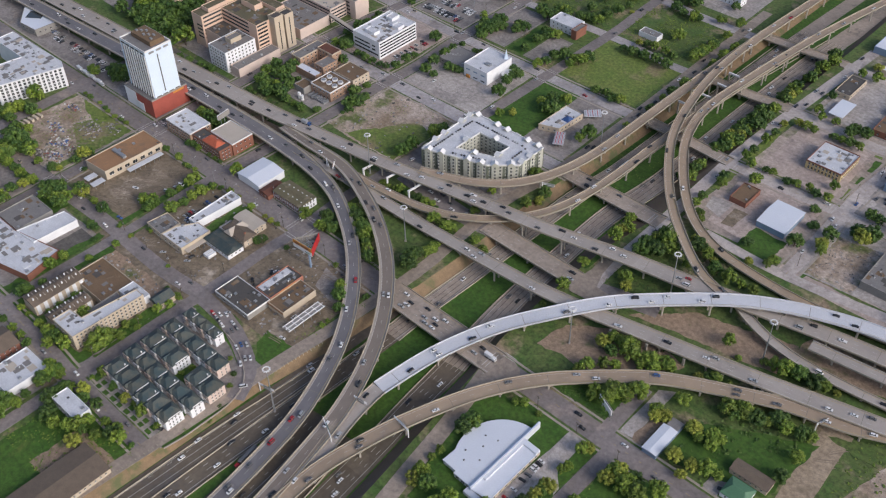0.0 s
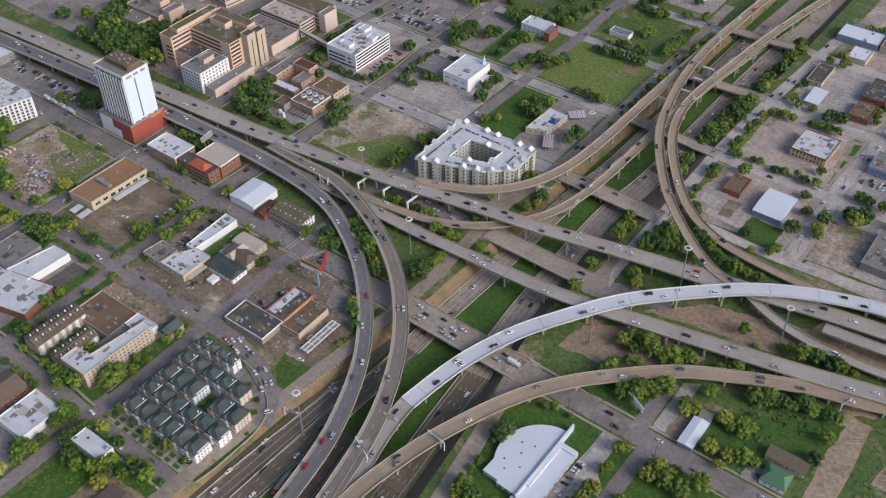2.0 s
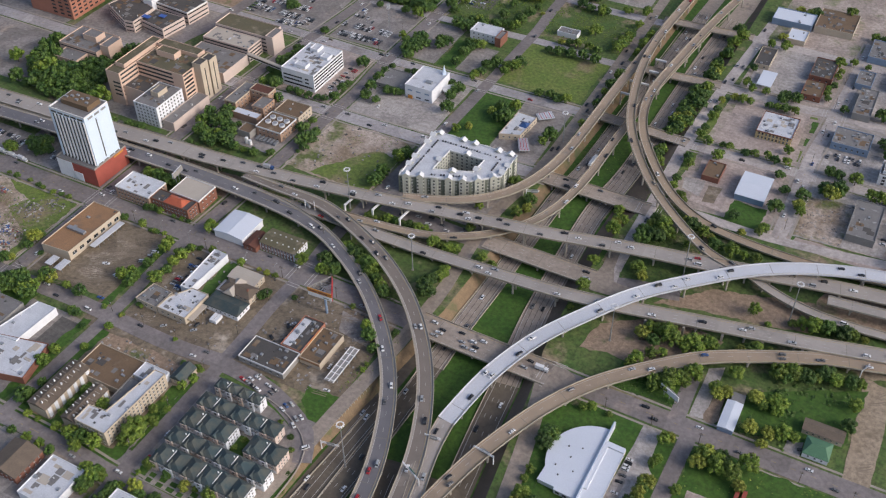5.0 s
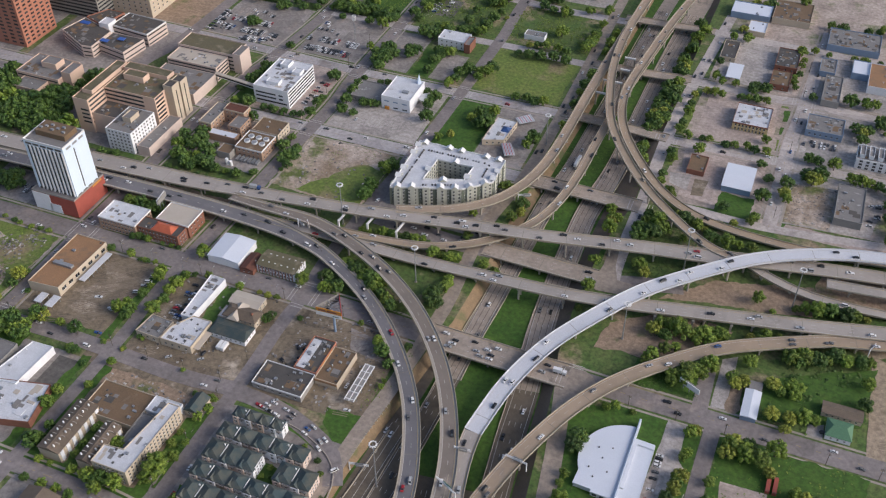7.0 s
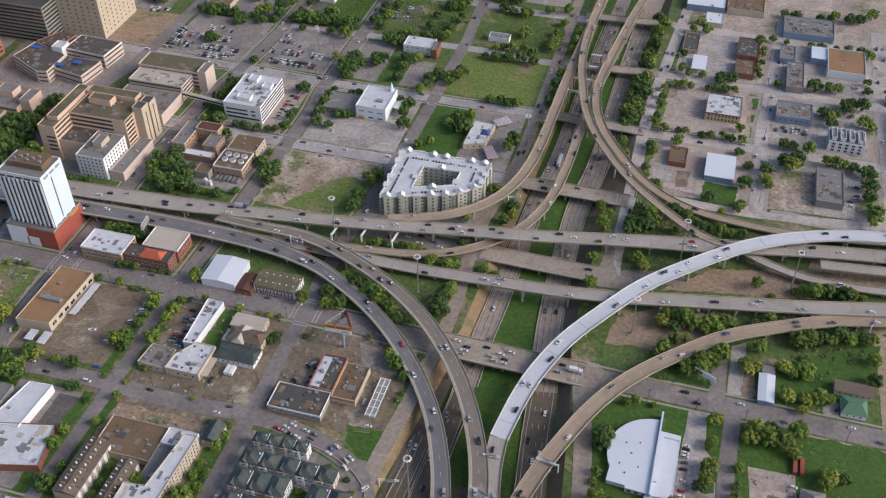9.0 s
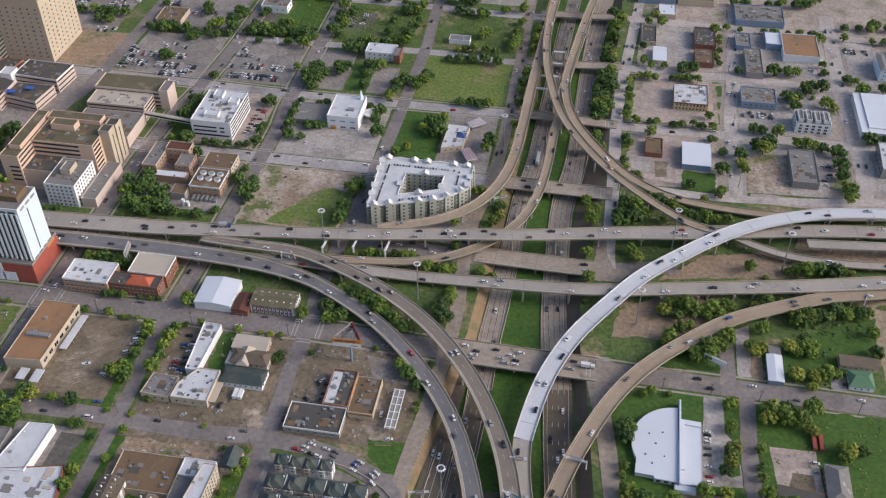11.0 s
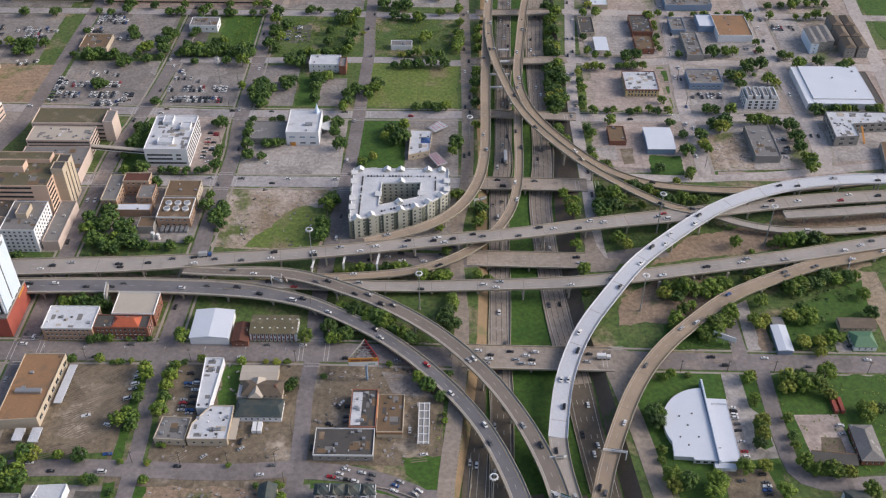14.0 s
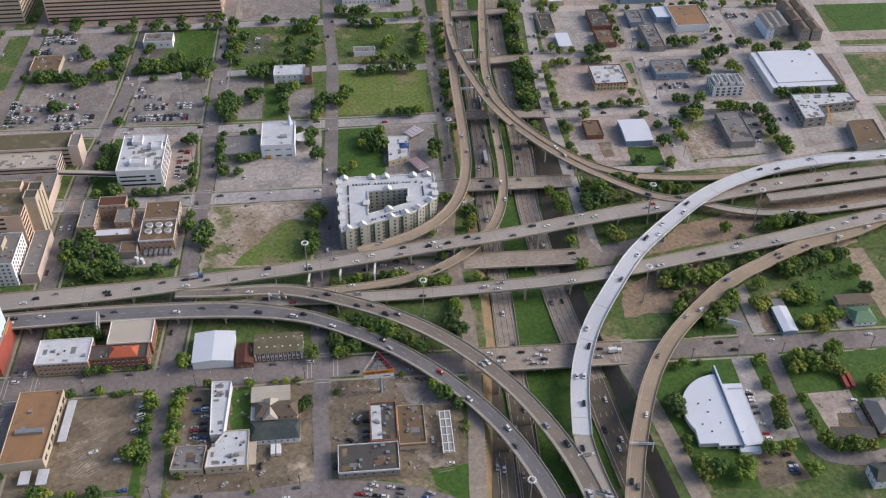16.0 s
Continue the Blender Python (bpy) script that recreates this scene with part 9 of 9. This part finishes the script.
for k in range(9):
    utility_pole(-318 + k * 34 if k < 6 else -128 + (k - 6) * 26, -22 if k % 2 else -2, 0.0)
for k in range(8):
    utility_pole(-143, -190 + k * 36, 1.57)
for k in range(7):
    utility_pole(-318 + k * 28, -104, 0.0)
for k in range(6):
    utility_pole(158, 195 + k * 45, 1.57)
for k in range(5):
    utility_pole(-241, 180 + k * 46, 1.57)
for k in range(6):
    utility_pole(100 + k * 30, -28, 0.0)
for k in range(7):
    street_light(-310 + k * 26, -21.5, 0.1, 1.57)


def gantry(x, y, z, yaw, span, panels, label, sign=None, h=6.5):
    """A sign gantry: a post, an arm along its +x, and sign panels hung on it."""
    t = tagged(new("sign_gantry"), label, "gantry")
    t.matrix_basis = Matrix.Translation((x, y, z)) @ Matrix.Rotation(yaw, 4, "Z")
    bm = bmesh.new()
    bmesh.ops.create_cone(bm, cap_ends=True, segments=10, radius1=0.42, radius2=0.34, depth=h, matrix=Matrix.Translation((0, 0, h / 2)))
    part("post", bm, FRAME, t)
    for zz in (h - 0.4, h - 1.6):
        bm = bmesh.new()
        box(bm, -0.3, span, -0.2, 0.2, zz - 0.2, zz + 0.2)
        part("arm", bm, FRAME, t)
    for a, b in panels:
        bm = bmesh.new()
        box(bm, a, b, -0.5, -0.25, h - 2.8, h + 0.6)
        part("sign_panel", bm, sign or METAL, t)
        bm = bmesh.new()
        box(bm, a + 0.5, b - 0.5, -0.56, -0.5, h - 1.4, h - 0.9)
        part("lettering_bar", bm, FRAME, t)


gantry(-172, 45, 6.5, -0.5, 9, ((3, 8),), "white cantilever gantry with a sign panel over the ramp", None, 8)
gantry(-165, 47, 6.0, -0.9, 8, ((2, 7),), "tan-backed overhead sign on a cantilever gantry", ROOF_TAN, 8)
gantry(56, -98, 0, 3.0, 14, ((3, 9),), "white cantilever gantry over the freeway lanes", None, 8)
gantry(11, -100, -6, 0.1, 10, ((3, 8),), "white cantilever gantry beside the ramp", None, 11)
gantry(24, -132, -6, 2.7, 16, ((4, 10),), "gantry with a green sign over the ramp", GREEN_PAINT, 13)
gantry(-44, -132, -6, 0.2, 12, ((4, 9),), "white cantilever gantry at the freeway's edge", None, 8)
gantry(-30, 140, 3, 0.4, 10, ((4, 9),), "white cantilever gantry under the ramp", None, 6)
gantry(236, 70, 0, 1.2, 9, ((3, 7),), "white cantilever gantry beside the ramp", None, 8)

# straddle bents that carry the freeway over the frontage street
for x, y, top, arm in ((-124, 64.5, 9.3, 15), (-100, 64, 9.3, 19), (-146, 60, 9.2, 11), (-36, 93, 8.0, 9)):
    t = tagged(new("straddle_bent"), "white L-shaped concrete bent under the freeway", "pier", "straddle bents")
    t.location = (x, y, 0)
    put("column", box_mesh(1.2, 1.2, top + 0.2, FRAME), t, Matrix.Translation((x, y, top / 2)))
    put("arm", box_mesh(1.2, arm, 1.3, FRAME), t, Matrix.Translation((x + 0.6, y + arm / 2 - 0.7, top - 0.8)) @ Matrix.Rotation(-0.1, 4, "Z"))

# white beams of the straddle bents between the northern ramps
for x0, x1, y in ((-13.2, 4.5, 328), (-14, -0.8, 306), (-3, 5.8, 351), (-4.3, 6, 372.5)):
    t = tagged(new("straddle_beam"), "white concrete beam on two columns between the ramps", "pier", "straddle beams")
    t.location = ((x0 + x1) / 2, y, DEEP)
    put("beam", box_mesh(x1 - x0, 1.5, 1.4, FRAME), t, Matrix.Translation(((x0 + x1) / 2, y, 6.6)))
    for x in (x0 + 0.8, x1 - 0.8):
        put("column", box_mesh(1.3, 1.3, 12.0, PIER), t, Matrix.Translation((x, y, 0.0)))

# bents with arms under the straight bridge
for k in range(7):
    x = 98 + k * 25
    y = 60 + (x - 98) * 0.215 - 9
    t = tagged(new("outrigger_bent"), "concrete outrigger bent carrying the bridge", "pier", "outrigger bents")
    t.location = (x, y, 0)
    put("column", box_mesh(1.4, 1.4, 6.4, PIER), t, Matrix.Translation((x, y, 3.1)))
    put("arm", box_mesh(1.3, 10, 1.3, PIER), t, Matrix.Translation((x - 0.5, y + 4, 5.75)) @ Matrix.Rotation(0.2, 4, "Z"))

# debris on the construction lot
def scrap_material():
    m = mat("mixed_scrap", (0.42, 0.39, 0.36), (0.30, 0.28, 0.26), scale=0.5, fine=2.0)
    n, l = m.node_tree.nodes, m.node_tree.links
    ramp = n.new("ShaderNodeValToRGB")
    ramp.color_ramp.interpolation = "CONSTANT"
    steps = ((0.0, (0.34, 0.31, 0.28)), (0.25, (0.16, 0.13, 0.11)), (0.45, (0.58, 0.56, 0.54)), (0.62, (0.07, 0.13, 0.30)), (0.78, (0.28, 0.09, 0.06)), (0.9, (0.10, 0.10, 0.11)))
    while len(ramp.color_ramp.elements) < len(steps):
        ramp.color_ramp.elements.new(0.5)
    for e, (at, c) in zip(ramp.color_ramp.elements, steps):
        e.position, e.color = at, (*c, 1)
    l.new(n.new("ShaderNodeNewGeometry").outputs["Random Per Island"], ramp.inputs["Fac"])
    l.new(ramp.outputs["Color"], n["Principled BSDF"].inputs["Base Color"])
    return m


DEBRIS = random.Random(5)
DEBRIS_MAT = mat("mixed_debris", (0.42, 0.39, 0.36), (0.16, 0.15, 0.15), scale=0.5, fine=2.0, per_island=0.7)
SCRAP = scrap_material()
for cx, cy, spread, n, m, label in ((-366, -76, 7, 170, SCRAP, "heap of coloured scrap and broken furniture"), (-357, -89, 5, 120, SCRAP, "heap of blue and rusty scrap on bare dirt"), (-391, -68, 5, 70, SCRAP, "rusty heap of scrap iron"), (-368, -95, 5, 70, DEBRIS_MAT, "pale heap of broken plaster"), (-406, -41, 4, 60, SCRAP, "heap of blue and white tarpaulins"), (-367, -47, 9, 90, DEBRIS_MAT, "mound of earth and broken timber"), (-353, -35, 5, 40, DEBRIS_MAT, "low mound of pale soil")):
    bm = bmesh.new()
    for _ in range(n):
        x, y = cx + DEBRIS.gauss(0, spread), cy + DEBRIS.gauss(0, spread * 0.6)
        k = DEBRIS.uniform(0.4, 1.3)
        z = max(0.0, 1.6 - 0.22 * math.hypot(x - cx, y - cy)) * DEBRIS.uniform(0.3, 1.0)
        bmesh.ops.create_cube(bm, size=1.0, matrix=Matrix.Translation((x, y, z + k * 0.2)) @ Matrix.Rotation(DEBRIS.uniform(0, 3), 4, "Z") @ Matrix.Rotation(DEBRIS.uniform(-0.5, 0.5), 4, "X") @ Matrix.Diagonal((k * DEBRIS.uniform(0.8, 2.4), k, k * 0.6, 1)))
    tagged(link("debris", bm, m), label, "debris", kind="stuff")
for k in range(5):
    t = tagged(new("site_trailer"), "tan box trailer parked at the edge of the dirt lot", "trailer", "site trailers")
    t.matrix_basis = Matrix.Translation((-415, -84 + k * 4.2, 0)) @ Matrix.Rotation(0.12, 4, "Z")
    bm = bmesh.new()
    box(bm, -3.4, 3.4, -1.2, 1.2, 0.6, 3.0)
    bevelled(bm, 0.08)
    part("box", bm, WALL_CREAM, t)
    bm = bmesh.new()
    box(bm, -2.6, 2.6, -0.9, 0.9, 0.0, 0.62)
    part("undercarriage", bm, DARK_METAL, t)
bm = bmesh.new()
for _ in range(170):
    x, y = DEBRIS.uniform(166, 199), DEBRIS.uniform(194, 245)
    s = DEBRIS.uniform(0.25, 0.9)
    bmesh.ops.create_cube(bm, size=1.0, matrix=Matrix.Translation((x, y, s * 0.2)) @ Matrix.Rotation(DEBRIS.uniform(0, 3), 4, "Z") @ Matrix.Diagonal((s * DEBRIS.uniform(0.7, 3), s, s * 0.5, 1)))
tagged(link("rubble", bm, DEBRIS_MAT), "rubble and slabs of a cleared building", "rubble", kind="stuff")

# ---- pavements, crossings, street markings ----
for level, (pts, w, paved) in enumerate(STREETS):
    if not paved:
        continue
    for s in (-1, 1):
        line = spline([(x, y, 0.147 + 0.0004 * level) for x, y in pts], 12.0)
        sd = sides(line)
        off = s * (w / 2 + 2.4)
        bm = bmesh.new()
        sweep(bm, [np.array((p[0] + v[0] * off, p[1] + v[1] * off, p[2])) for p, v in zip(line, sd)], [(-0.8, 0), (-0.8, -0.2), (0.8, -0.2), (0.8, 0)])
        tagged(link("pavement", bm, PAVE), "narrow pale concrete pavement", "pavement", kind="structure")
    run = 0
    bm = bmesh.new()
    line = spline([(x, y, 0.25) for x, y in pts], 3.0)
    sd = sides(line)
    for i in range(0, len(line) - 1, 4):
        a, b, v = line[i], line[i + 1], sd[i] * 0.1
        bm.faces.new([bm.verts.new((q[0] + k * v[0], q[1] + k * v[1], 0.25)) for q, k in ((a, -1), (b, -1), (b, 1), (a, 1))])
    tagged(link("centre_line", bm, PAINT_YELLOW), "faded yellow dashes along the street", "markings", kind="stuff")
bm = bmesh.new()
for x, y, wx, wy in ((-326, -14.5, 12, 17), (-137, -13.5, 11, 17), (-229, 172, 12.5, 14), (-326, 174, 12, 14), (-316, 272, 12, 12), (-230, 270, 12.5, 12), (-128, 270, 11, 12), (-132, 172, 11, 14), (-309, 361, 12, 10.5), (-229, 361, 12.5, 10.5), (156, 269, 11, 12), (258.5, 268.5, 14, 12), (160, 365, 11, 12), (-326, -109, 12, 12), (60, 170, 10, 12), (59, 267, 10, 12), (61, -18, 11, 15)):
    for s in (-1, 1):
        for o in (0, 2.6):
            c = x + s * (wx / 2 + 1.5 + o)
            bm.faces.new([bm.verts.new((c + a, y + b, 0.254)) for a, b in ((-0.18, -wy / 2 + 0.5), (0.18, -wy / 2 + 0.5), (0.18, wy / 2 - 0.5), (-0.18, wy / 2 - 0.5))])
            c = y + s * (wy / 2 + 1.5 + o)
            bm.faces.new([bm.verts.new((x + a, c + b, 0.254)) for a, b in ((-wx / 2 + 0.5, -0.18), (wx / 2 - 0.5, -0.18), (wx / 2 - 0.5, 0.18), (-wx / 2 + 0.5, 0.18))])
tagged(link("crossing_lines", bm, PAINT), "white crossing lines at the street corners", "markings", kind="stuff")
# freeway lane dashes
bm = bmesh.new()
for pts, offs in (([(8, 500), (-1, 300), (-5, 208), (-10, 158), (-13, 45), (-15, -42), (-17, -112), (-22, -200), (-24, -300)], (-2.6, 1.1)), ([(40, 500), (31, 361), (28, 206), (22, 150), (25, 48), (30, 0), (34.5, -34), (38, -75), (43, -118), (50, -200), (57, -300)], (-3.4, 0.4, 4.2)), ([(-31, -60), (-36, -130), (-42, -220)], (0,)), ([(-4, -130), (2, -170), (6, -240)], (-6, -2, 2, 6)), ([(26, -130), (30, -180), (33, -300)], (-3, 1))):
    line = spline([(x, y, DEEP + 0.13) for x, y in pts], 3.2)
    sd = sides(line)
    for o in offs:
        for i in range(0, len(line) - 1, 4):
            a, b, v = line[i], line[i + 1], sd[i]
            bm.faces.new([bm.verts.new((q[0] + (o + k) * v[0], q[1] + (o + k) * v[1], DEEP + 0.14)) for q, k in ((a, -0.12), (b, -0.12), (b, 0.12), (a, 0.12))])
tagged(link("lane_dashes", bm, PAINT), "white dashed lane lines of the sunken freeway", "markings", kind="stuff")

# dark joints between the concrete lanes
bm = bmesh.new()
for pts, offs in (([(8, 500), (-1, 300), (-5, 208), (-10, 158), (-13, 45), (-15, -42), (-17, -112)], (-6.6, -2.9, 0.8, 4.4)), ([(40, 500), (31, 361), (28, 206), (22, 150), (25, 48), (30, 0), (34.5, -34), (38, -75), (43, -118)], (-7.4, -3.7, 0.1, 3.9, 7.6))):
    for o in offs:
        sweep(bm, spline([(x, y, DEEP + 0.125) for x, y in pts], 8.0), [(o - 0.2, 0), (o + 0.2, 0)], closed=False)
tagged(link("lane_joints", bm, FREEWAY_OLD), "dark joints between the concrete freeway lanes", "markings", kind="stuff")


MARKS_PALE = mat("dusty_track_soil", (0.262, 0.208, 0.152), (0.232, 0.182, 0.132), scale=0.3, fine=1.5)
MARKS_DARK = mat("damp_track_soil", (0.165, 0.130, 0.094), (0.190, 0.150, 0.108), scale=0.3, fine=1.5)


def tyre_marks(poly, n, seed, label):
    """Curving worn tracks that vehicles have left on a loose surface."""
    r = random.Random(seed)
    bm = bmesh.new()
    x0, x1, y0, y1 = min(p[0] for p in poly), max(p[0] for p in poly), min(p[1] for p in poly), max(p[1] for p in poly)
    for k in range(n):
        x, y, a, bend = r.uniform(x0, x1), r.uniform(y0, y1), 0.55 + r.gauss(0, 0.25), r.uniform(-0.08, 0.08)
        line = []
        for _ in range(r.randint(4, 10)):
            if not inside(x, y, poly) or any(inside(x, y, q) for q in PLANS):
                break
            line.append(np.array((x, y, 0.15 + 0.0007 * k)))
            x, y, a = x + 2.5 * math.cos(a), y + 2.5 * math.sin(a), a + bend
        if len(line) > 3:
            for o in (-0.8, 0.8):
                w = r.uniform(0.15, 0.4)
                sweep(bm, line, [(o - w, 0), (o + w, 0)], closed=False)
    tagged(link("tyre_marks", bm, [MARKS_DARK, MARKS_PALE][seed % 2]), label, "markings", kind="stuff")


tyre_marks(rect(-293, -250, -102, -27), 70, 1, "pale curving tyre tracks on a dusty yard")
tyre_marks(rect(-293, -250, -102, -27), 40, 2, "brown tyre tracks on a dusty yard")
tyre_marks(rect(-128, -54, -103, -25), 60, 3, "pale tyre tracks on a worn lot")
tyre_marks(rect(-224, -148, -105, -90), 30, 4, "brown tyre tracks on a dusty yard")
tyre_marks(rect(-412, -345, -100, -40), 50, 5, "pale tyre tracks on bare dirt")
tyre_marks([(243, -14), (244.5, 66), (259, 72), (257, -14)], 30, 7, "pale tyre tracks along a dirt track")

# odds and ends lying about in the yards
JUNK = random.Random(23)
for x0, x1, y0, y1, n, what in ((-130, -54, -102, -26, 150, "pallets, scrap and boxes lying about in a worn yard"), (-222, -148, -104, -26, 90, "scrap and boxes lying about behind low shops"), (-220, -146, -136, -121, 60, "building debris along a dirt strip"), (-222, -144, 92, 162, 70, "loose rubble on a vacant lot")):
    bm = bmesh.new()
    for _ in range(n):
        x, y, k = JUNK.uniform(x0, x1), JUNK.uniform(y0, y1), JUNK.uniform(0.4, 1.5)
        if any(inside(x, y, p) for p in PLANS):
            continue
        bmesh.ops.create_cube(bm, size=1.0, matrix=Matrix.Translation((x, y, k * 0.2)) @ Matrix.Rotation(JUNK.uniform(0, 3), 4, "Z") @ Matrix.Diagonal((k * JUNK.uniform(0.7, 2.2), k, k * 0.5, 1)))
    tagged(link("yard_clutter", bm, DEBRIS_MAT), what, "debris", kind="stuff")

# solid edge lines of the sunken lanes
bm = bmesh.new()
for pts, offs in (([(8, 500), (-1, 300), (-5, 208), (-10, 158), (-13, 45), (-15, -42), (-17, -112), (-22, -200), (-24, -300)], (-6.2, 5.2)), ([(40, 500), (31, 361), (28, 206), (22, 150), (25, 48), (30, 0), (34.5, -34), (38, -75), (43, -118), (50, -200), (57, -300)], (-6.6, 6.8)), ([(-29, -90), (-33, -150), (-42, -300)], (-6, -1, 4)), ([(-4, -130), (2, -170), (6, -240)], (-9, 9))):
    for o in offs:
        sweep(bm, spline([(x, y, DEEP + 0.135) for x, y in pts], 8.0), [(o - 0.12, 0), (o + 0.12, 0)], closed=False)
tagged(link("edge_lines", bm, PAINT), "solid white edge lines of the sunken freeway", "markings", kind="stuff")
